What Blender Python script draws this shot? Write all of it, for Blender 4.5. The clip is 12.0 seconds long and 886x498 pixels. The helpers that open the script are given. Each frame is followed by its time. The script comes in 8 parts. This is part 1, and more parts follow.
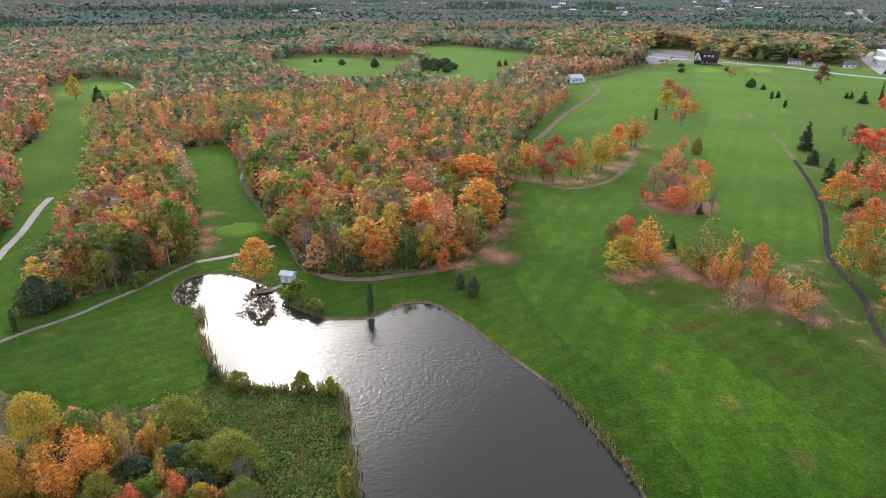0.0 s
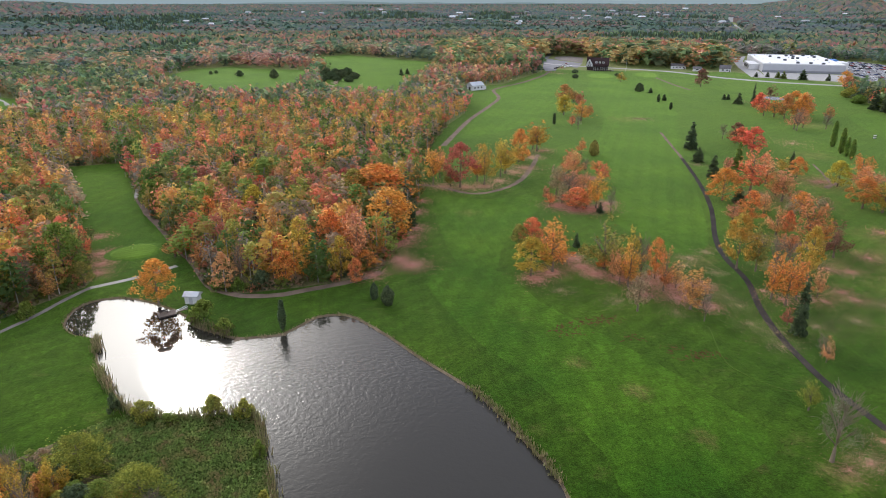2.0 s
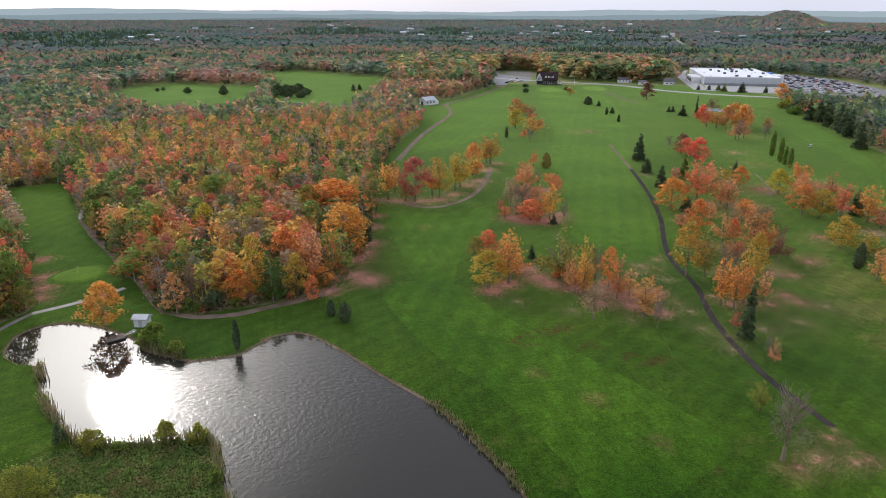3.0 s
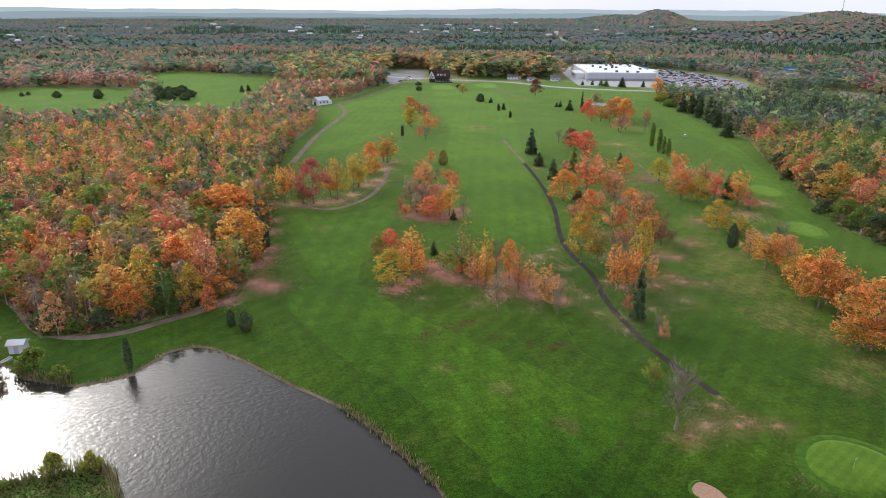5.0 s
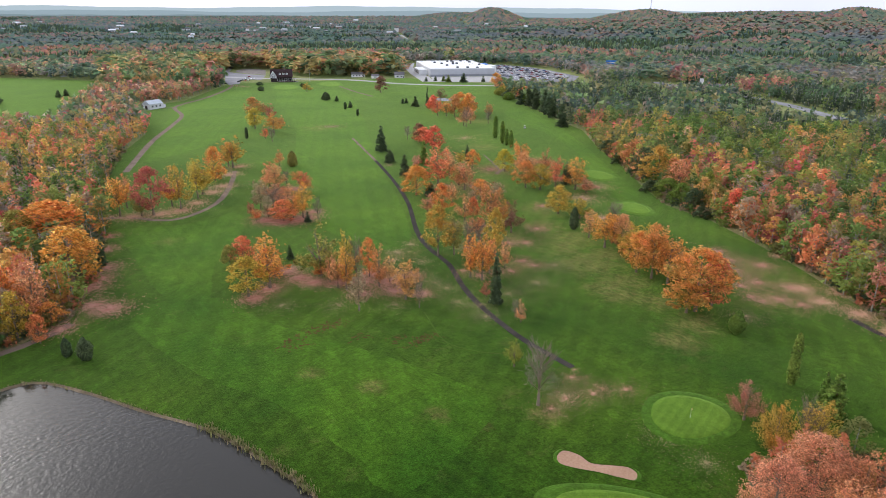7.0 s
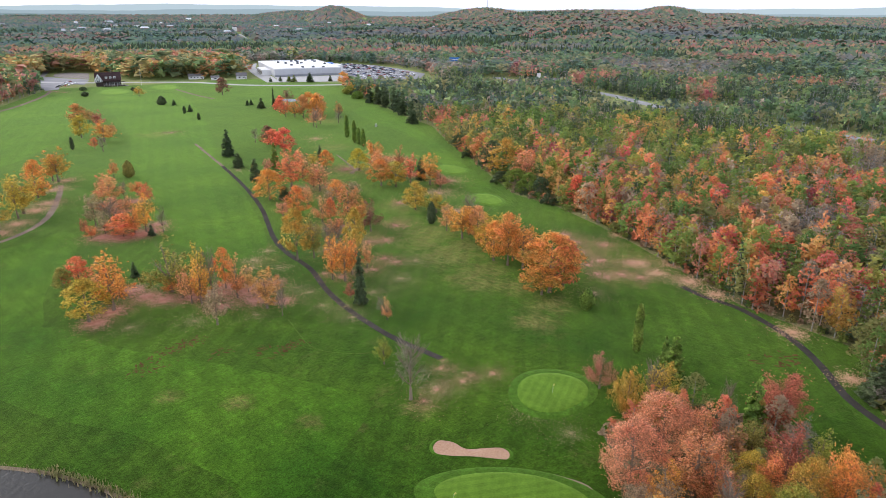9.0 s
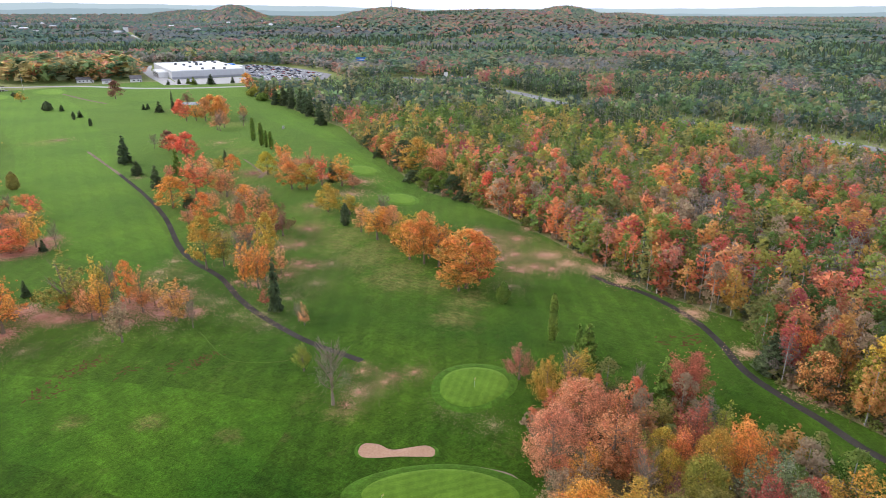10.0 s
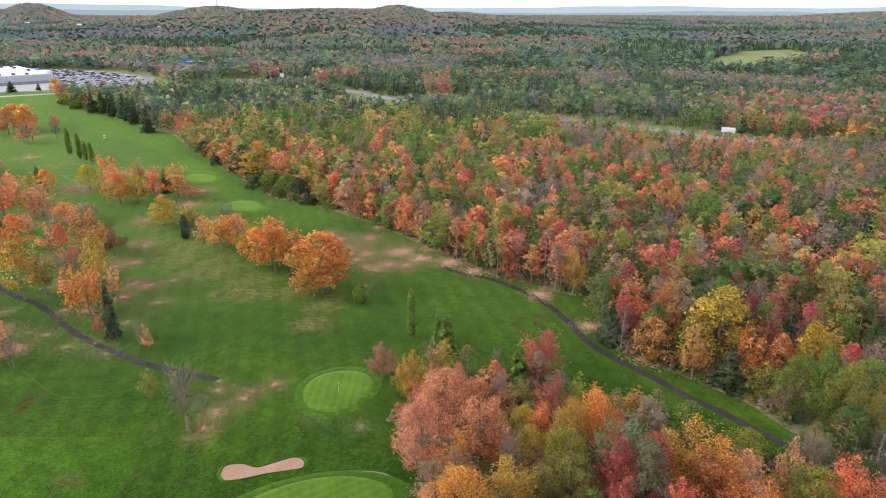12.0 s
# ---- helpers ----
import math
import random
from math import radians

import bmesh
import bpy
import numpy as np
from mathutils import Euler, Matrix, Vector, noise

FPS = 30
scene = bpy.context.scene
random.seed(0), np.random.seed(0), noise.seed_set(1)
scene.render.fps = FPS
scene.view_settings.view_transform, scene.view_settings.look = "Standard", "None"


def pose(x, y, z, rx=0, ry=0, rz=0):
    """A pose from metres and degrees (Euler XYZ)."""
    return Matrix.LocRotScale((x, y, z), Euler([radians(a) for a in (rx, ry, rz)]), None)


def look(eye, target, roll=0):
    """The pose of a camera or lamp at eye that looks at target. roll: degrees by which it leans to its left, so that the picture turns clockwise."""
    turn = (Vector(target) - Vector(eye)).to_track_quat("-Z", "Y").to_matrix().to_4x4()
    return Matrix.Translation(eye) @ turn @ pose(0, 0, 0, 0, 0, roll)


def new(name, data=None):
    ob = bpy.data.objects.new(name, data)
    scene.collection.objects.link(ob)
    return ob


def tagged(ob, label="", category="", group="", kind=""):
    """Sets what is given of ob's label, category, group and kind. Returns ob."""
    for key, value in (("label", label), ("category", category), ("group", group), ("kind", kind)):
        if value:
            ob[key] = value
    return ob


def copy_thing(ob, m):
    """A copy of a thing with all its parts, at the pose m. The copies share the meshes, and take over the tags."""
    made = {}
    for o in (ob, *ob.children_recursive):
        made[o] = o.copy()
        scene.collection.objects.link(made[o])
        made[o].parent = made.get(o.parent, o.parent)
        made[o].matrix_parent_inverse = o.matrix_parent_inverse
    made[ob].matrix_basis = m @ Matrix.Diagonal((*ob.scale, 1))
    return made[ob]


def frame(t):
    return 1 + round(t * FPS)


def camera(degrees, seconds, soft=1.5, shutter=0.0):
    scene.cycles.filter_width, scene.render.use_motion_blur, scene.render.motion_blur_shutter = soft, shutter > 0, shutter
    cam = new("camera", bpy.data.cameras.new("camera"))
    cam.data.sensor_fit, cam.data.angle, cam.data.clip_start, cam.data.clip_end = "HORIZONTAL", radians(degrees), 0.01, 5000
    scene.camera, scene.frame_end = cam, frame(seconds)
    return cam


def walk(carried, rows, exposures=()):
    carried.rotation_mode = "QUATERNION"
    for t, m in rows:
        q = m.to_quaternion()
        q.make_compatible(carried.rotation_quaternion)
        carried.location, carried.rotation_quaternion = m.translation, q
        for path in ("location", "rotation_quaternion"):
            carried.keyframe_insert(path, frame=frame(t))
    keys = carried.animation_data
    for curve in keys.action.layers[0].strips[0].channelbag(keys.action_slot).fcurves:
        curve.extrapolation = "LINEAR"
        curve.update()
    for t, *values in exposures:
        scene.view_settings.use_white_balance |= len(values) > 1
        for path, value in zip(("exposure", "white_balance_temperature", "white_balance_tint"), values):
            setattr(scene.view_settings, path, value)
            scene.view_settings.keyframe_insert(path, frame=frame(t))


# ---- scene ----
cam = camera(69.2, 12.0, soft=0.9)
EYE = 75.0
# seconds, turn to the right, degrees below level; the camera hovers on one spot
TURNS = [
    (0.0, 0.0, 21.76), (0.5, 1.99, 21.76), (1.0, 4.05, 21.76), (1.5, 6.27, 21.72), (2.0, 8.46, 21.02),
    (2.5, 10.53, 19.79), (3.0, 12.6, 19.77), (5.0, 21.85, 19.88), (5.5, 25.09, 19.95), (6.0, 28.57, 19.97),
    (6.5, 31.94, 20.0), (7.0, 35.25, 20.08), (9.0, 48.41, 20.21), (9.5, 52.26, 20.25), (10.0, 56.4, 20.25),
    (10.5, 60.16, 20.29), (11.0, 64.25, 20.3), (11.5, 67.93, 20.31), (12.0, 70.32, 20.32),
]
# the clip's camera closes a little as the sky comes in, and opens again
EXPOSURES = [(0.0, 0.03), (1.5, -0.04), (2.5, -0.3), (3.0, -0.38), (5.0, -0.15), (7.0, -0.04), (9.0, 0.13), (12.0, 0.2)]
walk(cam, [(t, pose(0, 0, EYE, 90 - down, 0, -right)) for t, right, down in TURNS], EXPOSURES)

# ---- light ----
SUN_HIGH, SUN_SIDE = 29.0, -17.6  # degrees above level, and to the right of +y
world = bpy.data.worlds.new("world")
scene.world = world
world.use_nodes = True
wn, wl = world.node_tree.nodes, world.node_tree.links
sky = wn.new("ShaderNodeTexSky")
sky.sky_type = "NISHITA"
sky.sun_disc = False
sky.sun_elevation, sky.sun_rotation = radians(SUN_HIGH), radians(SUN_SIDE)
sky.air_density, sky.dust_density, sky.ozone_density = 1.0, 3.0, 1.0
cloud_map = wn.new("ShaderNodeTexCoord")
cloud = wn.new("ShaderNodeTexNoise")
cloud.inputs["Scale"].default_value, cloud.inputs["Detail"].default_value = 3.0, 6.0
cloud_mix = wn.new("ShaderNodeMix")
cloud_mix.data_type = "RGBA"
cloud_amount = wn.new("ShaderNodeMapRange")
cloud_amount.inputs["To Min"].default_value, cloud_amount.inputs["To Max"].default_value = 0.55, 0.9
cloud_mix.inputs["B"].default_value = (8.9, 9.4, 11.4, 1)
wl.new(cloud_map.outputs["Generated"], cloud.inputs["Vector"])
wl.new(cloud.outputs["Fac"], cloud_amount.inputs["Value"])
wl.new(cloud_amount.outputs["Result"], cloud_mix.inputs["Factor"])
wl.new(sky.outputs["Color"], cloud_mix.inputs["A"])
# thin cloud glows white round the sun
sun_way = Vector((math.sin(radians(SUN_SIDE)) * math.cos(radians(SUN_HIGH)), math.cos(radians(SUN_SIDE)) * math.cos(radians(SUN_HIGH)), math.sin(radians(SUN_HIGH))))
halo_dot, halo_clip, halo_fall, halo = wn.new("ShaderNodeVectorMath"), wn.new("ShaderNodeMath"), wn.new("ShaderNodeMath"), wn.new("ShaderNodeMix")
halo_dot.operation, halo_clip.operation, halo_fall.operation = "DOT_PRODUCT", "MAXIMUM", "POWER"
halo_dot.inputs[1].default_value = sun_way
halo_clip.inputs[1].default_value, halo_fall.inputs[1].default_value = 0.0, 70.0
halo.data_type, halo.blend_type, halo.clamp_factor = "RGBA", "ADD", False
halo.inputs["B"].default_value = (95, 93, 89, 1)
wl.new(cloud_map.outputs["Generated"], halo_dot.inputs[0])
wl.new(halo_dot.outputs["Value"], halo_clip.inputs[0])
wl.new(halo_clip.outputs[0], halo_fall.inputs[0])
wl.new(halo_fall.outputs[0], halo.inputs["Factor"])
wl.new(cloud_mix.outputs["Result"], halo.inputs["A"])
wl.new(halo.outputs["Result"], wn["Background"].inputs["Color"])
wn["Background"].inputs["Strength"].default_value = 0.139
sun = new("sun", bpy.data.lights.new("sun", "SUN"))
sun.data.energy, sun.data.angle, sun.data.color = 0.9, radians(4), (1.0, 0.96, 0.91)
sun.matrix_world = look(sun_way * 200, (0, 0, 0))


# ---- materials ----
def plain(name, colour, rough=0.8, metal=0.0, vary=0.12, scale=1.0, bump=0.0, coat=None):
    """A surface with grain at two scales; coat: a second colour that shows in blotches."""
    m = bpy.data.materials.new(name)
    m.use_nodes = True
    n, k = m.node_tree.nodes, m.node_tree.links
    b = n["Principled BSDF"]
    b.inputs["Roughness"].default_value, b.inputs["Metallic"].default_value = rough, metal
    if rough >= 0.9:
        b.inputs["Specular IOR Level"].default_value = 0.08
    co = n.new("ShaderNodeTexCoord")
    fine, wide = n.new("ShaderNodeTexNoise"), n.new("ShaderNodeTexNoise")
    for node, s in ((fine, 4.0 * scale), (wide, 0.23 * scale)):
        node.inputs["Scale"].default_value, node.inputs["Detail"].default_value = s, 5.0
        k.new(co.outputs["Object"], node.inputs["Vector"])
    mix = n.new("ShaderNodeMix")
    mix.data_type = "RGBA"
    lo = [max(0.0, c * (1 - vary)) for c in colour]
    hi = list(coat) if coat else [min(1.0, c * (1 + vary)) for c in colour]
    mix.inputs["A"].default_value, mix.inputs["B"].default_value = (*lo, 1), (*hi, 1)
    ramp = n.new("ShaderNodeMapRange")
    ramp.inputs["From Min"].default_value, ramp.inputs["From Max"].default_value = 0.35, 0.68
    add = n.new("ShaderNodeMath")
    add.operation = "MULTIPLY_ADD"
    add.inputs[1].default_value = 0.4
    k.new(fine.outputs["Fac"], add.inputs[0])
    mul = n.new("ShaderNodeMath")
    mul.operation = "MULTIPLY"
    mul.inputs[1].default_value = 0.6
    k.new(wide.outputs["Fac"], mul.inputs[0])
    k.new(mul.outputs[0], add.inputs[2])
    k.new(add.outputs[0], ramp.inputs["Value"])
    k.new(ramp.outputs["Result"], mix.inputs["Factor"])
    k.new(mix.outputs["Result"], b.inputs["Base Color"])
    if bump:
        bp = n.new("ShaderNodeBump")
        bp.inputs["Strength"].default_value, bp.inputs["Distance"].default_value = bump, 0.05
        k.new(fine.outputs["Fac"], bp.inputs["Height"])
        k.new(bp.outputs["Normal"], b.inputs["Normal"])
    return m


def ramp_node(n, stops):
    r = n.new("ShaderNodeValToRGB")
    e = r.color_ramp.elements
    while len(e) > 1:
        e.remove(e[-1])
    e[0].position, e[0].color = stops[0][0], (*stops[0][1], 1)
    for p, c in stops[1:]:
        x = e.new(p)
        x.color = (*c, 1)
    return r


def turf(name, dark, light, straw, straw_from, stripe=0.0, angle=0.0, width=6.0, tufts=0.45, worn_spots=()):
    """Mown grass: two greens in drifts, straw-coloured wear, mowing stripes and fine tufts.

    worn_spots: (x, y, radius) of places where the turf has browned."""
    m = bpy.data.materials.new(name)
    m.use_nodes = True
    n, k = m.node_tree.nodes, m.node_tree.links
    b = n["Principled BSDF"]
    b.inputs["Roughness"].default_value = 0.95
    b.inputs["Specular IOR Level"].default_value = 0.04
    b.inputs["Sheen Weight"].default_value, b.inputs["Sheen Roughness"].default_value = 0.42, 0.38
    b.inputs["Sheen Tint"].default_value = (0.55, 0.82, 0.22, 1)
    co = n.new("ShaderNodeTexCoord")

    def cloud_of(scale, detail, rough=0.6, stretch=(1, 1, 1), turn=0.0):
        mp = n.new("ShaderNodeMapping")
        mp.inputs["Scale"].default_value = stretch
        mp.inputs["Rotation"].default_value = (0, 0, turn)
        k.new(co.outputs["Object"], mp.inputs["Vector"])
        t = n.new("ShaderNodeTexNoise")
        t.inputs["Scale"].default_value, t.inputs["Detail"].default_value, t.inputs["Roughness"].default_value = scale, detail, rough
        k.new(mp.outputs["Vector"], t.inputs["Vector"])
        return t.outputs["Fac"]

    def ranged(value, f0, f1, t0, t1):
        r = n.new("ShaderNodeMapRange")
        for key, v in (("From Min", f0), ("From Max", f1), ("To Min", t0), ("To Max", t1)):
            r.inputs[key].default_value = v
        k.new(value, r.inputs["Value"])
        return r.outputs["Result"]

    def sum_of(op, p, q):
        node = n.new("ShaderNodeMath")
        node.operation = op
        for i, v in enumerate((p, q)):
            if isinstance(v, float):
                node.inputs[i].default_value = v
            else:
                k.new(v, node.inputs[i])
        return node.outputs[0]

    drift = ramp_node(n, [(0.36, dark), (0.64, light)])
    k.new(cloud_of(0.022, 6.0, 0.62), drift.inputs["Fac"])
    wear = ranged(cloud_of(0.06, 9.0, 0.72, (1.0, 1.6, 1.0), angle), straw_from, straw_from + 0.14, 0.0, 0.45)
    for x, y, r in worn_spots:
        d = n.new("ShaderNodeVectorMath")
        d.operation = "DISTANCE"
        d.inputs[1].default_value = (x, y, 0)
        k.new(co.outputs["Object"], d.inputs[0])
        ragged = sum_of("ADD", d.outputs["Value"], ranged(cloud_of(0.22, 6.0, 0.7), 0.3, 0.7, -0.7 * r, 0.7 * r))
        wear = sum_of("MAXIMUM", wear, ranged(ragged, 0.2 * r, 1.2 * r, 0.8, 0.0))
    if worn_spots:
        wear = sum_of("MULTIPLY", wear, ranged(cloud_of(0.9, 6.0, 0.85, (1.0, 0.45, 1.0), angle), 0.40, 0.58, 0.12, 0.95))
    worn = n.new("ShaderNodeMix")
    worn.data_type = "RGBA"
    worn.inputs["B"].default_value = (*straw, 1)
    k.new(wear, worn.inputs["Factor"])
    k.new(drift.outputs["Color"], worn.inputs["A"])
    value = n.new("ShaderNodeHueSaturation")
    out = ranged(cloud_of(1.0, 6.0, 0.85), 0.36, 0.64, 1 - tufts, 1 + tufts)
    out = sum_of("MULTIPLY", out, ranged(cloud_of(3.4, 3.0, 0.8), 0.36, 0.64, 1 - tufts * 0.85, 1 + tufts * 0.85))
    out = sum_of("MULTIPLY", out, ranged(cloud_of(0.24, 5.0, 0.7), 0.3, 0.7, 1 - tufts * 0.7, 1 + tufts * 0.7))
    out = sum_of("MULTIPLY", out, ranged(cloud_of(0.5, 3.0, 0.6, (1.0, 0.05, 1.0), angle), 0.35, 0.65, 0.9, 1.1))
    if stripe:
        mp = n.new("ShaderNodeMapping")
        mp.inputs["Rotation"].default_value = (0, 0, angle)
        k.new(co.outputs["Object"], mp.inputs["Vector"])
        w = n.new("ShaderNodeTexWave")
        w.inputs["Scale"].default_value = 0.314 / width
        w.inputs["Distortion"].default_value, w.inputs["Detail"].default_value, w.inputs["Detail Scale"].default_value = 0.6, 1.0, 0.3
        k.new(mp.outputs["Vector"], w.inputs["Vector"])
        out = sum_of("MULTIPLY", out, ranged(w.outputs["Fac"], 0.35, 0.65, 1 - stripe, 1 + stripe))
    k.new(out, value.inputs["Value"])
    k.new(worn.outputs["Result"], value.inputs["Color"])
    k.new(value.outputs["Color"], b.inputs["Base Color"])
    bp = n.new("ShaderNodeBump")
    bp.inputs["Strength"].default_value, bp.inputs["Distance"].default_value = 0.6, 0.15
    k.new(cloud_of(2.6, 4.0, 0.7), bp.inputs["Height"])
    k.new(bp.outputs["Normal"], b.inputs["Normal"])
    return m


def foliage(name, colours, tinted=False, mottle=1.0):
    """Leaves that let some light through; each leaf has its own shade, each tree its own lean."""
    m = bpy.data.materials.new(name)
    m.use_nodes = True
    n, k = m.node_tree.nodes, m.node_tree.links
    n.remove(n["Principled BSDF"])
    geo, info = n.new("ShaderNodeNewGeometry"), n.new("ShaderNodeObjectInfo")
    hsv = n.new("ShaderNodeHueSaturation")
    shade = n.new("ShaderNodeMapRange")
    shade.inputs["To Min"].default_value, shade.inputs["To Max"].default_value = 1 - 0.2 * mottle, 1 + 0.2 * mottle
    hsv.inputs["Saturation"].default_value = 0.88 if tinted else 0.94
    k.new(geo.outputs["Random Per Island"], shade.inputs["Value"])
    # single leaves within a spray
    spot, grain, both = n.new("ShaderNodeTexNoise"), n.new("ShaderNodeMapRange"), n.new("ShaderNodeMath")
    spot.inputs["Scale"].default_value, spot.inputs["Detail"].default_value = 2.6, 2.0
    k.new(geo.outputs["Position"], spot.inputs["Vector"])
    grain.inputs["From Min"].default_value, grain.inputs["From Max"].default_value = 0.32, 0.68
    grain.inputs["To Min"].default_value, grain.inputs["To Max"].default_value = 1 - 0.28 * mottle, 1 + 0.3 * mottle
    k.new(spot.outputs["Fac"], grain.inputs["Value"])
    both.operation = "MULTIPLY"
    k.new(shade.outputs["Result"], both.inputs[0])
    k.new(grain.outputs["Result"], both.inputs[1])
    k.new(both.outputs[0], hsv.inputs["Value"])
    hue = n.new("ShaderNodeMapRange")
    hue.inputs["To Min"].default_value, hue.inputs["To Max"].default_value = 0.485, 0.515
    if tinted:
        at = n.new("ShaderNodeAttribute")
        at.attribute_name = "tint"
        k.new(at.outputs["Color"], hsv.inputs["Color"])
        wob = n.new("ShaderNodeMath")
        wob.operation = "FRACT"
        mul = n.new("ShaderNodeMath")
        mul.operation = "MULTIPLY"
        mul.inputs[1].default_value = 7.3
        k.new(geo.outputs["Random Per Island"], mul.inputs[0])
        k.new(mul.outputs[0], wob.inputs[0])
        k.new(wob.outputs[0], hue.inputs["Value"])
    else:
        step = 1.0 / max(1, len(colours) - 1)
        r = ramp_node(n, [(i * step, c) for i, c in enumerate(colours)])
        co, tex = n.new("ShaderNodeTexCoord"), n.new("ShaderNodeTexNoise")
        tex.inputs["Scale"].default_value, tex.inputs["Detail"].default_value = 0.3, 2.0
        k.new(co.outputs["Object"], tex.inputs["Vector"])
        mix = n.new("ShaderNodeMapRange")
        mix.inputs["From Min"].default_value, mix.inputs["From Max"].default_value = 0.3, 0.7
        k.new(tex.outputs["Fac"], mix.inputs["Value"])
        k.new(mix.outputs["Result"], r.inputs["Fac"])
        k.new(r.outputs["Color"], hsv.inputs["Color"])
        k.new(info.outputs["Random"], hue.inputs["Value"])
    k.new(hue.outputs["Result"], hsv.inputs["Hue"])
    dif, tra, mixs = n.new("ShaderNodeBsdfDiffuse"), n.new("ShaderNodeBsdfTranslucent"), n.new("ShaderNodeMixShader")
    mixs.inputs["Fac"].default_value = 0.62
    k.new(hsv.outputs["Color"], dif.inputs["Color"])
    k.new(hsv.outputs["Color"], tra.inputs["Color"])
    k.new(dif.outputs[0], mixs.inputs[1])
    k.new(tra.outputs[0], mixs.inputs[2])
    k.new(mixs.outputs[0], n["Material Output"].inputs["Surface"])
    return m


LEAF = {
    "orange": [(0.84, 0.29, 0.075), (0.84, 0.42, 0.08), (0.80, 0.22, 0.075)],
    "rust": [(0.68, 0.26, 0.11), (0.72, 0.36, 0.12), (0.58, 0.19, 0.10)],
    "red": [(0.84, 0.18, 0.10), (0.88, 0.30, 0.11), (0.74, 0.12, 0.09)],
    "crimson": [(0.54, 0.11, 0.10), (0.64, 0.19, 0.13), (0.42, 0.08, 0.08)],
    "wine": [(0.52, 0.16, 0.13), (0.62, 0.24, 0.18), (0.44, 0.12, 0.11)],
    "salmon": [(0.80, 0.38, 0.18), (0.82, 0.46, 0.18), (0.76, 0.30, 0.17)],
    "pink": [(0.76, 0.27, 0.16), (0.78, 0.35, 0.21), (0.66, 0.18, 0.12)],
    "gold": [(0.80, 0.47, 0.06), (0.56, 0.42, 0.07), (0.82, 0.41, 0.06)],
    "turning": [(0.30, 0.30, 0.07), (0.80, 0.38, 0.09), (0.82, 0.26, 0.08)],
    "yellow": [(0.78, 0.52, 0.05), (0.58, 0.46, 0.06), (0.84, 0.54, 0.06)],
    "olive": [(0.30, 0.30, 0.085), (0.44, 0.36, 0.09), (0.22, 0.26, 0.075)],
    "willow": [(0.26, 0.32, 0.06), (0.44, 0.42, 0.07), (0.17, 0.24, 0.055)],
    "green": [(0.19, 0.30, 0.055), (0.28, 0.37, 0.065), (0.13, 0.22, 0.05)],
    "dark": [(0.125, 0.175, 0.085), (0.155, 0.205, 0.095), (0.10, 0.14, 0.075)],
    "silver": [(0.34, 0.38, 0.24), (0.26, 0.31, 0.13), (0.46, 0.48, 0.36)],
    "plum": [(0.26, 0.11, 0.09), (0.36, 0.16, 0.11), (0.18, 0.10, 0.08)],
    "brown": [(0.44, 0.31, 0.19), (0.48, 0.35, 0.21), (0.37, 0.28, 0.18)],
    "bark": [(0.30, 0.25, 0.205), (0.34, 0.29, 0.24), (0.25, 0.21, 0.175)],
}
LEAVES = {key: foliage("leaf_" + key, val, mottle=1.65) for key, val in LEAF.items()}
WOOD_LEAVES = foliage("leaf_of_the_woods", None, tinted=True, mottle=0.5)
FAR_LEAVES = foliage("leaf_of_the_far_woods", None, tinted=True, mottle=0.35)
BARK = plain("bark", (0.25, 0.195, 0.145), 0.9, vary=0.35, scale=1.5, bump=0.5)
PALE_BARK = plain("pale_bark", (0.38, 0.36, 0.33), 0.85, vary=0.35, scale=1.5, bump=0.4)
FLOOR = turf("forest_floor", (0.10, 0.09, 0.05), (0.19, 0.14, 0.085), (0.09, 0.11, 0.045), 0.48)
WORN_ROUGH = [(129.1, 160.7, 9), (141.1, 182.7, 10), (160.5, 196.5, 12), (179.4, 228.3, 16), (210.2, 249.0, 18), (164.8, 226.2, 13), (144.7, 164.1, 8), (152.7, 144.0, 9), (163.8, 166.7, 9), (138.6, 107.7, 8), (128.5, 81.6, 7), (80.9, 156.0, 8), (63.5, 173.6, 7), (96.1, 242.0, 8), (80.0, 77.0, 4), (66.0, 83.0, 3), (104.0, 172.0, 7), (110.0, 181.0, 6), (150.0, 130.0, 13), (163.0, 150.0, 12), (140.0, 112.0, 9), (24.0, 232.0, 6), (183.0, 97.0, 10), (300.0, 380.0, 14), (240.0, 300.0, 12), (159.0, 131.7, 9), (146.5, 112.9, 8), (142.6, 97.8, 7), (139.1, 84.2, 7), (179.1, 181.9, 10), (156.6, 147.1, 9), (129.2, 143.2, 6), (169.8, 81.8, 10), (187.5, 82.0, 9)]
WORN_FAIRWAY = [(56.0, 106.0, 3.5), (62.0, 90.0, 3), (48.0, 118.0, 3), (44.0, 230.0, 4), (190.0, 420.0, 14)]
ROUGH = turf("rough_grass", (0.014, 0.044, 0.003), (0.041, 0.083, 0.006), (0.16, 0.115, 0.045), 0.58, 0.08, 0.98, 5.0, 0.48, WORN_ROUGH)
FAIRWAY = turf("fairway_grass", (0.020, 0.063, 0.004), (0.052, 0.112, 0.007), (0.135, 0.105, 0.035), 0.60, 0.07, 0.45, 7.0, 0.43, WORN_FAIRWAY)
HILL_FLOOR = turf("hill_brush", (0.09, 0.10, 0.06), (0.15, 0.12, 0.07), (0.12, 0.13, 0.07), 0.5)
HAY = turf("hay_field_grass", (0.12, 0.095, 0.065), (0.16, 0.125, 0.085), (0.19, 0.17, 0.10), 0.5)
MEADOW = turf("meadow_grass", (0.055, 0.08, 0.022), (0.105, 0.14, 0.035), (0.14, 0.10, 0.045), 0.5)
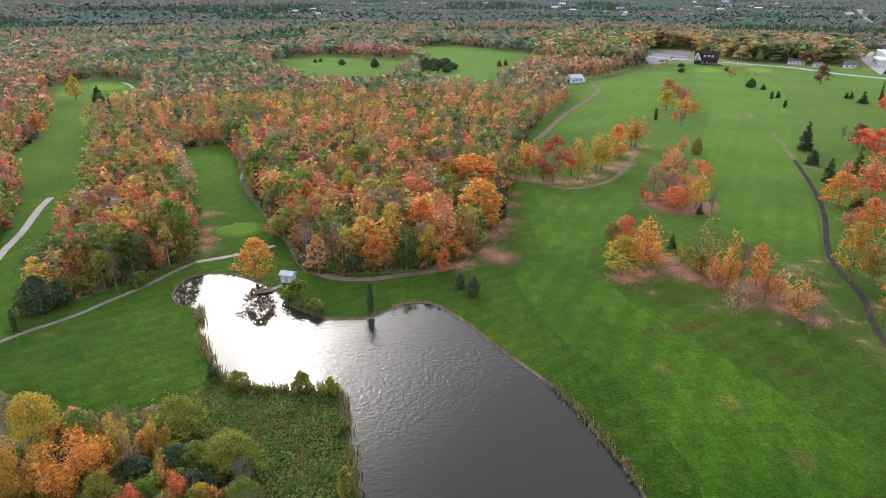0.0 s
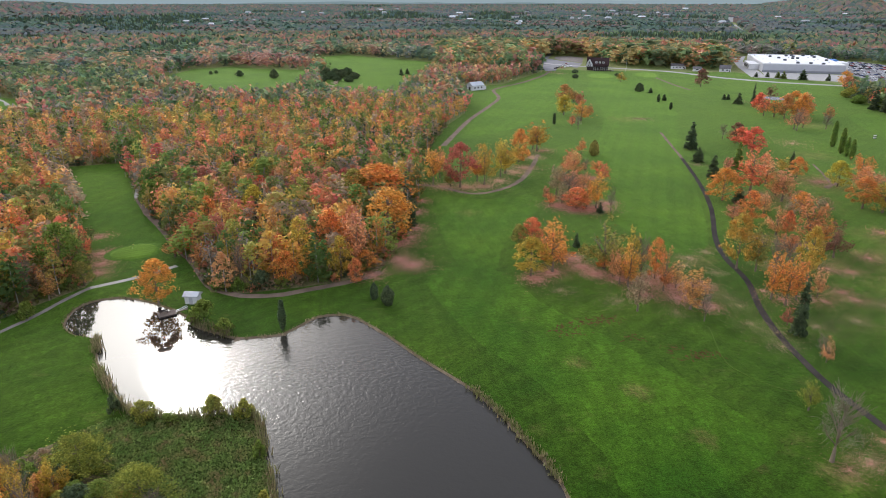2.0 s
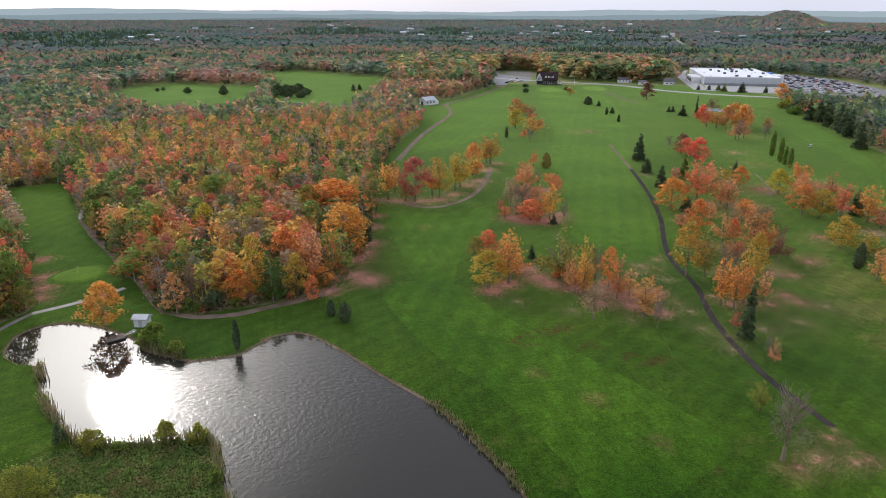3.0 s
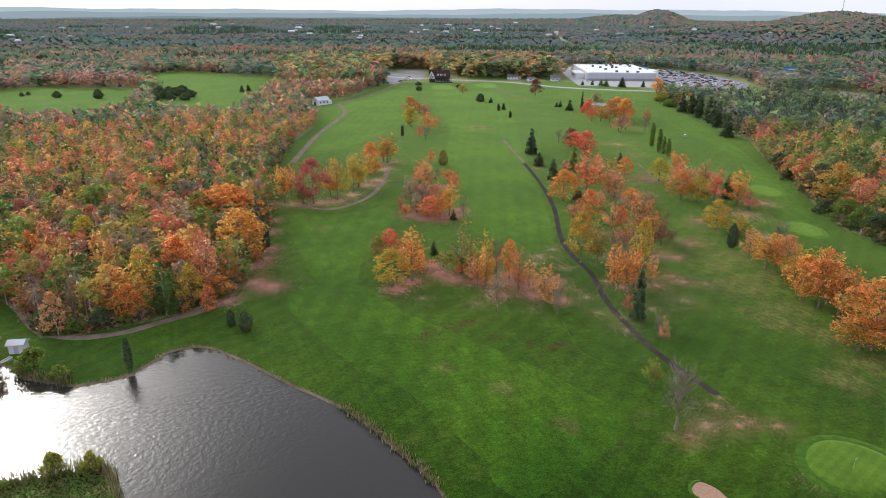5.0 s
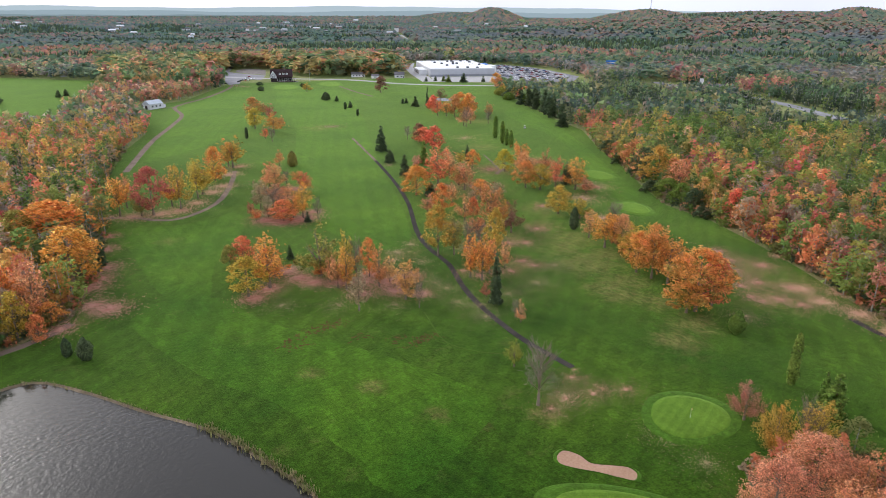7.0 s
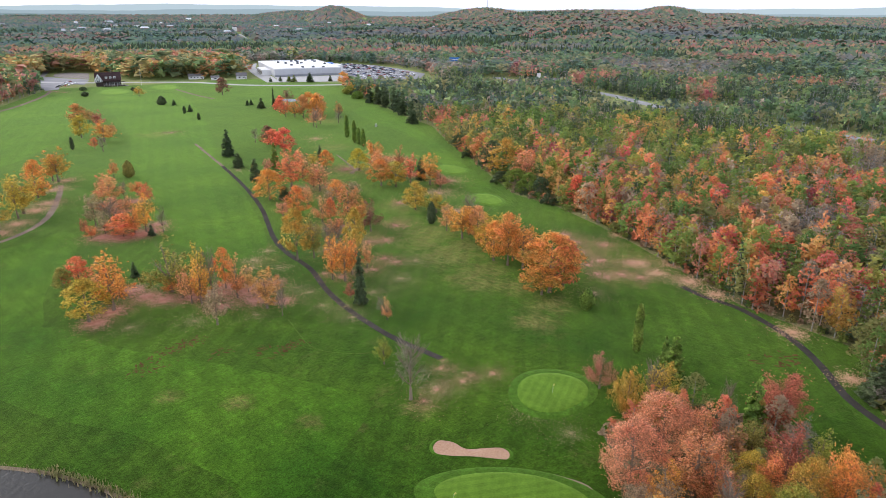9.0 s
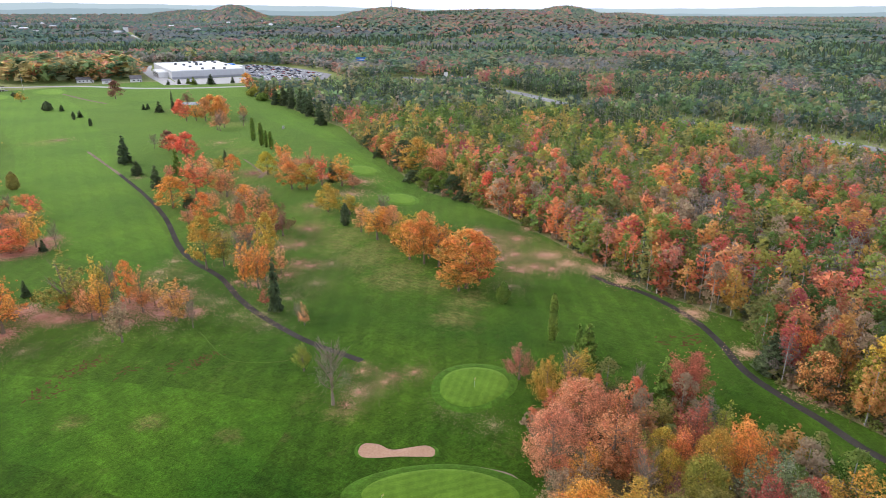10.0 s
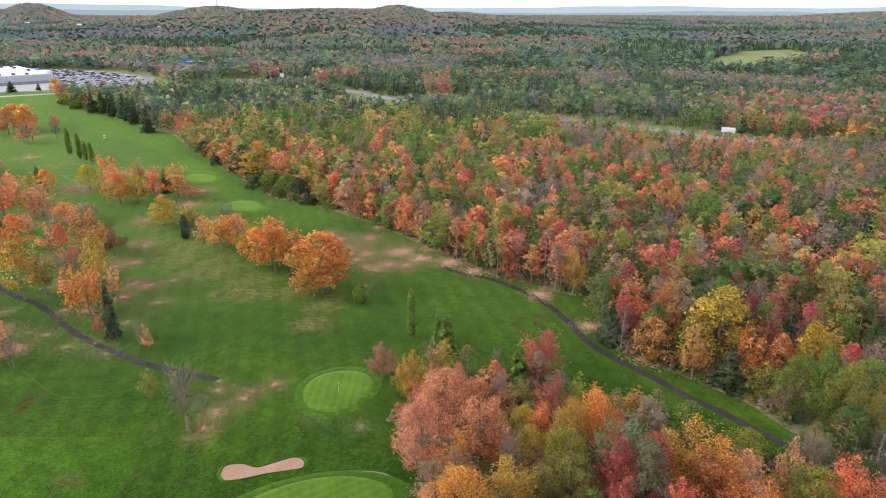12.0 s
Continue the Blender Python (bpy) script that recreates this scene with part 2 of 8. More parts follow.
PUTTING = turf("putting_grass", (0.078, 0.150, 0.016), (0.096, 0.172, 0.019), (0.13, 0.18, 0.05), 0.72, 0.06, 1.25, 1.8, 0.13)
APRON = turf("apron_grass", (0.038, 0.094, 0.009), (0.056, 0.116, 0.012), (0.09, 0.13, 0.03), 0.66, 0.0, 0.0, 6.0, 0.3)
LINE_TURF = turf("worn_line_turf", (0.04, 0.085, 0.008), (0.065, 0.11, 0.015), (0.16, 0.13, 0.06), 0.5)
MUD = plain("pond_mud", (0.17, 0.125, 0.08), 0.9, vary=0.4, coat=(0.30, 0.23, 0.15))
SAND = plain("bunker_sand", (0.35, 0.205, 0.13), 0.95, vary=0.2, scale=0.6, bump=0.3, coat=(0.46, 0.29, 0.195))
ASPHALT = plain("path_asphalt", (0.040, 0.035, 0.032), 0.95, vary=0.25, coat=(0.066, 0.057, 0.051))
GRAVEL = plain("pale_gravel", (0.40, 0.37, 0.34), 0.95, vary=0.15, coat=(0.52, 0.49, 0.46))
GREY_GRAVEL = plain("grey_gravel", (0.21, 0.185, 0.16), 0.95, vary=0.2, coat=(0.30, 0.27, 0.24))
EARTH = plain("worn_earth", (0.19, 0.14, 0.105), 0.95, vary=0.3, coat=(0.29, 0.22, 0.165))
LOT_ASPHALT = plain("parking_asphalt", (0.24, 0.235, 0.24), 0.9, vary=0.12, scale=0.3, coat=(0.31, 0.305, 0.31))
CONCRETE = plain("concrete", (0.42, 0.41, 0.39), 0.9, vary=0.12)
WHITE_PAINT = plain("white_paint", (0.74, 0.74, 0.73), 0.6, vary=0.05)
GREY_WALL = plain("grey_wall_panel", (0.50, 0.51, 0.53), 0.7, vary=0.06)
WHITE_ROOF = plain("white_roof_membrane", (0.82, 0.83, 0.84), 0.7, vary=0.05, scale=0.2)
DARK_ROOF = plain("brown_shingles", (0.055, 0.035, 0.034), 0.9, vary=0.3, scale=2.0)
GREY_ROOF = plain("grey_shingles", (0.16, 0.15, 0.15), 0.9, vary=0.25, scale=2.0)
TIMBER = plain("weathered_timber", (0.20, 0.16, 0.13), 0.85, vary=0.3, scale=2.0)
DARK_TIMBER = plain("dark_timber", (0.05, 0.035, 0.03), 0.8, vary=0.3)
TIN = plain("pale_metal_roof", (0.55, 0.58, 0.60), 0.45, 0.3, vary=0.1)
BLUE = plain("blue_panel", (0.02, 0.18, 0.55), 0.5, vary=0.08)
BRICK_WALL = plain("tan_wall", (0.33, 0.25, 0.2), 0.85, vary=0.12)
LITTER = {
    "pink": plain("fallen_leaves_pink", (0.50, 0.22, 0.145), 0.9, vary=0.3, scale=3.0, coat=(0.64, 0.36, 0.26)),
    "orange": plain("fallen_leaves_orange", (0.60, 0.33, 0.19), 0.9, vary=0.3, scale=3.0, coat=(0.70, 0.45, 0.29)),
    "straw": plain("fallen_leaves_straw", (0.40, 0.29, 0.16), 0.9, vary=0.35, scale=3.0, coat=(0.50, 0.37, 0.22)),
}
GLASS = plain("window_glass", (0.03, 0.035, 0.04), 0.08, vary=0.1)
CAR_PAINT = [plain("car_paint_" + n_, c_, 0.3, 0.2, vary=0.03) for n_, c_ in (("white", (0.8, 0.8, 0.8)), ("silver", (0.55, 0.56, 0.58)), ("black", (0.03, 0.03, 0.035)), ("red", (0.3, 0.03, 0.03)), ("blue", (0.04, 0.08, 0.2)))]
RUBBER = plain("rubber", (0.02, 0.02, 0.02), 0.9)


def water():
    m = bpy.data.materials.new("pond_water")
    m.use_nodes = True
    n, k = m.node_tree.nodes, m.node_tree.links
    b = n["Principled BSDF"]
    b.inputs["Base Color"].default_value = (0.030, 0.028, 0.022, 1)
    b.inputs["Roughness"].default_value = 0.04
    b.inputs["IOR"].default_value = 1.333
    co = n.new("ShaderNodeTexCoord")
    # the wind ruffles the wide end, the narrow end lies calm
    split = n.new("ShaderNodeSeparateXYZ")
    k.new(co.outputs["Object"], split.inputs["Vector"])
    wind = n.new("ShaderNodeMapRange")
    wind.inputs["From Min"].default_value, wind.inputs["From Max"].default_value = -44.0, -18.0
    wind.inputs["To Min"].default_value, wind.inputs["To Max"].default_value = 0.01, 0.95
    k.new(split.outputs["X"], wind.inputs["Value"])
    lee = n.new("ShaderNodeMapRange")
    lee.inputs["From Min"].default_value, lee.inputs["From Max"].default_value = 92.0, 124.0
    lee.inputs["To Min"].default_value = 0.2
    k.new(split.outputs["Y"], lee.inputs["Value"])
    # still water under the bank of the far corner
    shelter = n.new("ShaderNodeVectorMath")
    shelter.operation = "DISTANCE"
    shelter.inputs[1].default_value = (-4.0, 158.0, 0)
    k.new(co.outputs["Object"], shelter.inputs[0])
    still = n.new("ShaderNodeMapRange")
    still.inputs["From Min"].default_value, still.inputs["From Max"].default_value = 12.0, 34.0
    still.inputs["To Min"].default_value = 0.08
    k.new(shelter.outputs["Value"], still.inputs["Value"])
    gust = n.new("ShaderNodeMath")
    gust.operation = "MULTIPLY"
    k.new(wind.outputs["Result"], gust.inputs[0])
    k.new(lee.outputs["Result"], gust.inputs[1])
    calm = n.new("ShaderNodeMath")
    calm.operation = "MULTIPLY"
    k.new(gust.outputs[0], calm.inputs[0])
    k.new(still.outputs["Result"], calm.inputs[1])
    last = None
    for scale, dist in ((1.2, 0.13), (3.6, 0.05)):
        t = n.new("ShaderNodeTexNoise")
        t.inputs["Scale"].default_value, t.inputs["Detail"].default_value = scale, 1.5
        k.new(co.outputs["Object"], t.inputs["Vector"])
        bp = n.new("ShaderNodeBump")
        bp.inputs["Distance"].default_value = dist
        k.new(calm.outputs[0], bp.inputs["Strength"])
        k.new(t.outputs["Fac"], bp.inputs["Height"])
        if last:
            k.new(last, bp.inputs["Normal"])
        last = bp.outputs["Normal"]
    k.new(last, b.inputs["Normal"])
    return m


WATER = water()


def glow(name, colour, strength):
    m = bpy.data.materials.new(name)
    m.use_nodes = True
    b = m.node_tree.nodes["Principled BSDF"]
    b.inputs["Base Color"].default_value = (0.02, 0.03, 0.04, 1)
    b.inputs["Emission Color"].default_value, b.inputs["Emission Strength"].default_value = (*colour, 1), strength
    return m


# ---- helpers for shapes ----
def part(name, bm, material, parent=None, label="", smooth=False):
    """Links a bmesh as one mesh object, under a thing or a part."""
    me = bpy.data.meshes.new(name)
    bm.to_mesh(me)
    bm.free()
    me.materials.append(material)
    if smooth:
        me.polygons.foreach_set("use_smooth", [True] * len(me.polygons))
    ob = new(name, me)
    if parent:
        ob.parent = parent
    if label:
        ob["label"] = label
    return ob


def add_box(bm, x0, y0, z0, x1, y1, z1):
    v = [bm.verts.new(p) for p in ((x0, y0, z0), (x1, y0, z0), (x1, y1, z0), (x0, y1, z0), (x0, y0, z1), (x1, y0, z1), (x1, y1, z1), (x0, y1, z1))]
    for f in ((3, 2, 1, 0), (4, 5, 6, 7), (0, 1, 5, 4), (1, 2, 6, 5), (2, 3, 7, 6), (3, 0, 4, 7)):
        bm.faces.new([v[i] for i in f])


def box(x0, y0, z0, x1, y1, z1, bevel=0.0):
    bm = bmesh.new()
    add_box(bm, x0, y0, z0, x1, y1, z1)
    if bevel:
        bmesh.ops.bevel(bm, geom=bm.edges[:], offset=bevel, segments=1, affect="EDGES")
    return bm


def gable(x0, y0, x1, y1, z0, z1, over=0.4, thick=0.25, hip=0.0):
    """A pitched roof of two thick slopes, its ridge along x; hip draws the ridge's ends in."""
    bm = bmesh.new()
    x0, x1, y0, y1 = x0 - over, x1 + over, y0 - over, y1 + over
    mid = (y0 + y1) / 2
    top = [bm.verts.new(p) for p in ((x0, y0, z0), (x1, y0, z0), (x1, y1, z0), (x0, y1, z0), (x0 + hip, mid, z1), (x1 - hip, mid, z1))]
    low = [bm.verts.new((v.co.x, v.co.y, v.co.z - thick)) for v in top]
    for f in ((0, 1, 5, 4), (2, 3, 4, 5), (1, 2, 5), (3, 0, 4)):
        bm.faces.new([top[i] for i in f])
    for f in ((0, 1), (1, 2), (2, 3), (3, 0)):
        a, b = f
        bm.faces.new([top[b], top[a], low[a], low[b]])
    bm.faces.new([low[3], low[2], low[1], low[0]])
    return bm


def tube(bm, points, radii, sides=5):
    """A tapering limb through the points."""
    rings = []
    for i, (p, r) in enumerate(zip(points, radii)):
        a, b = Vector(points[max(0, i - 1)]), Vector(points[min(len(points) - 1, i + 1)])
        q = (b - a).to_track_quat("Z", "Y")
        rings.append([bm.verts.new(Vector(p) + q @ Vector((r * math.cos(k * math.tau / sides), r * math.sin(k * math.tau / sides), 0))) for k in range(sides)])
    for a, b in zip(rings, rings[1:]):
        for k in range(sides):
            bm.faces.new((a[k], a[(k + 1) % sides], b[(k + 1) % sides], b[k]))
    bm.faces.new(rings[-1])


def inside(poly, x, y):
    """Which of the places lie within a ring of corners."""
    hit = np.zeros(len(x), bool)
    p = np.array(poly)
    for (ax, ay), (bx, by) in zip(p, np.roll(p, -1, 0)):
        cross = ((ay > y) != (by > y)) & (x < (bx - ax) * (y - ay) / (by - ay + 1e-12) + ax)
        hit ^= cross
    return hit


def curve_through(points, step, closed=False):
    """Places at even steps on a smooth line through the points."""
    p = [Vector((*q, 0)) for q in points]
    n = len(p)
    out = []
    for i in range(n if closed else n - 1):
        a, b, c, d = [p[(i + k) % n] if closed else p[min(max(i + k, 0), n - 1)] for k in (-1, 0, 1, 2)]
        m = max(2, int((c - b).length / step))
        for j in range(m):
            t = j / m
            out.append(0.5 * ((2 * b) + (c - a) * t + (2 * a - 5 * b + 4 * c - d) * t * t + (3 * b - a - 3 * c + d) * t ** 3))
    if not closed:
        out.append(p[-1])
    return [(v.x, v.y) for v in out]


# ---- the lie of the land ----
POND = [
    (-72.7, 154.9), (-73.5, 163.9), (-70.4, 168.6), (-64.5, 170.2), (-57.1, 167.4), (-49.2, 161.7), (-43.1, 155.6), (-38.6, 148.8),
    (-32.7, 144.7), (-28.7, 142.0), (-23.0, 142.0), (-18.2, 142.6), (-13.6, 147.2), (-10.2, 150.5), (-5.0, 151.1), (-0.6, 148.8),
    (6.4, 139.1), (14.7, 125.0), (23.7, 110.7), (29.8, 93.2), (32.6, 80.5), (30.0, 62.0), (10.0, 52.0), (-10.0, 56.0),
    (-13.7, 80.5), (-18.2, 99.6), (-20.6, 108.7), (-28.0, 110.3), (-39.7, 111.1), (-44.9, 113.1), (-50.4, 121.4), (-55.0, 128.7),
    (-59.0, 136.4), (-62.0, 146.0), (-68.0, 149.0),
]
LAWN_LEFT = [
    (57.8, 22.5), (10.0, 20.0), (-8.0, 45.0), (-13.0, 80.0), (-18.0, 99.0), (-21.0, 109.0), (-45.0, 112.0), (-55.1, 106.4), (-60.9, 102.2),
    (-72.9, 100.5), (-90.1, 110.7), (-134.1, 112.0), (-134.1, 124.0), (-104.4, 144.1), (-96.4, 150.5), (-86.5, 164.7), (-75.6, 178.2),
    (-75.4, 183.6), (-85.9, 209.5), (-137.0, 329.8), (-111.6, 335.2), (-85.5, 267.1), (-64.6, 221.7), (-50.9, 193.3), (-39.8, 169.4),
    (-29.7, 167.4), (-16.9, 169.0), (-4.0, 171.4), (7.9, 180.0), (19.8, 209.5), (22.8, 228.3), (27.3, 246.3), (28.3, 259.5),
]
LAWN_RIGHT = [
    (27.1, 275.3), (35.8, 309.3), (46.4, 356.0), (63.5, 412.9), (85.0, 462.5), (101.8, 544.6), (117.8, 615.8), (151.9, 628.1),
    (224.6, 740.2), (242.4, 775.3), (283.0, 745.0), (442.5, 701.6), (480.0, 581.0), (433.4, 506.2), (389.4, 424.3), (353.7, 353.4),
    (334.5, 307.0), (292.6, 254.1), (268.7, 217.4), (241.2, 181.2), (225.3, 157.3), (221.8, 134.7), (210.1, 108.2), (200.4, 89.8),
    (185.5, 65.2), (172.7, 44.5), (170.1, 31.9), (166.1, 15.3), (145.6, 11.0), (138.8, 5.3), (135.7, -1.2), (131.5, -10.8),
    (126.6, -20.5), (118.6, -27.8), (114.0, -36.0), (106.3, -24.5), (107.0, -12.5), (114.3, -2.3), (114.5, 8.6), (120.1, 17.7),
    (120.2, 27.7), (112.8, 38.3), (101.8, 44.2), (97.1, 45.8), (90.3, 38.8), (82.4, 34.0), (76.8, 29.8),
]
LAWN = LAWN_LEFT + LAWN_RIGHT
LANE = [
    (-107.7, 122.2), (-103.4, 131.3), (-113.0, 163.0), (-118.0, 184.0), (-127.0, 216.0), (-160.0, 289.0), (-212.0, 380.0), (-226.0, 432.0),
    (-218.0, 480.0), (-262.0, 580.0), (-309.1, 617.5), (-335.1, 597.0), (-328.5, 542.5), (-276.6, 457.7), (-223.8, 353.6), (-212.2, 305.4),
    (-175.4, 258.4), (-149.5, 209.5), (-141.2, 174.8), (-150.0, 120.0),
]
FAR_LAWN_A = [(-193.2, 756.1), (-177.4, 835.6), (-135.3, 857.0), (-97.7, 820.8), (-30.0, 800.0), (-40.0, 590.0), (-58.0, 550.0), (-88.0, 540.0), (-124.0, 575.0), (-170.0, 660.0)]
FAR_LAWN_B = [(3.4, 1031.5), (56.9, 960.4), (128.5, 872.8), (120.4, 794.6), (81.1, 690.0), (52.1, 580.0), (34.0, 510.0), (-14.0, 560.0), (-26.0, 660.0), (-20.0, 790.0), (-75.0, 960.0)]
HAY_FIELD = [(985.0, -2.0), (1285.4, -68.6), (1463.6, -108.0), (1561.4, -201.3), (1425.3, -228.6), (1110.0, -170.8), (940.0, -64.0)]
MEADOW_RING = [(-49.9, 110.7), (-55.1, 106.4), (-55.2, 101.3), (-44.0, 95.0), (-32.2, 88.6), (-28.3, 76.5), (-21.1, 60.6), (-10.5, 58.6), (-13.7, 80.5), (-18.2, 99.6), (-20.9, 109.1), (-32.5, 110.6), (-44.5, 112.5)]
FAIRWAYS = [
    [(246.3, 640.5), (307.2, 633.7), (264.5, 502.1), (167.3, 296.5), (142.3, 237.2), (116.6, 184.8), (103.9, 175.3), (97.0, 195.5), (96.0, 218.3), (108.0, 270.3), (128.0, 318.2), (182.4, 444.5)],
    [(137.5, 581.3), (229.2, 695.5), (202.9, 586.4), (148.3, 450.8), (125.7, 424.3), (98.1, 391.3), (65.0, 372.2), (76.5, 404.8)],
    [(26.5, 255.0), (55.6, 246.0), (74.5, 250.3), (71.0, 228.8), (50.3, 196.7), (41.0, 172.0), (32.0, 178.0), (30.4, 200.1), (31.0, 231.0)],
    [(20.1, 169.6), (27.2, 133.4), (37.1, 112.1), (40.1, 97.1), (42.3, 87.6), (43.9, 74.0), (73.5, 84.8), (71.7, 98.9), (66.0, 114.7), (57.7, 132.1), (48.6, 150.6), (44.0, 171.0), (32.0, 178.0)],
    [(373.4, 413.4), (335.1, 334.3), (297.0, 271.5), (258.7, 216.1), (231.1, 176.2), (212.9, 167.0), (231.7, 199.1), (288.3, 276.9), (340.1, 396.0)],
    [(-75.8, 196.0), (-86.5, 211.0), (-136.5, 329.0), (-112.0, 334.0), (-86.5, 267.0), (-65.5, 222.0), (-58.0, 207.0)],
]


def hills(x, y):
    """Height of the land: level over the course, wooded hills in the distance."""
    r, side = np.hypot(x, y), np.degrees(np.arctan2(x, y))
    z = 2.5 * np.sin(x / 170.0) * np.cos(y / 210.0) * np.clip((r - 1900) / 500, 0, 1)
    land = np.zeros_like(z)
    for a, d, h, wa, wr in (
        (39.3, 4100, 101, 2.0, 380), (36.5, 4200, 76, 4.0, 380), (51.8, 3700, 86, 3.6, 560), (59.7, 3600, 74, 3.2, 560), (66.5, 3200, 90, 3.0, 560),
        (71.0, 3300, 58, 4.5, 560), (61.0, 3100, 72, 13.0, 760), (106.0, 3900, 64, 8.0, 520), (122.0, 3900, 80, 9.0, 520), (-24.0, 3300, 64, 8.0, 600), (-42.0, 3100, 74, 10.0, 600),
    ):
        land = np.maximum(land, h * np.exp(-0.5 * ((side - a) / wa) ** 2 - 0.5 * ((r - d) / wr) ** 2))
    z = z + land * np.clip((r - 1300) / 700, 0, 1)
    # the plain climbs gently towards the far ridges
    z = np.maximum(z, 52 * np.clip((r - 2300) / 2500, 0, 1) ** 1.25 * np.where(side < 36, 1.0, 0.7))
    return z


def ground_sheet():
    """One sheet of land to the horizon, cut along the edges of its covers, with the pond's hollow in it."""
    from mathutils.geometry import delaunay_2d_cdt
    rng = np.random.default_rng(3)
    shore = curve_through(POND, 2.5, True)
    bed = []
    for i in range(0, len(shore), 2):
        a, b = np.array(shore[i - 1]), np.array(shore[(i + 1) % len(shore)])
        d = b - a
        nrm = np.array((d[1], -d[0])) / (np.hypot(*d) + 1e-9)
        for s in (1, -1):
            q = np.array(shore[i]) + s * 2.2 * nrm
            if inside(shore, np.array([q[0]]), np.array([q[1]]))[0]:
                bed.append(tuple(q))
                break
    rings = [("shore", shore)]
    rings += [("lawn", LAWN), ("lane", LANE), ("far", FAR_LAWN_A), ("far", FAR_LAWN_B), ("hay", HAY_FIELD), ("meadow", MEADOW_RING)]
    smooth = [curve_through(f, 6.0, True) for f in FAIRWAYS]
    rings += [("fairway", f) for f in smooth]
    pts, edges = [], []
    for _, ring in rings:
        n0 = len(pts)
        pts += [Vector(p) for p in ring]
        edges += [(n0 + i, n0 + (i + 1) % len(ring)) for i in range(len(ring))]
    pts += [Vector(p) for p in bed]
    r = 8.0
    while r < 4950:
        count = int(min(150, max(24, r * 1.2)))
        for i in range(count):
            a = (i + 0.5 * (int(r) % 2)) / count * math.tau + rng.uniform(-0.2, 0.2) / count
            pts.append(Vector((r * math.sin(a), r * math.cos(a))))
        r *= 1.10
    for i in range(120):
        a = i / 120 * math.tau
        pts.append(Vector((4990 * math.sin(a), 4990 * math.cos(a))))
    out = delaunay_2d_cdt(pts, edges, [], 0, 0.02)
    xy = np.array([(v.x, v.y) for v in out[0]])
    z = hills(xy[:, 0], xy[:, 1])
    wet = inside(shore, xy[:, 0], xy[:, 1])
    shore_a = np.array(shore)
    near = np.array([np.hypot(*(shore_a - p).T).min() if w else 9.0 for p, w in zip(xy, wet)])
    z[wet & (near > 0.6)] = -1.6
    z[near <= 0.6] = -0.05
    tri = np.array([f if len(f) == 3 else f[:3] for f in out[2]])
    cx, cy = xy[tri].mean(axis=1).T
    cover = np.zeros(len(tri), int)
    for ring in (LAWN, LANE, FAR_LAWN_A, FAR_LAWN_B):
        cover[inside(ring, cx, cy)] = 1
    for ring in smooth:
        cover[inside(ring, cx, cy) & (cover == 1)] = 2
    for ring in (LANE, FAR_LAWN_A, FAR_LAWN_B):
        cover[inside(ring, cx, cy)] = 2
    cover[inside(HAY_FIELD, cx, cy)] = 5
    cover[np.hypot(cx, cy) > 1500] = 6
    cover[inside(MEADOW_RING, cx, cy)] = 3
    cover[inside(shore, cx, cy)] = 4
    me = bpy.data.meshes.new("ground")
    me.from_pydata([(x, y, h) for (x, y), h in zip(xy, z)], [], tri.tolist())
    for m in (FLOOR, ROUGH, FAIRWAY, MEADOW, MUD, HAY, HILL_FLOOR):
        me.materials.append(m)
    me.polygons.foreach_set("material_index", cover.astype(np.int32))
    me.update()
    if me.polygons[0].normal.z < 0:
        me.flip_normals()
    ob = new("ground", me)
    tagged(ob, "green golf course lawns, leaf-strewn woodland floor and distant wooded hills", "ground", kind="structure")
    # the pond's surface
    bm = bmesh.new()
    bm.faces.new([bm.verts.new((x, y, -0.4)) for x, y in shore])
    bmesh.ops.triangulate(bm, faces=bm.faces[:])
    pond = part("water", bm, WATER)
    if pond.data.polygons[0].normal.z < 0:
        pond.data.flip_normals()
    tagged(pond, "dark rippled pond water glittering with low sun", "water", kind="structure")
    return shore


SHORE = ground_sheet()


def backdrop(reach, low, swing, seed, colour, label):
    """One of the ridges on the horizon: a glowing strip, blue haze painted in."""
    bm = bmesh.new()
    last = None
    for i in range(0, 521):
        s = -75 + i * 0.425
        a = radians(s)
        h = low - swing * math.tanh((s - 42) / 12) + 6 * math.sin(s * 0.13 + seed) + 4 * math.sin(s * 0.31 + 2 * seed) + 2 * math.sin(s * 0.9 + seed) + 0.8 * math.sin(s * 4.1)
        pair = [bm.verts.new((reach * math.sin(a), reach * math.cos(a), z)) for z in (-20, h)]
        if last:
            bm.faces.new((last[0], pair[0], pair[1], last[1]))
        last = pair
    tagged(part("backdrop", bm, glow("haze_blue_glow", colour, 1.0)), label, "hills", kind="structure")


# the haze lies in the glow colours, paler from ridge to ridge
backdrop(4800, 52, 18, 1.0, (0.20, 0.27, 0.29), "hazy blue-green wooded ridge on the horizon")
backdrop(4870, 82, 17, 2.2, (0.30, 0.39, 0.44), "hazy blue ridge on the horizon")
backdrop(4940, 112, 14, 3.1, (0.44, 0.54, 0.60), "haze-paled blue far ridge on the horizon")


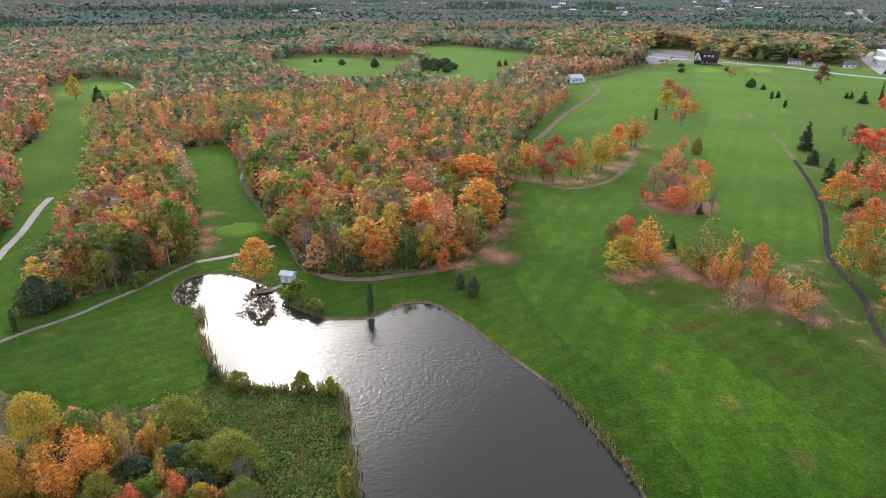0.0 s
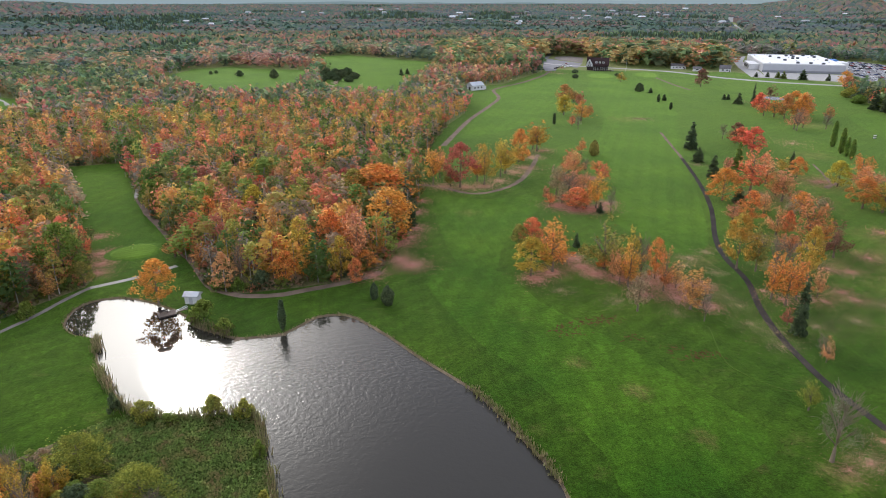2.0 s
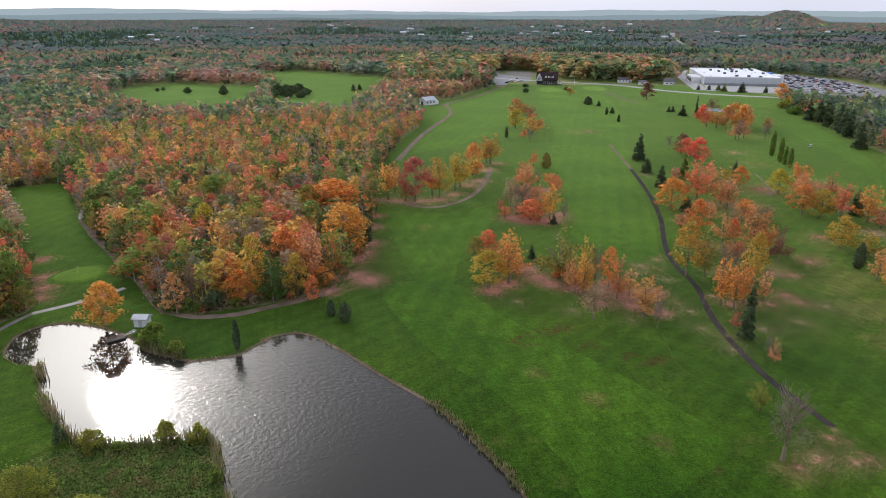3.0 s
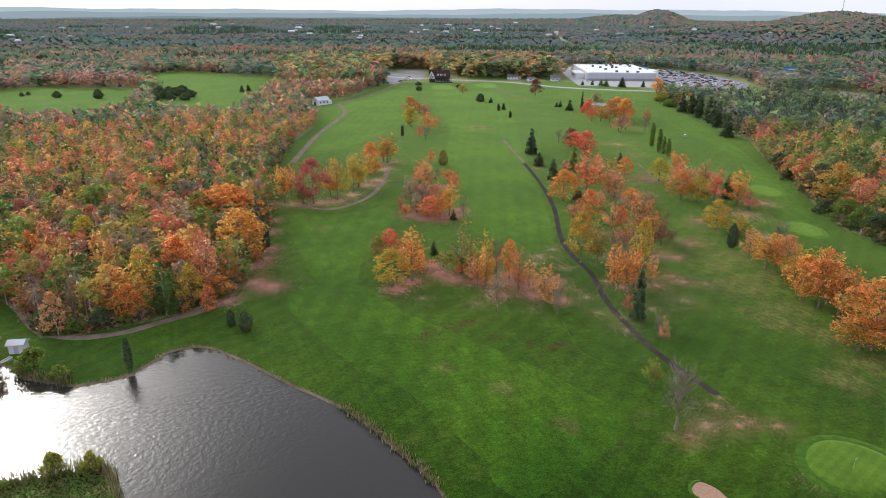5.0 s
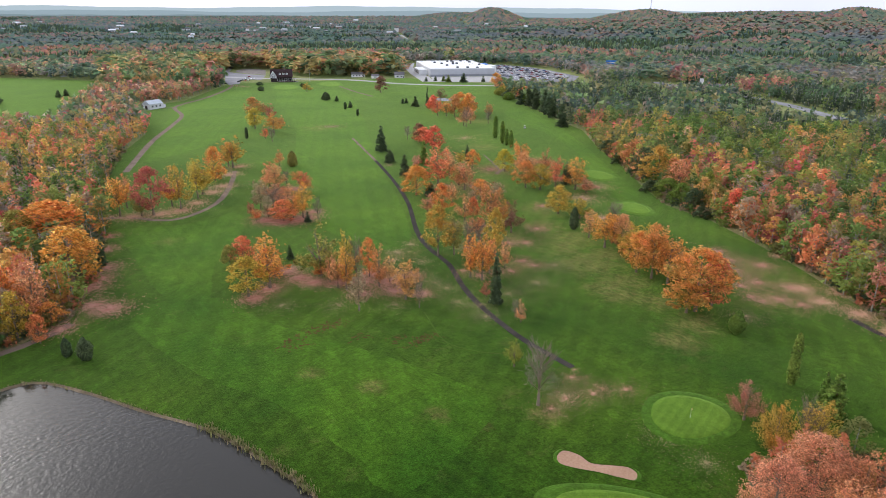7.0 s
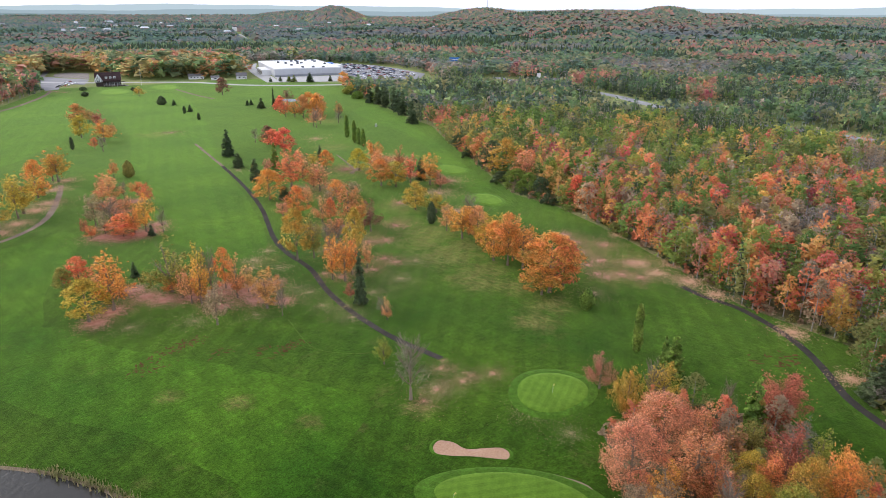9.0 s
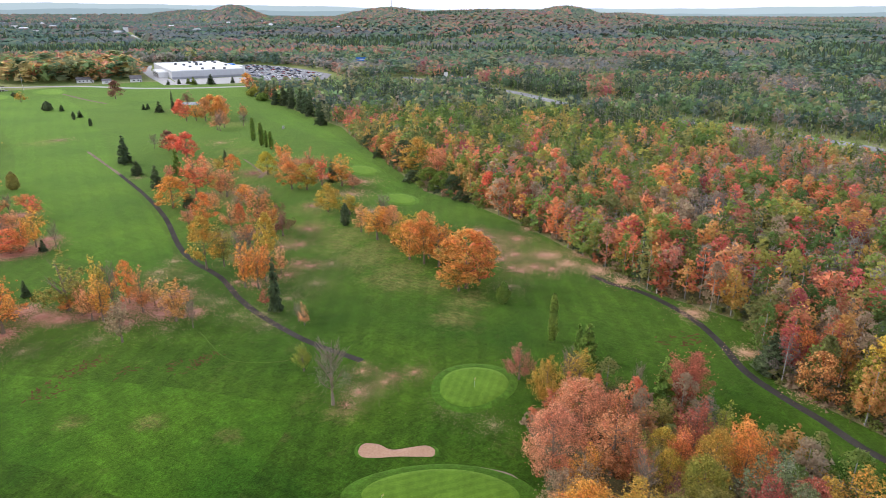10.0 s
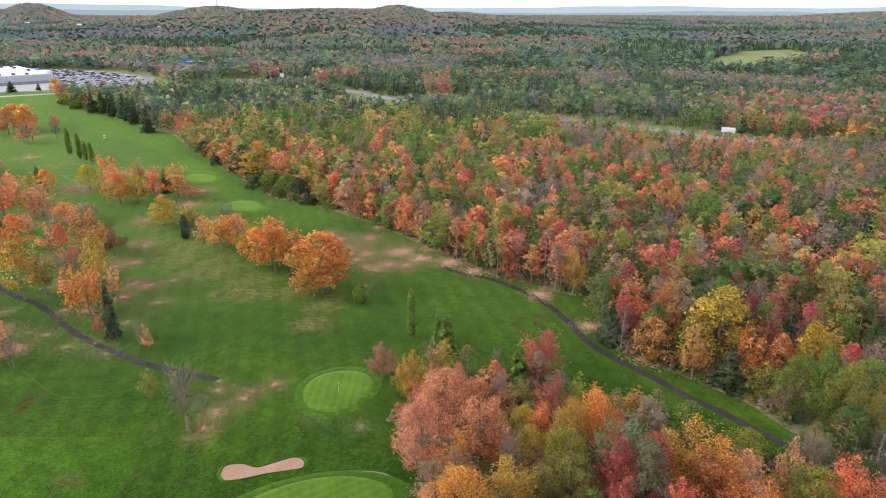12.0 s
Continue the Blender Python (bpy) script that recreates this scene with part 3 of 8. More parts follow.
def strip(name, points, width, material, z=0.05, label="", wobble=0.0, seed=1):
    """A path of even width laid on the ground, with a thin edge."""
    rng = random.Random(seed)
    line = curve_through(points, 3.0)
    bm = bmesh.new()
    rows = []
    for i, p in enumerate(line):
        a, b = Vector(line[max(0, i - 1)]), Vector(line[min(len(line) - 1, i + 1)])
        d = (b - a).normalized()
        n = Vector((-d.y, d.x))
        w = width / 2 * (1 + wobble * rng.uniform(-1, 1))
        w2 = width / 2 * (1 + wobble * rng.uniform(-1, 1))
        q = Vector(p)
        rows.append([bm.verts.new((*(q + n * w), -0.02)), bm.verts.new((*(q + n * w * 0.94), z)), bm.verts.new((*(q - n * w2 * 0.94), z)), bm.verts.new((*(q - n * w2), -0.02))])
    for a, b in zip(rows, rows[1:]):
        for k in range(3):
            bm.faces.new((a[k], a[k + 1], b[k + 1], b[k]))
    bmesh.ops.recalc_face_normals(bm, faces=bm.faces[:])
    ob = part(name, bm, material)
    return tagged(ob, label, "path", kind="structure")


strip("path", [(-112.0, 118.0), (-102.5, 130.0), (-98.2, 135.9), (-92.2, 142.6), (-86.9, 152.1), (-81.8, 160.9), (-77.7, 170.6), (-73.7, 177.8)], 1.5, GREY_GRAVEL, 0.05, "grey gravel cart path beside the pond", 0.1)
strip("path", [(-73.9, 177.5), (-66.3, 181.3), (-60.4, 185.0), (-53.6, 190.8)], 1.9, GRAVEL, 0.055, "pale gravel cart path below the green", 0.1)
strip("path", [(-90.0, 283.0), (-86.5, 268.9)], 2.8, GRAVEL, 0.055, "short pale gravel path at the wood's edge", 0.15)
strip("path", [(-86.5, 268.9), (-76.6, 246.3), (-67.3, 228.3), (-56.9, 206.6), (-49.1, 193.3), (-45.2, 183.6), (-40.7, 173.9), (-34.6, 167.8), (-27.7, 165.1), (-19.8, 165.1), (-10.4, 168.2), (-0.7, 171.4), (7.8, 176.9)], 2.6, EARTH, 0.05, "brown dirt track curving along the wood", 0.15)
strip("path", [(-128.0, 160.0), (-136.3, 182.7), (-142.2, 203.8), (-150.7, 228.3), (-154.6, 242.5)], 2.6, GRAVEL, 0.05, "pale gravel cart path on the side lane", 0.1)
strip("path", [(-186.2, 329.8), (-181.0, 320.0), (-176.9, 313.6)], 3.0, GRAVEL, 0.05, "short pale gravel path on the side lane", 0.2)
strip("path", [(-288.2, 593.0), (-277.1, 577.7), (-260.9, 552.6)], 3.5, GRAVEL, 0.05, "pale gravel cart path far up the side lane", 0.2)
strip("path", [(190.9, 371.3), (169.5, 303.5)], 1.6, EARTH, 0.05, "faint worn track across the fairway", 0.3)
strip("path", [(169.5, 303.5), (154.5, 260.1), (139.3, 222.9), (121.8, 189.1), (115.2, 171.6), (111.8, 155.1), (104.8, 138.1), (100.7, 124.8), (98.3, 112.3), (97.1, 102.5), (97.2, 92.9), (97.4, 86.9)], 1.8, ASPHALT, 0.05, "dark asphalt cart path down the fairway", 0.06)
strip("path", [(85.9, 130.1), (82.7, 120.9), (80.8, 114.0), (81.4, 110.4), (83.7, 105.8), (87.2, 101.9), (90.9, 99.6)], 0.3, LINE_TURF, 0.035, "thin pale line of worn turf across the rough", 0.4)
strip("path", [(77.9, 50.1), (79.8, 47.2), (81.3, 43.6), (81.9, 40.0), (80.8, 37.8), (79.0, 36.1)], 0.35, EARTH, 0.045, "thin worn edge round the long green", 0.5)
strip("path", [(175.0, 62.0), (172.1, 54.8), (171.0, 45.8), (166.5, 36.4), (159.6, 27.2), (151.1, 19.9), (141.0, 13.0), (134.6, 5.0), (129.5, -3.0), (123.9, -10.2), (121.3, -15.7), (117.0, -21.4), (110.0, -34.0)], 2.0, ASPHALT, 0.05, "dark asphalt cart path along the wood", 0.05)
strip("path", [(52.6, 352.2), (82.2, 432.0), (108.6, 490.5), (127.0, 536.1), (133.3, 583.9), (146.5, 607.2), (177.5, 643.4), (216.2, 703.5), (236.8, 747.5)], 3.4, EARTH, 0.05, "dirt track climbing to the clubhouse", 0.15)
strip("path", [(117.0, 592.0), (133.3, 588.0)], 3.0, EARTH, 0.055, "dirt drive to the white barn", 0.15)
strip("path", [(25.9, 274.2), (37.7, 268.7), (50.1, 255.5), (62.2, 259.0), (75.8, 273.1), (90.4, 302.8), (98.6, 323.5)], 2.4, EARTH, 0.05, "dirt track under the row of maples", 0.2)
strip("path", [(333.0, 690.0), (318.0, 610.0), (312.0, 560.0)], 3.0, EARTH, 0.05, "worn track below the clubhouse", 0.3)
strip("road", [(225.0, 905.0), (276.1, 820.2), (330.0, 765.0), (357.7, 738.6), (379.1, 706.0), (394.9, 653.7), (418.0, 618.0), (435.3, 598.3), (469.6, 570.3), (500.0, 545.0), (560.0, 480.0)], 9.0, CONCRETE, 0.16, "pale grey road past the store", 0.0)
strip("road", [(1540.0, 2540.0), (1130.8, 1810.1), (900.0, 1390.0)], 20.0, CONCRETE, 3.2, "distant straight grey road through the woods")
strip("road", [(653.9, 492.0), (627.0, 434.6), (600.0, 340.0), (577.4, 291.0), (533.4, 227.4), (500.0, 150.0), (480.0, 76.0), (475.0, 51.5), (460.6, 15.4), (443.7, -13.7), (430.0, -52.9), (410.0, -110.0)], 12.0, LOT_ASPHALT, 0.12, "grey highway through the eastern woods")


def disc(name, x, y, rx, ry, turn, material, label, rise=0.3, apron=1.22):
    """A putting green: a low rounded plateau with its cut collar and a hole flag."""
    root = None
    for key, k, h, mat in (("apron", apron, rise * 0.55, APRON), ("putting_surface", 1.0, rise, material)):
        bm = bmesh.new()
        n = 40
        centre = bm.verts.new((0, 0, h + 0.05))
        rings = []
        for f, hh in ((1.0, -0.03), (0.95, h * 0.7), (0.8, h)):
            ring = []
            for i in range(n):
                a = i / n * math.tau
                w = 1 + 0.06 * math.sin(2 * a + x) + 0.04 * math.sin(3 * a + y)
                ring.append(bm.verts.new((rx * k * f * w * math.cos(a), ry * k * f * w * math.sin(a), hh)))
            rings.append(ring)
        for a, b in zip(rings, rings[1:]):
            for i in range(n):
                bm.faces.new((a[i], a[(i + 1) % n], b[(i + 1) % n], b[i]))
        for i in range(n):
            bm.faces.new((rings[-1][i], rings[-1][(i + 1) % n], centre))
        if root is None:
            root = part(name, bm, mat, smooth=True)
            root.matrix_world = pose(x, y, 0, 0, 0, turn)
        else:
            part(key, bm, mat, root, smooth=True)
    tagged(root, label, "golf green", group="golf greens")
    return root


def flag(x, y, z, cloth):
    bm = bmesh.new()
    tube(bm, [(0, 0, -0.1), (0, 0, 2.2)], [0.014, 0.011], 6)
    root = part("golf_flag", bm, WHITE_PAINT)
    root.matrix_world = pose(x, y, z)
    bm = bmesh.new()
    v = [[bm.verts.new((0.03 + 0.11 * i, 0.03 * math.sin(i * 1.4), 1.75 + 0.38 * j)) for j in (0, 1)] for i in range(6)]
    for a, b in zip(v, v[1:]):
        bm.faces.new((a[0], b[0], b[1], a[1]))
    part("cloth", bm, cloth, root, "small pale yellow flag cloth")
    tagged(root, "white flagstick with a small yellow flag standing on the green", "golf flag", group="golf flags")


FLAG_CLOTH = plain("flag_cloth", (0.75, 0.65, 0.2), 0.8)
disc("golf_green", 102.4, 60.3, 8.0, 7.6, 0, PUTTING, "striped light green putting green beside a grove")
flag(101.7, 59.6, 0.3, FLAG_CLOTH)
disc("golf_green", 71.5, 47.8, 13.0, 6.2, -55, PUTTING, "long light green putting green below the bunker")
flag(63.5, 54.0, 0.3, FLAG_CLOTH)
disc("golf_green", 210.2, 162.1, 6.5, 9.0, -35, PUTTING, "small light green tee beside the lower fairway")
disc("golf_green", 242.4, 209.5, 6.7, 10.0, -35, PUTTING, "light green putting green on the lower fairway")
disc("golf_green", -69.7, 205.0, 7.3, 6.4, 0, PUTTING, "light green putting green beside the woods")
flag(-70.5, 206.0, 0.3, FLAG_CLOTH)
disc("golf_green", 275.2, 687.2, 14.0, 24.0, -20, PUTTING, "pale green practice green below the clubhouse")
disc("golf_green", 329.5, 689.7, 12.0, 26.0, -25, PUTTING, "pale green putting green beside the road")
disc("golf_green", -285.0, 560.0, 14.0, 20.0, 25, PUTTING, "pale green putting green at the lane's end")


def bunker():
    ring = curve_through([(72.2, 66.6), (74.4, 67.1), (75.8, 64.6), (75.9, 61.7), (78.3, 59.3), (80.4, 57.1), (80.3, 55.1), (78.5, 54.3), (77.0, 56.2), (75.0, 59.3), (72.6, 62.3), (71.3, 64.8)], 0.6, True)
    c = np.mean(ring, axis=0)
    bm = bmesh.new()
    rows = []
    for k, z in ((1.10, -0.02), (1.03, 0.16), (0.99, 0.03), (0.9, 0.045)):
        rows.append([bm.verts.new((c[0] + (x - c[0]) * k, c[1] + (y - c[1]) * k, z)) for x, y in ring])
    n = len(ring)
    lip = []
    for a, b in zip(rows[:2], rows[1:3]):
        for i in range(n):
            lip.append(bm.faces.new((a[i], a[(i + 1) % n], b[(i + 1) % n], b[i])))
    root = None
    sand = bmesh.new()
    a = [sand.verts.new(v.co) for v in rows[2]]
    b = [sand.verts.new(v.co) for v in rows[3]]
    for i in range(n):
        sand.faces.new((a[i], a[(i + 1) % n], b[(i + 1) % n], b[i]))
    sand.faces.new(b)
    bmesh.ops.triangulate(sand, faces=sand.faces[:])
    bmesh.ops.recalc_face_normals(bm, faces=bm.faces[:])
    root = part("bunker", bm, APRON)
    s = part("sand", sand, SAND, root, "raked pinkish sand")
    if s.data.polygons[len(s.data.polygons) - 1].normal.z < 0:
        s.data.flip_normals()
    tagged(root, "kidney-shaped bunker of pinkish sand with a grass lip", "bunker")


bunker()


# ---- trees ----
def leaf_cards(centres, normals, size, rng, lift=0.35):
    """Three-cornered leaf sprays of uneven outline, one per centre: corners as (n, 3, 3)."""
    n = len(centres)
    u = np.cross(normals, rng.normal(size=(n, 3)))
    u /= np.linalg.norm(u, axis=1)[:, None] + 1e-9
    v = np.cross(normals, u)
    s = size * rng.uniform(0.55, 1.35, (n, 1))
    t = size * rng.uniform(0.45, 1.1, (n, 1))
    c = np.stack([centres + u * s * 0.75, centres - u * s * 0.4 + v * t * 0.65, centres - u * s * 0.4 - v * t * 0.65], axis=1)
    c += rng.normal(scale=size * 0.14, size=c.shape)
    c[:, 0] += normals * size * lift * 0.4
    return c


def rounded(corners, pos, centre, axes, lump, rng):
    """Leaf sprays with the soft shading of a whole crown: each faces out from the crown and from its clump."""
    out = (pos - centre) / axes
    out /= np.linalg.norm(out, axis=1)[:, None] + 1e-6
    soft = out * 0.6 + lump * 0.55 + rng.normal(scale=0.3, size=pos.shape) + np.array((0, 0, 0.3))
    soft /= np.linalg.norm(soft, axis=1)[:, None]
    face = np.cross(corners[:, 1] - corners[:, 0], corners[:, 2] - corners[:, 0])
    away = (face * soft).sum(axis=1) < 0
    corners[away] = corners[away][:, [0, 2, 1]]
    return corners, soft


def broad_crown(rng, height, width, cards, size, base=0.28, clumps=26, thin=1.0, top=0.62):
    """A broad crown: clumps of leaves round the ends of the boughs, with gaps between them."""
    ga = rng.uniform(0, math.tau, clumps)
    gz = rng.uniform(0, 1, clumps) ** 0.8
    prof = np.sin(np.clip(gz * 0.92 + 0.06, 0, 1) ** top * math.pi) ** 0.62
    rad = width * 0.5 * prof * (0.25 + 0.72 * np.sqrt(rng.uniform(0, 1, clumps)))
    # lopsided lobes, so that no two sides are alike
    p1, p2, p3 = rng.uniform(0, math.tau, 3)
    rad *= 1 + 0.20 * np.sin(2 * ga + p1) + 0.14 * np.sin(3 * ga + p2)
    dip = 1 - 0.22 * (0.5 + 0.5 * np.sin(ga + p3)) * np.clip(rad / (width * 0.5), 0, 1)
    cen = np.stack([rad * np.cos(ga), rad * np.sin(ga), height * (base + (0.93 - base) * gz * dip)], axis=1)
    big = 1.0 if clumps < 40 else 0.8
    blob = np.stack([width * rng.uniform(0.12, 0.21, clumps) * big] * 2 + [width * rng.uniform(0.10, 0.18, clumps) * big], axis=1)
    pick = rng.integers(0, clumps, cards)
    way = rng.normal(size=(cards, 3))
    way[:, 2] += 0.35
    way /= np.linalg.norm(way, axis=1)[:, None]
    pos = cen[pick] + way * blob[pick] * (rng.uniform(0.15, 1.0, (cards, 1)) ** 0.45) * (1 + 0.5 * (thin < 1))
    # loose leaves between the clumps
    loose = rng.uniform(0, 1, cards) < 0.2
    n = int(loose.sum())
    lz, la = rng.uniform(0, 1, n) ** 0.85, rng.uniform(0, math.tau, n)
    lr = width * 0.5 * np.sin(np.clip(lz * 0.92 + 0.06, 0, 1) ** top * math.pi) ** 0.7 * np.sqrt(rng.uniform(0.2, 1.0, n)) * (1 + 0.20 * np.sin(2 * la + p1) + 0.14 * np.sin(3 * la + p2))
    pos[loose] = np.stack([lr * np.cos(la), lr * np.sin(la), height * (base + (0.97 - base) * lz)], axis=1)
    pos[:, 2] = np.clip(pos[:, 2], height * base * 0.75, height)
    nrm = way * 0.7 + rng.normal(scale=0.6, size=way.shape) + np.array((0, 0, 0.3))
    nrm /= np.linalg.norm(nrm, axis=1)[:, None]
    return rounded(leaf_cards(pos, nrm, size, rng), pos, np.array((0, 0, height * (base * 0.5 + 0.42))), np.array((width, width, height * 0.9)), np.where(loose[:, None], 0.0, way), rng)


def bough_crown(rng, height, width, cards, size, base=0.2, boughs=15, loose=0.12):
    """A ragged crown: leaves along boughs that rise and spread unevenly, with dark gaps between them."""
    k = np.arange(boughs)
    a = k * 2.4 + rng.uniform(-0.5, 0.5, boughs)
    out = np.sqrt(rng.uniform(0.02, 1.0, boughs))
    tip_r = width * 0.5 * out * rng.uniform(0.8, 1.08, boughs)
    tip_z = height * (1.0 - 0.52 * out ** 2.2) * rng.uniform(0.8, 1.0, boughs)
    tip_z[out.argmin()] = height
    low = rng.uniform(0, 1, boughs) < 0.25
    tip_z[low] = height * rng.uniform(base + 0.1, 0.5, low.sum())
    foot_z = np.maximum(height * base * 0.8, tip_z - height * rng.uniform(0.32, 0.5, boughs))
    lean = np.stack([np.cos(a), np.sin(a), np.zeros(boughs)], axis=1)
    tip = lean * tip_r[:, None]
    tip[:, 2] = tip_z
    foot = lean * (tip_r * 0.25)[:, None]
    foot[:, 2] = foot_z
    girth = width * rng.uniform(0.075, 0.125, boughs)
    pick = rng.integers(0, boughs, cards)
    t = rng.uniform(0.12, 1.0, cards) ** 0.75
    swell = np.sin(np.clip(t, 0, 1) ** 1.3 * math.pi * 0.86 + 0.25) + 0.18
    way = rng.normal(size=(cards, 3))
    way /= np.linalg.norm(way, axis=1)[:, None]
    pos = foot[pick] + (tip - foot)[pick] * t[:, None] + way * (girth[pick] * swell * rng.uniform(0.3, 1.15, cards) ** 0.5)[:, None]
    stray = rng.uniform(0, 1, cards) < loose
    n = int(stray.sum())
    pos[stray] += rng.normal(scale=width * 0.09, size=(n, 3))
    pos[:, 2] = np.clip(pos[:, 2], height * base * 0.7, height)
    nrm = way * 0.7 + rng.normal(scale=0.6, size=way.shape) + np.array((0, 0, 0.35))
    nrm /= np.linalg.norm(nrm, axis=1)[:, None]
    return rounded(leaf_cards(pos, nrm, size, rng), pos, np.array((0, 0, height * (base * 0.5 + 0.4))), np.array((width, width, height * 0.9)), way, rng)


def cone_crown(rng, height, width, cards, size, sharp=1.0, base=0.06):
    """A conifer's crown: whorls of uneven, drooping boughs hung with sprays."""
    whorls = 15
    level = (np.arange(whorls) + rng.uniform(0, 0.5, whorls)) / whorls
    per = np.maximum(3, np.round(12 * (1 - level))).astype(int)
    bough_z = np.repeat(level, per)
    count = len(bough_z)
    bough_a = rng.uniform(0, math.tau, count)
    bough_l = width * 0.5 * (1 - 0.96 * bough_z) ** sharp * rng.uniform(0.72, 1.1, count)
    weight = bough_l + 0.08 * width
    pick = rng.choice(count, cards, p=weight / weight.sum())
    f = rng.uniform(0.05, 1, cards) ** 0.75
    a = bough_a[pick] + rng.normal(0, 0.24, cards) * (1.1 - 0.5 * f)
    r = bough_l[pick] * f
    z = height * (base + (1 - base) * bough_z[pick]) - 0.16 * r + rng.normal(0, 0.010 * height, cards) + 0.03 * height
    pos = np.stack([r * np.cos(a), r * np.sin(a), np.clip(z, 0.1, height)], axis=1)
    nrm = np.stack([np.cos(a) * 0.6, np.sin(a) * 0.6, np.full(cards, 0.7)], axis=1) + rng.normal(scale=0.4, size=(cards, 3))
    nrm /= np.linalg.norm(nrm, axis=1)[:, None]
    out = np.stack([np.cos(a), np.sin(a), np.full(cards, 0.5)], axis=1)
    return rounded(leaf_cards(pos, nrm, size, rng, -0.3), pos, np.array((0, 0, height * 0.3)), np.array((width, width, height)), out, rng)


def column_crown(rng, height, width, cards, size, base=0.05, blunt=0.45):
    z = rng.uniform(0, 1, cards)
    env = np.sin(np.clip(z * 0.9 + 0.08, 0, 1) ** 0.8 * math.pi) ** blunt
    a = rng.uniform(0, math.tau, cards)
    r = width * 0.5 * env * np.sqrt(rng.uniform(0.3, 1, cards)) * (1 + 0.15 * np.sin(2 * a + 9 * z))
    pos = np.stack([r * np.cos(a), r * np.sin(a), height * (base + (1 - base) * z)], axis=1)
    nrm = np.stack([np.cos(a), np.sin(a), np.full(cards, 0.3)], axis=1) + rng.normal(scale=0.45, size=(cards, 3))
    nrm /= np.linalg.norm(nrm, axis=1)[:, None]
    out = np.stack([np.cos(a), np.sin(a), np.full(cards, 0.2)], axis=1)
    return rounded(leaf_cards(pos, nrm, size, rng), pos, np.array((0, 0, height * 0.45)), np.array((width, width, height)), out, rng)


def mesh_of_cards(name, corners, materials, soft=None):
    n, k = corners.shape[:2]
    me = bpy.data.meshes.new(name)
    me.vertices.add(k * n)
    me.vertices.foreach_set("co", corners.reshape(-1).astype(np.float32))
    me.loops.add(k * n)
    me.loops.foreach_set("vertex_index", np.arange(k * n, dtype=np.int32))
    me.polygons.add(n)
    me.polygons.foreach_set("loop_start", np.arange(0, k * n, k, dtype=np.int32))
    for m in materials:
        me.materials.append(m)
    me.update(calc_edges=True)
    if soft is not None:
        me.polygons.foreach_set("use_smooth", np.ones(n, bool))
        me.normals_split_custom_set_from_vertices(np.repeat(soft, k, axis=0))
    return me


def stem_mesh(name, seed, height, width, kind):
    """A tapered trunk with limbs that fork."""
    rng = random.Random(seed)
    bm = bmesh.new()
    r0 = {"bare": 0.32, "spruce": 0.16, "cypress": 0.12, "round": 0.14, "shrub": 0.08}.get(kind, 0.26)
    top = {"spruce": 0.95, "cypress": 0.85, "round": 0.55, "shrub": 0.4}.get(kind, 0.78)
    lean = rng.uniform(-0.03, 0.03) * height
    pts = [(lean * (i / 5) ** 2, lean * 0.6 * math.sin(i), height * top * i / 5 - (0.15 if i == 0 else 0)) for i in range(6)]
    tube(bm, pts, [r0 * (1.35 if i == 0 else 1) * (1 - 0.16 * i) for i in range(6)], 7)
    limbs = {"spruce": 0, "cypress": 0, "round": 4, "shrub": 6, "bare": 22, "airy": 12}.get(kind, 8)
    for i in range(limbs):
        f = rng.uniform(0.26, 0.95) if kind not in ("shrub", "round") else rng.uniform(0.05, 0.6)
        p = Vector(pts[0]).lerp(Vector(pts[-1]), f)
        a = i * 2.4 + rng.uniform(-0.4, 0.4)
        reach = width * 0.5 * rng.uniform(0.55, 0.95) * (1.15 - 0.6 * f if kind == "bare" else 1 - 0.35 * f)
        up = height * (1 - f * top) * rng.uniform(0.3, 0.55)
        way = Vector((math.cos(a), math.sin(a), 0))
        q1 = p + way * reach * 0.45 + Vector((0, 0, up * 0.45))
        q2 = p + way * reach * 0.8 + Vector((rng.uniform(-0.3, 0.3), rng.uniform(-0.3, 0.3), up * 0.85))
        r = r0 * (1 - 0.75 * f) * 0.5
        tube(bm, [p, q1, q2], [r, r * 0.65, r * 0.25], 4)
        if kind in ("bare", "airy"):
            for k in range(5 if kind == "bare" else 2):
                b = a + rng.uniform(-1.1, 1.1)
                q = p.lerp(q2, rng.uniform(0.35, 0.95))
                e = q + Vector((math.cos(b), math.sin(b), 0)) * width * rng.uniform(0.08, 0.2) + Vector((0, 0, height * rng.uniform(0.05, 0.14)))
                tube(bm, [q, q.lerp(e, 0.6) + Vector((0, 0, 0.12)), e], [r * 0.4, r * 0.28, 0.02], 3)
                for side in (-1, 1) if kind == "bare" else ():
                    c = b + side * rng.uniform(0.4, 1.0)
                    tip = e + Vector((math.cos(c), math.sin(c), 0)) * width * rng.uniform(0.03, 0.09) + Vector((0, 0, height * rng.uniform(0.03, 0.09)))
                    tube(bm, [q.lerp(e, 0.6), tip], [0.034, 0.014], 3)
    me = bpy.data.meshes.new(name)
    bm.to_mesh(me)
    bm.free()
    me.materials.append(BARK)
    return me


def fitted(corners, height, width):
    """Scale a crown so that its spread and its top are the stated ones."""
    mid = corners.mean(axis=1)
    k = width * 0.5 / np.percentile(np.hypot(mid[:, 0], mid[:, 1]), 95)
    return corners * np.array((k, k, height / corners[:, :, 2].max()))


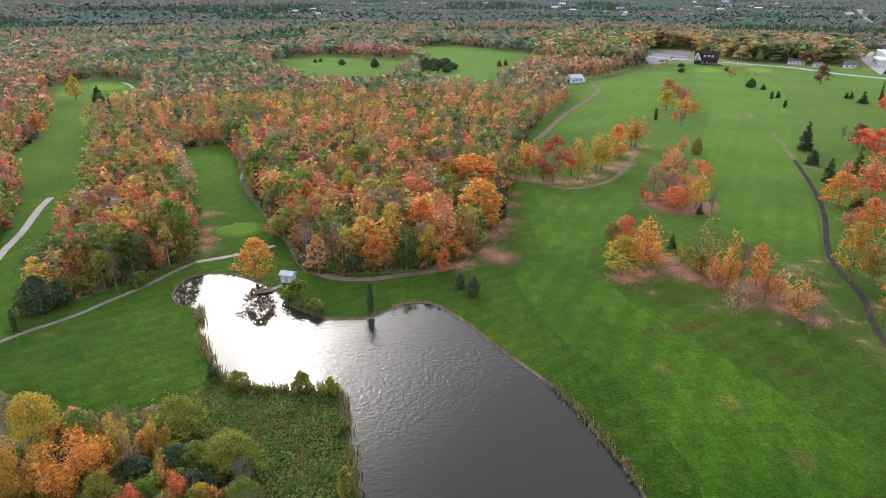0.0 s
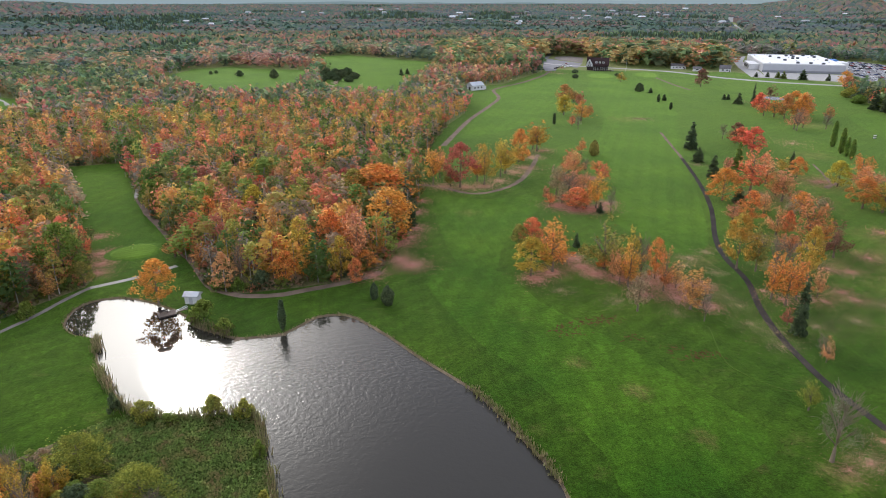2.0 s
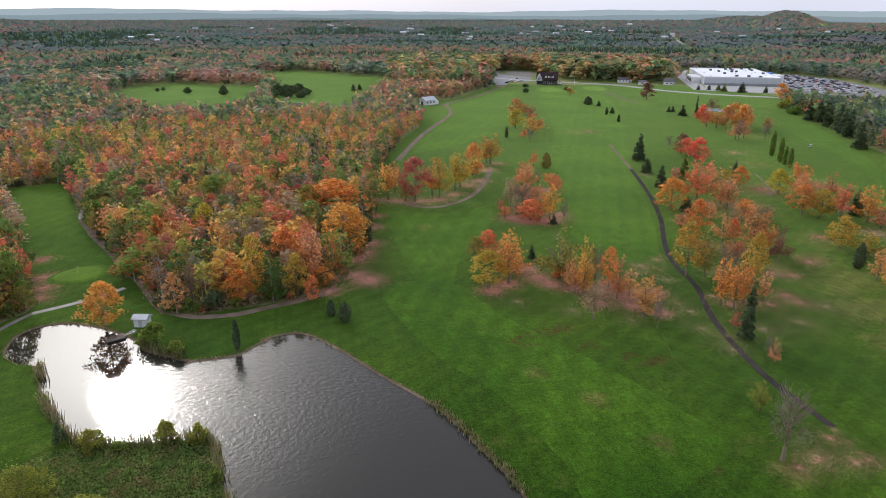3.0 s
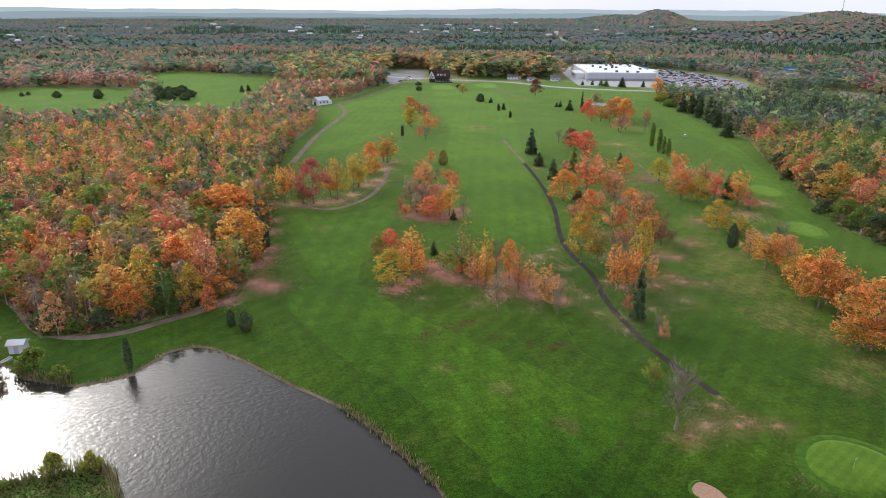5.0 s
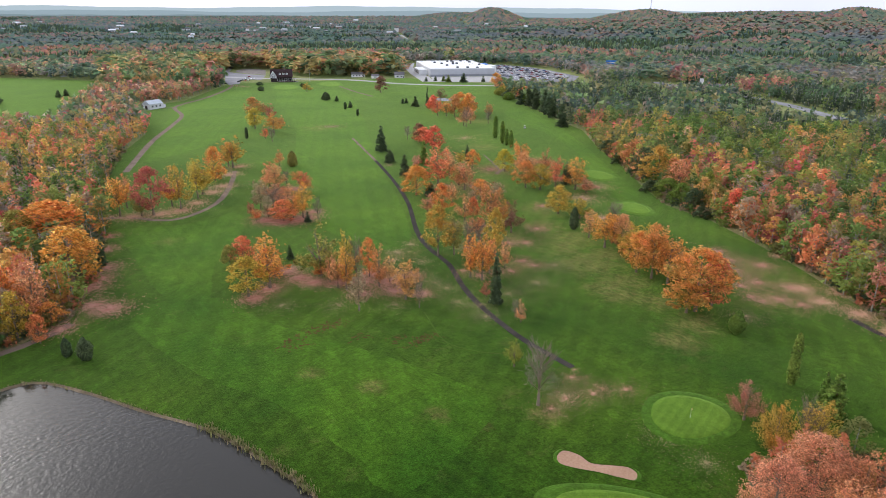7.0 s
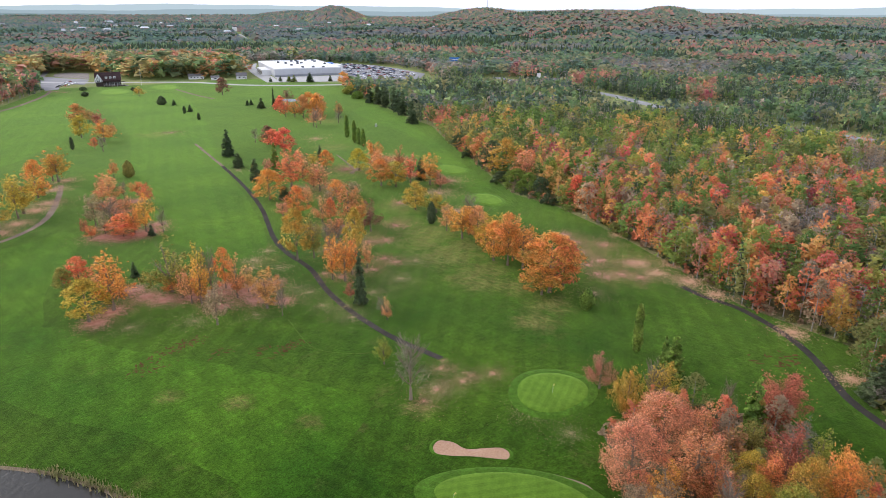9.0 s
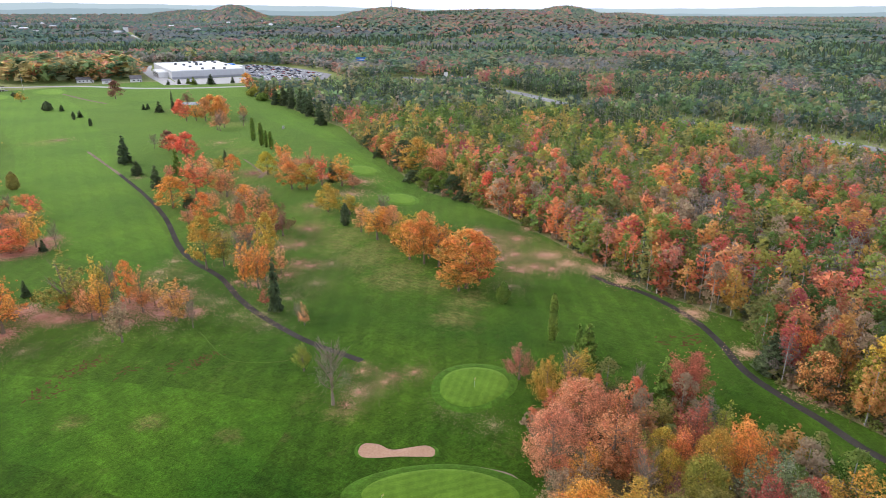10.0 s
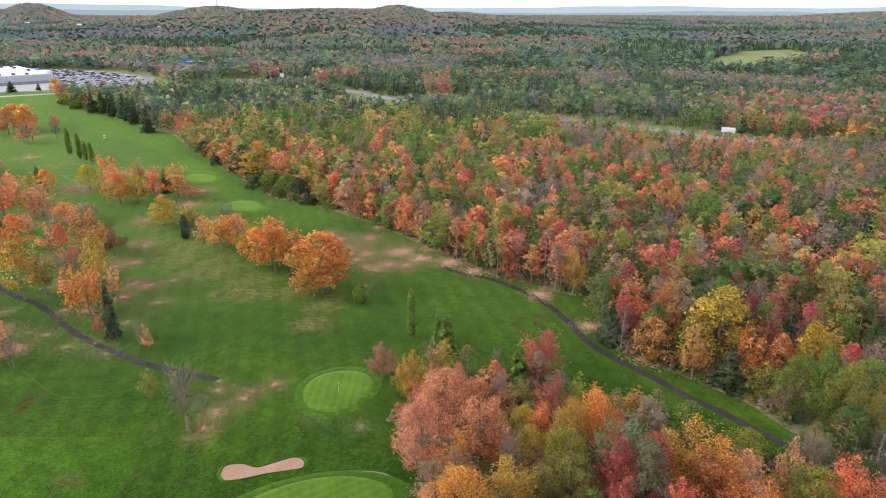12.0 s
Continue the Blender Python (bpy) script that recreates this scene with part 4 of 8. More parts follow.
SIZE = {"maple": (14.0, 9.0), "airy": (14.0, 7.5), "bare": (14.0, 8.0), "spruce": (10.0, 4.0), "cypress": (8.0, 1.6), "round": (5.0, 4.5), "shrub": (3.0, 4.0)}
FORMS = {}
for kind, (hh, ww) in SIZE.items():
    for v in range({"maple": 7, "airy": 7, "bare": 3, "spruce": 3}.get(kind, 2)):
        rng = np.random.default_rng(100 + 17 * v + len(kind) * 1000)
        if kind == "maple":
            cards, soft = broad_crown(rng, hh, ww, 2000, 0.46, 0.12 + 0.05 * (v % 3), 44, 1.0, 0.78)
        elif kind == "airy":
            cards, soft = bough_crown(rng, hh, ww, 1000, 0.40, 0.22, 16, 0.25)
        elif kind == "bare":
            # fine grey twigs
            cards, soft = bough_crown(rng, hh, ww, 650, 0.8, 0.3, 18, 0.3)
            cards[:, 2] = cards[:, 1] + (cards[:, 2] - cards[:, 1]) * 0.06
        elif kind == "spruce":
            cards, soft = cone_crown(rng, hh, ww, 2200, 0.50, 0.62)
        elif kind == "cypress":
            cards, soft = column_crown(rng, hh, ww, 800, 0.38)
        elif kind == "round":
            cards, soft = column_crown(rng, hh, ww, 1200, 0.42, 0.04, 0.8)
        else:
            cards, soft = broad_crown(rng, hh, ww, 750, 0.38, 0.05, 22, 1.0, 0.45)
        cards = fitted(cards, hh, ww)
        FORMS[kind, v] = (mesh_of_cards("crown", cards, [LEAVES["green"]], soft), stem_mesh("trunk", v * 7 + len(kind), hh, ww, kind))

# finer sprays for the trees that stand nearest
for v in range(4):
    rng = np.random.default_rng(900 + v)
    if v % 2:
        cards, soft = bough_crown(rng, 14.0, 9.0, 7600, 0.215, 0.12, 34, 0.16)
    else:
        cards, soft = broad_crown(rng, 14.0, 9.0, 7600, 0.215, 0.10 + 0.05 * (v % 3), 60, 1.0, 0.78)
    FORMS["fine_maple", v] = (mesh_of_cards("crown", fitted(cards, 14.0, 9.0), [LEAVES["green"]], soft), FORMS["maple", v][1])
    cards, soft = bough_crown(rng, 14.0, 7.5, 4600, 0.20, 0.18, 24, 0.22)
    FORMS["fine_airy", v] = (mesh_of_cards("crown", fitted(cards, 14.0, 7.5), [LEAVES["green"]], soft), FORMS["airy", v][1])

# looser sprays for the trees that stand far off
for v in range(5):
    rng = np.random.default_rng(940 + v)
    cards, soft = broad_crown(rng, 14.0, 9.0, 900, 0.74, 0.12 + 0.05 * (v % 3), 30, 1.0, 0.78)
    FORMS["far_maple", v] = (mesh_of_cards("crown", fitted(cards, 14.0, 9.0), [LEAVES["green"]], soft), FORMS["maple", v][1])
    cards, soft = bough_crown(rng, 14.0, 7.5, 520, 0.54, 0.22, 15, 0.25)
    FORMS["far_airy", v] = (mesh_of_cards("crown", fitted(cards, 14.0, 7.5), [LEAVES["green"]], soft), FORMS["airy", v][1])

WORDS = {
    "orange": "bright orange autumn", "rust": "rust-brown autumn", "red": "orange-red autumn", "crimson": "deep crimson autumn", "salmon": "half-bare salmon-coloured autumn",
    "pink": "dusty pink autumn", "gold": "golden autumn", "yellow": "bright yellow autumn", "olive": "olive-green thinning", "willow": "yellow-green willowy",
    "green": "mid-green leafy", "wine": "dusky red autumn", "turning": "green-to-orange turning", "dark": "dark green", "silver": "silvery green", "plum": "dark plum-coloured autumn", "brown": "brown withering", "bark": "bare grey leafless",
}
NOUNS = {"maple": "dense-crowned maple", "airy": "thin-crowned maple", "bare": "twiggy tree", "spruce": "conical spruce", "cypress": "slender columnar tree", "round": "rounded evergreen", "shrub": "rounded bush"}
CATS = {"shrub": "bush", "round": "evergreen"}
count = 0
PLACED = []


def tree(kind, colour, x, y, height, width, where="on the grass", group="", view_size=False):
    """A tree of a kind and leaf colour: trunk and crown under one root at its foot."""
    global count
    count += 1
    near = math.hypot(x, y) < 130 and ("fine_" + kind, 0) in FORMS
    form = "fine_" + kind if near else "far_" + kind if math.hypot(x, y) > 330 and ("far_" + kind, 0) in FORMS else kind
    forms = sum(1 for key in FORMS if key[0] == form)
    crown, stem = FORMS[form, count * 5 % forms]
    hh, ww = SIZE[kind]
    # sizes flagged here were fitted to the camera's view, then widened
    width *= {"maple": 1.22, "airy": 1.3, "bare": 1.15, "spruce": 1.1}.get(kind, 1.0) if view_size else 1.0 if width > 13 else {"maple": 1.14, "airy": 1.2, "bare": 1.1}.get(kind, 1.0)
    height *= 1.04
    name = {"shrub": "bush", "spruce": "spruce_tree", "cypress": "columnar_tree", "round": "evergreen_tree", "bare": "bare_tree"}.get(kind, "maple_tree")
    root = new(name)
    root.empty_display_size = 0.5
    root.matrix_world = pose(x, y, float(hills(np.array(x), np.array(y))), 0, 0, count * 137.5 % 360)
    for part_name, me in (("trunk", stem), ("crown", crown)):
        ob = new(part_name, me)
        ob.parent = root
        ob.scale = (width / ww, width / ww, height / hh)
        if part_name == "crown":
            slot = ob.material_slots[0]
            slot.link = "OBJECT"
            slot.material = LEAVES[colour]
    PLACED.append((x, y, width))
    label = "%s %s" % (WORDS[colour], NOUNS[kind])
    tagged(root, label + " " + (where or "among the growth by the pond"), CATS.get(kind, "tree"), group or kind + " trees of the course")
    return root


# the row of maples beside the leaf-strewn track
tree("airy", "orange", 36.0, 271.6, 17.3, 7.8)
tree("airy", "rust", 40.6, 282.4, 14.6, 6.0)
tree("maple", "crimson", 47.1, 265.6, 19.4, 13.8)
tree("airy", "olive", 43.0, 267.2, 10.8, 6.0)
tree("airy", "orange", 56.4, 274.6, 16.6, 7.2)
tree("airy", "gold", 58.2, 268.4, 18.0, 7.6)
tree("airy", "gold", 68.6, 280.9, 16.9, 7.5)
tree("airy", "gold", 72.2, 286.6, 15.8, 10.7)
tree("maple", "orange", 83.9, 306.8, 16.6, 8.8)
tree("airy", "gold", 100.6, 331.6, 16.2, 12.0)
tree("airy", "orange", 99.4, 335.6, 14.2, 7.5)
tree("maple", "gold", 86.7, 310.6, 6.8, 7.0)
# the clump far up the fairway
tree("maple", "rust", 176.1, 512.6, 13.3, 11.6, "in the clump far up the fairway", view_size=True)
tree("airy", "rust", 181.6, 504.9, 10.2, 8.2, "in the clump far up the fairway", view_size=True)
tree("airy", "crimson", 175.2, 473.8, 12.2, 7.0, "in the clump far up the fairway", view_size=True)
tree("maple", "gold", 152.7, 443.0, 14.4, 10.8, "in the clump far up the fairway", view_size=True)
tree("airy", "orange", 156.5, 418.1, 13.5, 10.3, "in the clump far up the fairway", view_size=True)
tree("airy", "rust", 169.0, 437.3, 8.3, 6.1, "in the clump far up the fairway", view_size=True)
tree("airy", "red", 144.3, 401.2, 7.6, 4.6, "in the clump far up the fairway", view_size=True)
tree("bare", "bark", 144.2, 389.4, 9.2, 5.3, "in the clump far up the fairway", view_size=True)
tree("cypress", "dark", 134.5, 408.1, 7.2, 2.3, "in the clump far up the fairway", view_size=True)
# specimens below the clubhouse
tree("round", "dark", 259.6, 724.2, 3.8, 7.8)
tree("round", "dark", 240.8, 669.7, 4.6, 7.3)
tree("round", "dark", 292.1, 682.3, 3.8, 5.0)
tree("airy", "gold", 275.4, 631.7, 9.2, 9.4)
tree("round", "dark", 261.4, 557.7, 7.5, 8.1)
tree("spruce", "dark", 266.4, 545.7, 5.1, 3.8)
tree("cypress", "dark", 248.2, 493.0, 6.0, 2.6)
tree("spruce", "dark", 256.9, 500.8, 5.2, 4.0)
tree("cypress", "dark", 239.8, 455.5, 5.3, 2.5)
tree("spruce", "dark", 307.7, 497.9, 4.7, 3.3)
tree("spruce", "dark", 311.7, 498.3, 4.7, 3.3)
tree("spruce", "dark", 305.5, 473.5, 8.6, 6.0)
tree("maple", "plum", 334.5, 583.0, 16.6, 14.5)
tree("maple", "red", 302.0, 442.5, 11.3, 8.9)
tree("airy", "orange", 295.5, 413.6, 13.4, 10.2)
tree("maple", "orange", 320.2, 428.9, 15.8, 13.5)
tree("airy", "orange", 309.4, 404.6, 17.6, 12.0)
tree("airy", "salmon", 279.0, 369.0, 12.0, 8.6)
tree("airy", "salmon", 288.0, 372.9, 12.6, 7.2)
tree("bare", "bark", 299.3, 366.4, 10.0, 6.1)
tree("spruce", "dark", 321.9, 479.5, 14.9, 2.9)
tree("cypress", "green", 265.5, 317.4, 14.1, 3.2)
tree("cypress", "green", 257.3, 300.7, 13.6, 3.1)
tree("cypress", "green", 255.5, 294.5, 10.1, 2.7)
tree("cypress", "green", 252.5, 287.2, 10.6, 2.7)
# the wood between the two fairways
tree("spruce", "dark", 184.1, 322.4, 14.7, 6.0, "in the grove between the fairways", view_size=True)
tree("spruce", "dark", 173.3, 294.8, 7.4, 4.9, "in the grove between the fairways", view_size=True)
tree("spruce", "dark", 164.0, 265.0, 10.2, 4.6, "in the grove between the fairways", view_size=True)
tree("bare", "bark", 217.5, 347.1, 9.0, 4.6, "in the grove between the fairways", view_size=True)
tree("maple", "plum", 218.4, 334.6, 11.9, 7.9, "in the grove between the fairways", view_size=True)
tree("maple", "red", 216.3, 327.0, 10.7, 9.8, "in the grove between the fairways", view_size=True)
tree("maple", "red", 212.7, 310.2, 13.9, 10.6, "in the grove between the fairways", view_size=True)
tree("spruce", "green", 184.4, 278.5, 12.9, 3.9, "in the grove between the fairways", view_size=True)
tree("airy", "pink", 177.6, 275.2, 6.8, 4.6, "in the grove between the fairways", view_size=True)
tree("maple", "orange", 148.6, 230.6, 13.2, 10.2, "in the grove between the fairways", view_size=True)
tree("spruce", "dark", 153.7, 227.0, 6.1, 4.5, "in the grove between the fairways", view_size=True)
tree("airy", "red", 165.4, 238.2, 19.0, 11.4, "in the grove between the fairways", view_size=True)
tree("airy", "salmon", 181.4, 251.3, 14.0, 8.7, "in the grove between the fairways", view_size=True)
tree("spruce", "dark", 209.9, 274.1, 8.7, 2.8, "in the grove between the fairways", view_size=True)
tree("maple", "orange", 201.3, 258.4, 9.8, 6.6, "in the grove between the fairways", view_size=True)
tree("airy", "gold", 201.1, 268.4, 7.6, 5.7, "in the grove between the fairways", view_size=True)
tree("airy", "salmon", 171.8, 226.2, 13.8, 8.9, "in the grove between the fairways", view_size=True)
tree("airy", "rust", 174.6, 234.2, 9.7, 6.9, "in the grove between the fairways", view_size=True)
tree("maple", "orange", 144.0, 204.2, 11.5, 6.8, "in the grove between the fairways", view_size=True)
tree("airy", "pink", 138.3, 206.3, 7.3, 5.1, "in the grove between the fairways", view_size=True)
tree("airy", "salmon", 144.0, 189.3, 10.2, 6.4, "in the grove between the fairways", view_size=True)
tree("maple", "red", 147.1, 188.0, 9.3, 4.1, "in the grove between the fairways", view_size=True)
tree("maple", "orange", 168.2, 210.0, 8.5, 7.3, "in the grove between the fairways", view_size=True)
tree("airy", "rust", 149.5, 180.2, 16.1, 9.7, "in the grove between the fairways", view_size=True)
tree("maple", "gold", 113.6, 163.6, 16.9, 8.0, "in the grove between the fairways", view_size=True)
tree("airy", "olive", 118.2, 161.0, 14.9, 5.2, "in the grove between the fairways", view_size=True)
tree("maple", "gold", 129.7, 153.5, 15.7, 6.6, "in the grove between the fairways", view_size=True)
tree("airy", "plum", 148.9, 167.4, 11.8, 6.8, "in the grove between the fairways", view_size=True)
tree("bare", "bark", 122.0, 157.7, 11.8, 5.4, "in the grove between the fairways", view_size=True)
tree("airy", "orange", 110.7, 142.4, 13.8, 5.0, "in the grove between the fairways", view_size=True)
tree("airy", "orange", 112.3, 138.6, 15.0, 5.0, "in the grove between the fairways", view_size=True)
tree("airy", "orange", 117.2, 141.1, 12.0, 4.5, "in the grove between the fairways", view_size=True)
tree("airy", "salmon", 123.8, 141.6, 8.7, 3.4, "in the grove between the fairways", view_size=True)
tree("spruce", "dark", 104.6, 122.9, 15.0, 3.1, "in the grove between the fairways", view_size=True)
tree("airy", "crimson", 105.6, 128.2, 4.9, 3.0, "in the grove between the fairways", view_size=True)
tree("airy", "salmon", 102.8, 110.7, 6.6, 2.3, "in the grove between the fairways", view_size=True)
tree("bare", "bark", 103.5, 113.5, 5.7, 2.4, "in the grove between the fairways", view_size=True)
tree("airy", "salmon", 154.0, 211.3, 8.6, 5.4, "in the grove between the fairways", view_size=True)
tree("airy", "rust", 135.6, 170.5, 8.5, 5.2, "in the grove between the fairways", view_size=True)
tree("airy", "brown", 158.8, 202.7, 8.5, 5.3, "in the grove between the fairways", view_size=True)
tree("airy", "orange", 153.8, 178.0, 9.0, 4.9, "in the grove between the fairways", view_size=True)
tree("airy", "salmon", 188.8, 264.1, 10.3, 6.6, "in the grove between the fairways", view_size=True)
tree("bare", "bark", 128.8, 160.9, 9.1, 4.5, "in the grove between the fairways", view_size=True)
tree("airy", "brown", 175.4, 207.2, 7.1, 5.1, "in the grove between the fairways", view_size=True)
# the string of maples along the lower fairway
tree("maple", "yellow", 210.0, 243.0, 11.3, 8.1, "in the row along the lower fairway", view_size=True)
tree("airy", "orange", 218.0, 240.4, 15.1, 7.6, "in the row along the lower fairway", view_size=True)
tree("airy", "salmon", 212.1, 229.6, 11.8, 10.2, "in the row along the lower fairway", view_size=True)
tree("maple", "turning", 196.5, 212.4, 12.6, 10.2, "in the row along the lower fairway", view_size=True)
tree("maple", "gold", 199.9, 206.3, 12.0, 9.2, "in the row along the lower fairway", view_size=True)
tree("airy", "rust", 228.6, 232.9, 11.6, 6.1, "in the row along the lower fairway", view_size=True)
tree("spruce", "dark", 212.8, 215.2, 6.0, 1.9, "in the row along the lower fairway", view_size=True)
tree("airy", "red", 209.2, 205.9, 14.0, 6.9, "in the row along the lower fairway", view_size=True)
tree("spruce", "dark", 217.1, 206.8, 10.5, 4.4, "in the row along the lower fairway", view_size=True)
tree("airy", "orange", 213.0, 197.1, 14.6, 8.6, "in the row along the lower fairway", view_size=True)
tree("airy", "pink", 212.5, 190.1, 7.8, 6.7, "in the row along the lower fairway", view_size=True)
tree("maple", "gold", 179.6, 174.3, 11.8, 8.9, "in the row along the lower fairway", view_size=True)
tree("round", "dark", 170.4, 157.0, 8.5, 3.8, "in the row along the lower fairway", view_size=True)
tree("airy", "gold", 182.1, 165.1, 8.0, 7.4, "in the row along the lower fairway", view_size=True)
tree("airy", "salmon", 167.7, 147.1, 10.7, 5.0, "in the row along the lower fairway", view_size=True)
tree("airy", "orange", 164.6, 137.0, 13.7, 7.9, "in the row along the lower fairway", view_size=True)
tree("bare", "bark", 183.7, 149.2, 10.7, 6.2, "in the row along the lower fairway", view_size=True)
tree("maple", "salmon", 167.7, 132.7, 12.2, 7.8, "in the row along the lower fairway", view_size=True)
tree("airy", "gold", 165.7, 126.8, 11.2, 8.1, "in the row along the lower fairway", view_size=True)
tree("maple", "orange", 155.2, 116.0, 13.3, 8.8, "in the row along the lower fairway", view_size=True)
tree("maple", "turning", 154.8, 110.1, 17.2, 9.0, "in the row along the lower fairway", view_size=True)
tree("airy", "orange", 155.6, 104.8, 15.9, 8.3, "in the row along the lower fairway", view_size=True)
tree("maple", "turning", 145.7, 88.7, 17.5, 14.0, "in the row along the lower fairway", view_size=True)
tree("maple", "red", 151.7, 87.9, 14.5, 8.4, "in the row along the lower fairway", view_size=True)
tree("maple", "turning", 142.9, 89.5, 9.0, 9.4, "in the row along the lower fairway", view_size=True)
tree("airy", "gold", 174.8, 128.4, 8.5, 6.3, "in the row along the lower fairway", view_size=True)
tree("airy", "rust", 168.1, 116.9, 12.4, 6.0, "in the row along the lower fairway", view_size=True)
tree("airy", "orange", 170.6, 138.4, 9.3, 5.6, "in the row along the lower fairway", view_size=True)
tree("maple", "orange", 159.5, 101.6, 9.5, 7.0, "in the row along the lower fairway", view_size=True)
tree("maple", "turning", 160.9, 112.3, 10.0, 7.5, "in the row along the lower fairway", view_size=True)
tree("maple", "gold", 162.8, 125.0, 9.0, 7.0, "in the row along the lower fairway", view_size=True)
tree("airy", "salmon", 158.9, 103.5, 12.5, 6.2, "in the row along the lower fairway", view_size=True)
tree("round", "green", 142.8, 75.0, 6.3, 3.9)
# the clump in front of the fairway
tree("maple", "gold", 50.9, 167.3, 12.0, 9.6, "in the clump before the fairway", view_size=True)
tree("maple", "red", 58.0, 191.7, 9.7, 6.3, "in the clump before the fairway", view_size=True)
tree("airy", "orange", 58.1, 169.6, 17.5, 8.3, "in the clump before the fairway", view_size=True)
tree("maple", "olive", 53.6, 191.8, 7.6, 4.9, "in the clump before the fairway", view_size=True)
tree("airy", "rust", 59.1, 178.3, 9.5, 6.1, "in the clump before the fairway", view_size=True)
tree("airy", "orange", 64.1, 178.7, 5.6, 4.0, "in the clump before the fairway", view_size=True)
tree("spruce", "dark", 72.2, 188.4, 4.9, 2.1, "in the clump before the fairway", view_size=True)
tree("airy", "olive", 74.3, 169.8, 16.7, 10.6, "in the clump before the fairway", view_size=True)
tree("airy", "orange", 74.1, 169.4, 4.4, 4.5, "in the clump before the fairway", view_size=True)
tree("airy", "gold", 78.9, 161.1, 16.0, 4.1, "in the clump before the fairway", view_size=True)
tree("airy", "salmon", 74.3, 158.2, 10.5, 4.0, "in the clump before the fairway", view_size=True)
tree("airy", "orange", 75.8, 155.6, 13.1, 4.9, "in the clump before the fairway", view_size=True)
tree("bare", "bark", 80.8, 158.7, 14.2, 4.6, "in the clump before the fairway", view_size=True)
tree("maple", "orange", 86.0, 160.4, 12.6, 5.1, "in the clump before the fairway", view_size=True)
tree("airy", "rust", 84.6, 151.9, 13.4, 4.3, "in the clump before the fairway", view_size=True)
tree("airy", "rust", 86.2, 140.1, 11.2, 6.9, "in the clump before the fairway", view_size=True)
tree("airy", "brown", 72.1, 141.1, 11.5, 5.1, "in the clump before the fairway", view_size=True)
tree("bare", "bark", 86.3, 133.2, 8.3, 2.8, "in the clump before the fairway", view_size=True)
tree("airy", "salmon", 88.8, 153.1, 8.1, 3.8, "in the clump before the fairway", view_size=True)
tree("airy", "salmon", 74.4, 163.3, 8.1, 3.2, "in the clump before the fairway", view_size=True)
# the red clump behind it
tree("airy", "red", 121.7, 321.2, 8.4, 4.3, "in the red clump beside the fairway", view_size=True)
tree("round", "olive", 126.8, 316.0, 8.1, 5.6, "in the red clump beside the fairway", view_size=True)
tree("airy", "salmon", 101.6, 275.7, 12.0, 9.2, "in the red clump beside the fairway", view_size=True)
tree("bare", "bark", 107.0, 275.6, 8.7, 4.3, "in the red clump beside the fairway", view_size=True)
tree("airy", "red", 115.1, 281.5, 6.5, 4.8, "in the red clump beside the fairway", view_size=True)
tree("airy", "orange", 94.2, 228.1, 14.5, 5.9, "in the red clump beside the fairway", view_size=True)
tree("airy", "orange", 90.2, 228.2, 11.1, 4.7, "in the red clump beside the fairway", view_size=True)
tree("maple", "red", 86.6, 229.0, 8.4, 9.6, "in the red clump beside the fairway", view_size=True)
tree("bare", "bark", 88.9, 245.2, 9.9, 7.7, "in the red clump beside the fairway", view_size=True)
tree("airy", "brown", 84.5, 248.2, 12.3, 6.2, "in the red clump beside the fairway", view_size=True)
tree("airy", "crimson", 78.6, 242.8, 5.6, 3.0, "in the red clump beside the fairway", view_size=True)
tree("airy", "red", 77.6, 234.5, 5.0, 3.5, "in the red clump beside the fairway", view_size=True)
tree("spruce", "dark", 93.5, 222.3, 4.1, 2.2, "in the red clump beside the fairway", view_size=True)
tree("bare", "bark", 98.3, 223.4, 9.6, 3.6, "in the red clump beside the fairway", view_size=True)
tree("airy", "red", 101.8, 283.1, 11.2, 6.1, "in the red clump beside the fairway", view_size=True)
tree("airy", "rust", 92.3, 263.7, 8.5, 6.1, "in the red clump beside the fairway", view_size=True)
tree("airy", "pink", 93.6, 254.1, 8.6, 6.4, "in the red clump beside the fairway", view_size=True)
tree("airy", "salmon", 97.5, 251.3, 8.6, 5.5, "in the red clump beside the fairway", view_size=True)
tree("airy", "red", 110.9, 264.3, 9.1, 4.9, "in the red clump beside the fairway", view_size=True)
tree("airy", "brown", 83.3, 236.8, 8.0, 4.4, "in the red clump beside the fairway", view_size=True)
# single trees on the near grass
tree("bare", "bark", 80.7, 80.5, 14.8, 7.3)
tree("airy", "willow", 86.8, 94.9, 7.0, 3.6)
tree("round", "dark", 4.8, 158.4, 4.8, 2.4)
tree("round", "dark", 8.1, 154.0, 5.8, 3.6)
tree("cypress", "dark", -18.2, 144.1, 8.1, 1.8)
tree("maple", "orange", -51.8, 162.8, 12.8, 9.8)
tree("cypress", "dark", -101.8, 134.8, 5.9, 1.3)
tree("cypress", "green", 130.3, 54.7, 12.2, 2.2)
tree("spruce", "green", 125.7, 44.1, 9.4, 4.3)
tree("spruce", "green", 129.2, 47.5, 7.0, 2.2)
# the grove beside the near green
tree("airy", "wine", 110.3, 53.4, 9.0, 5.6)
tree("maple", "gold", 105.3, 44.8, 10.6, 5.6, "in the grove beside the near green", view_size=True)
tree("airy", "gold", 110.5, 40.0, 11.5, 6.3, "in the grove beside the near green", view_size=True)
tree("bare", "bark", 109.4, 41.8, 11.5, 4.2, "in the grove beside the near green", view_size=True)
tree("bare", "bark", 114.8, 29.1, 9.6, 3.2, "in the grove beside the near green", view_size=True)
tree("airy", "crimson", 113.1, 28.3, 5.8, 2.5, "in the grove beside the near green", view_size=True)
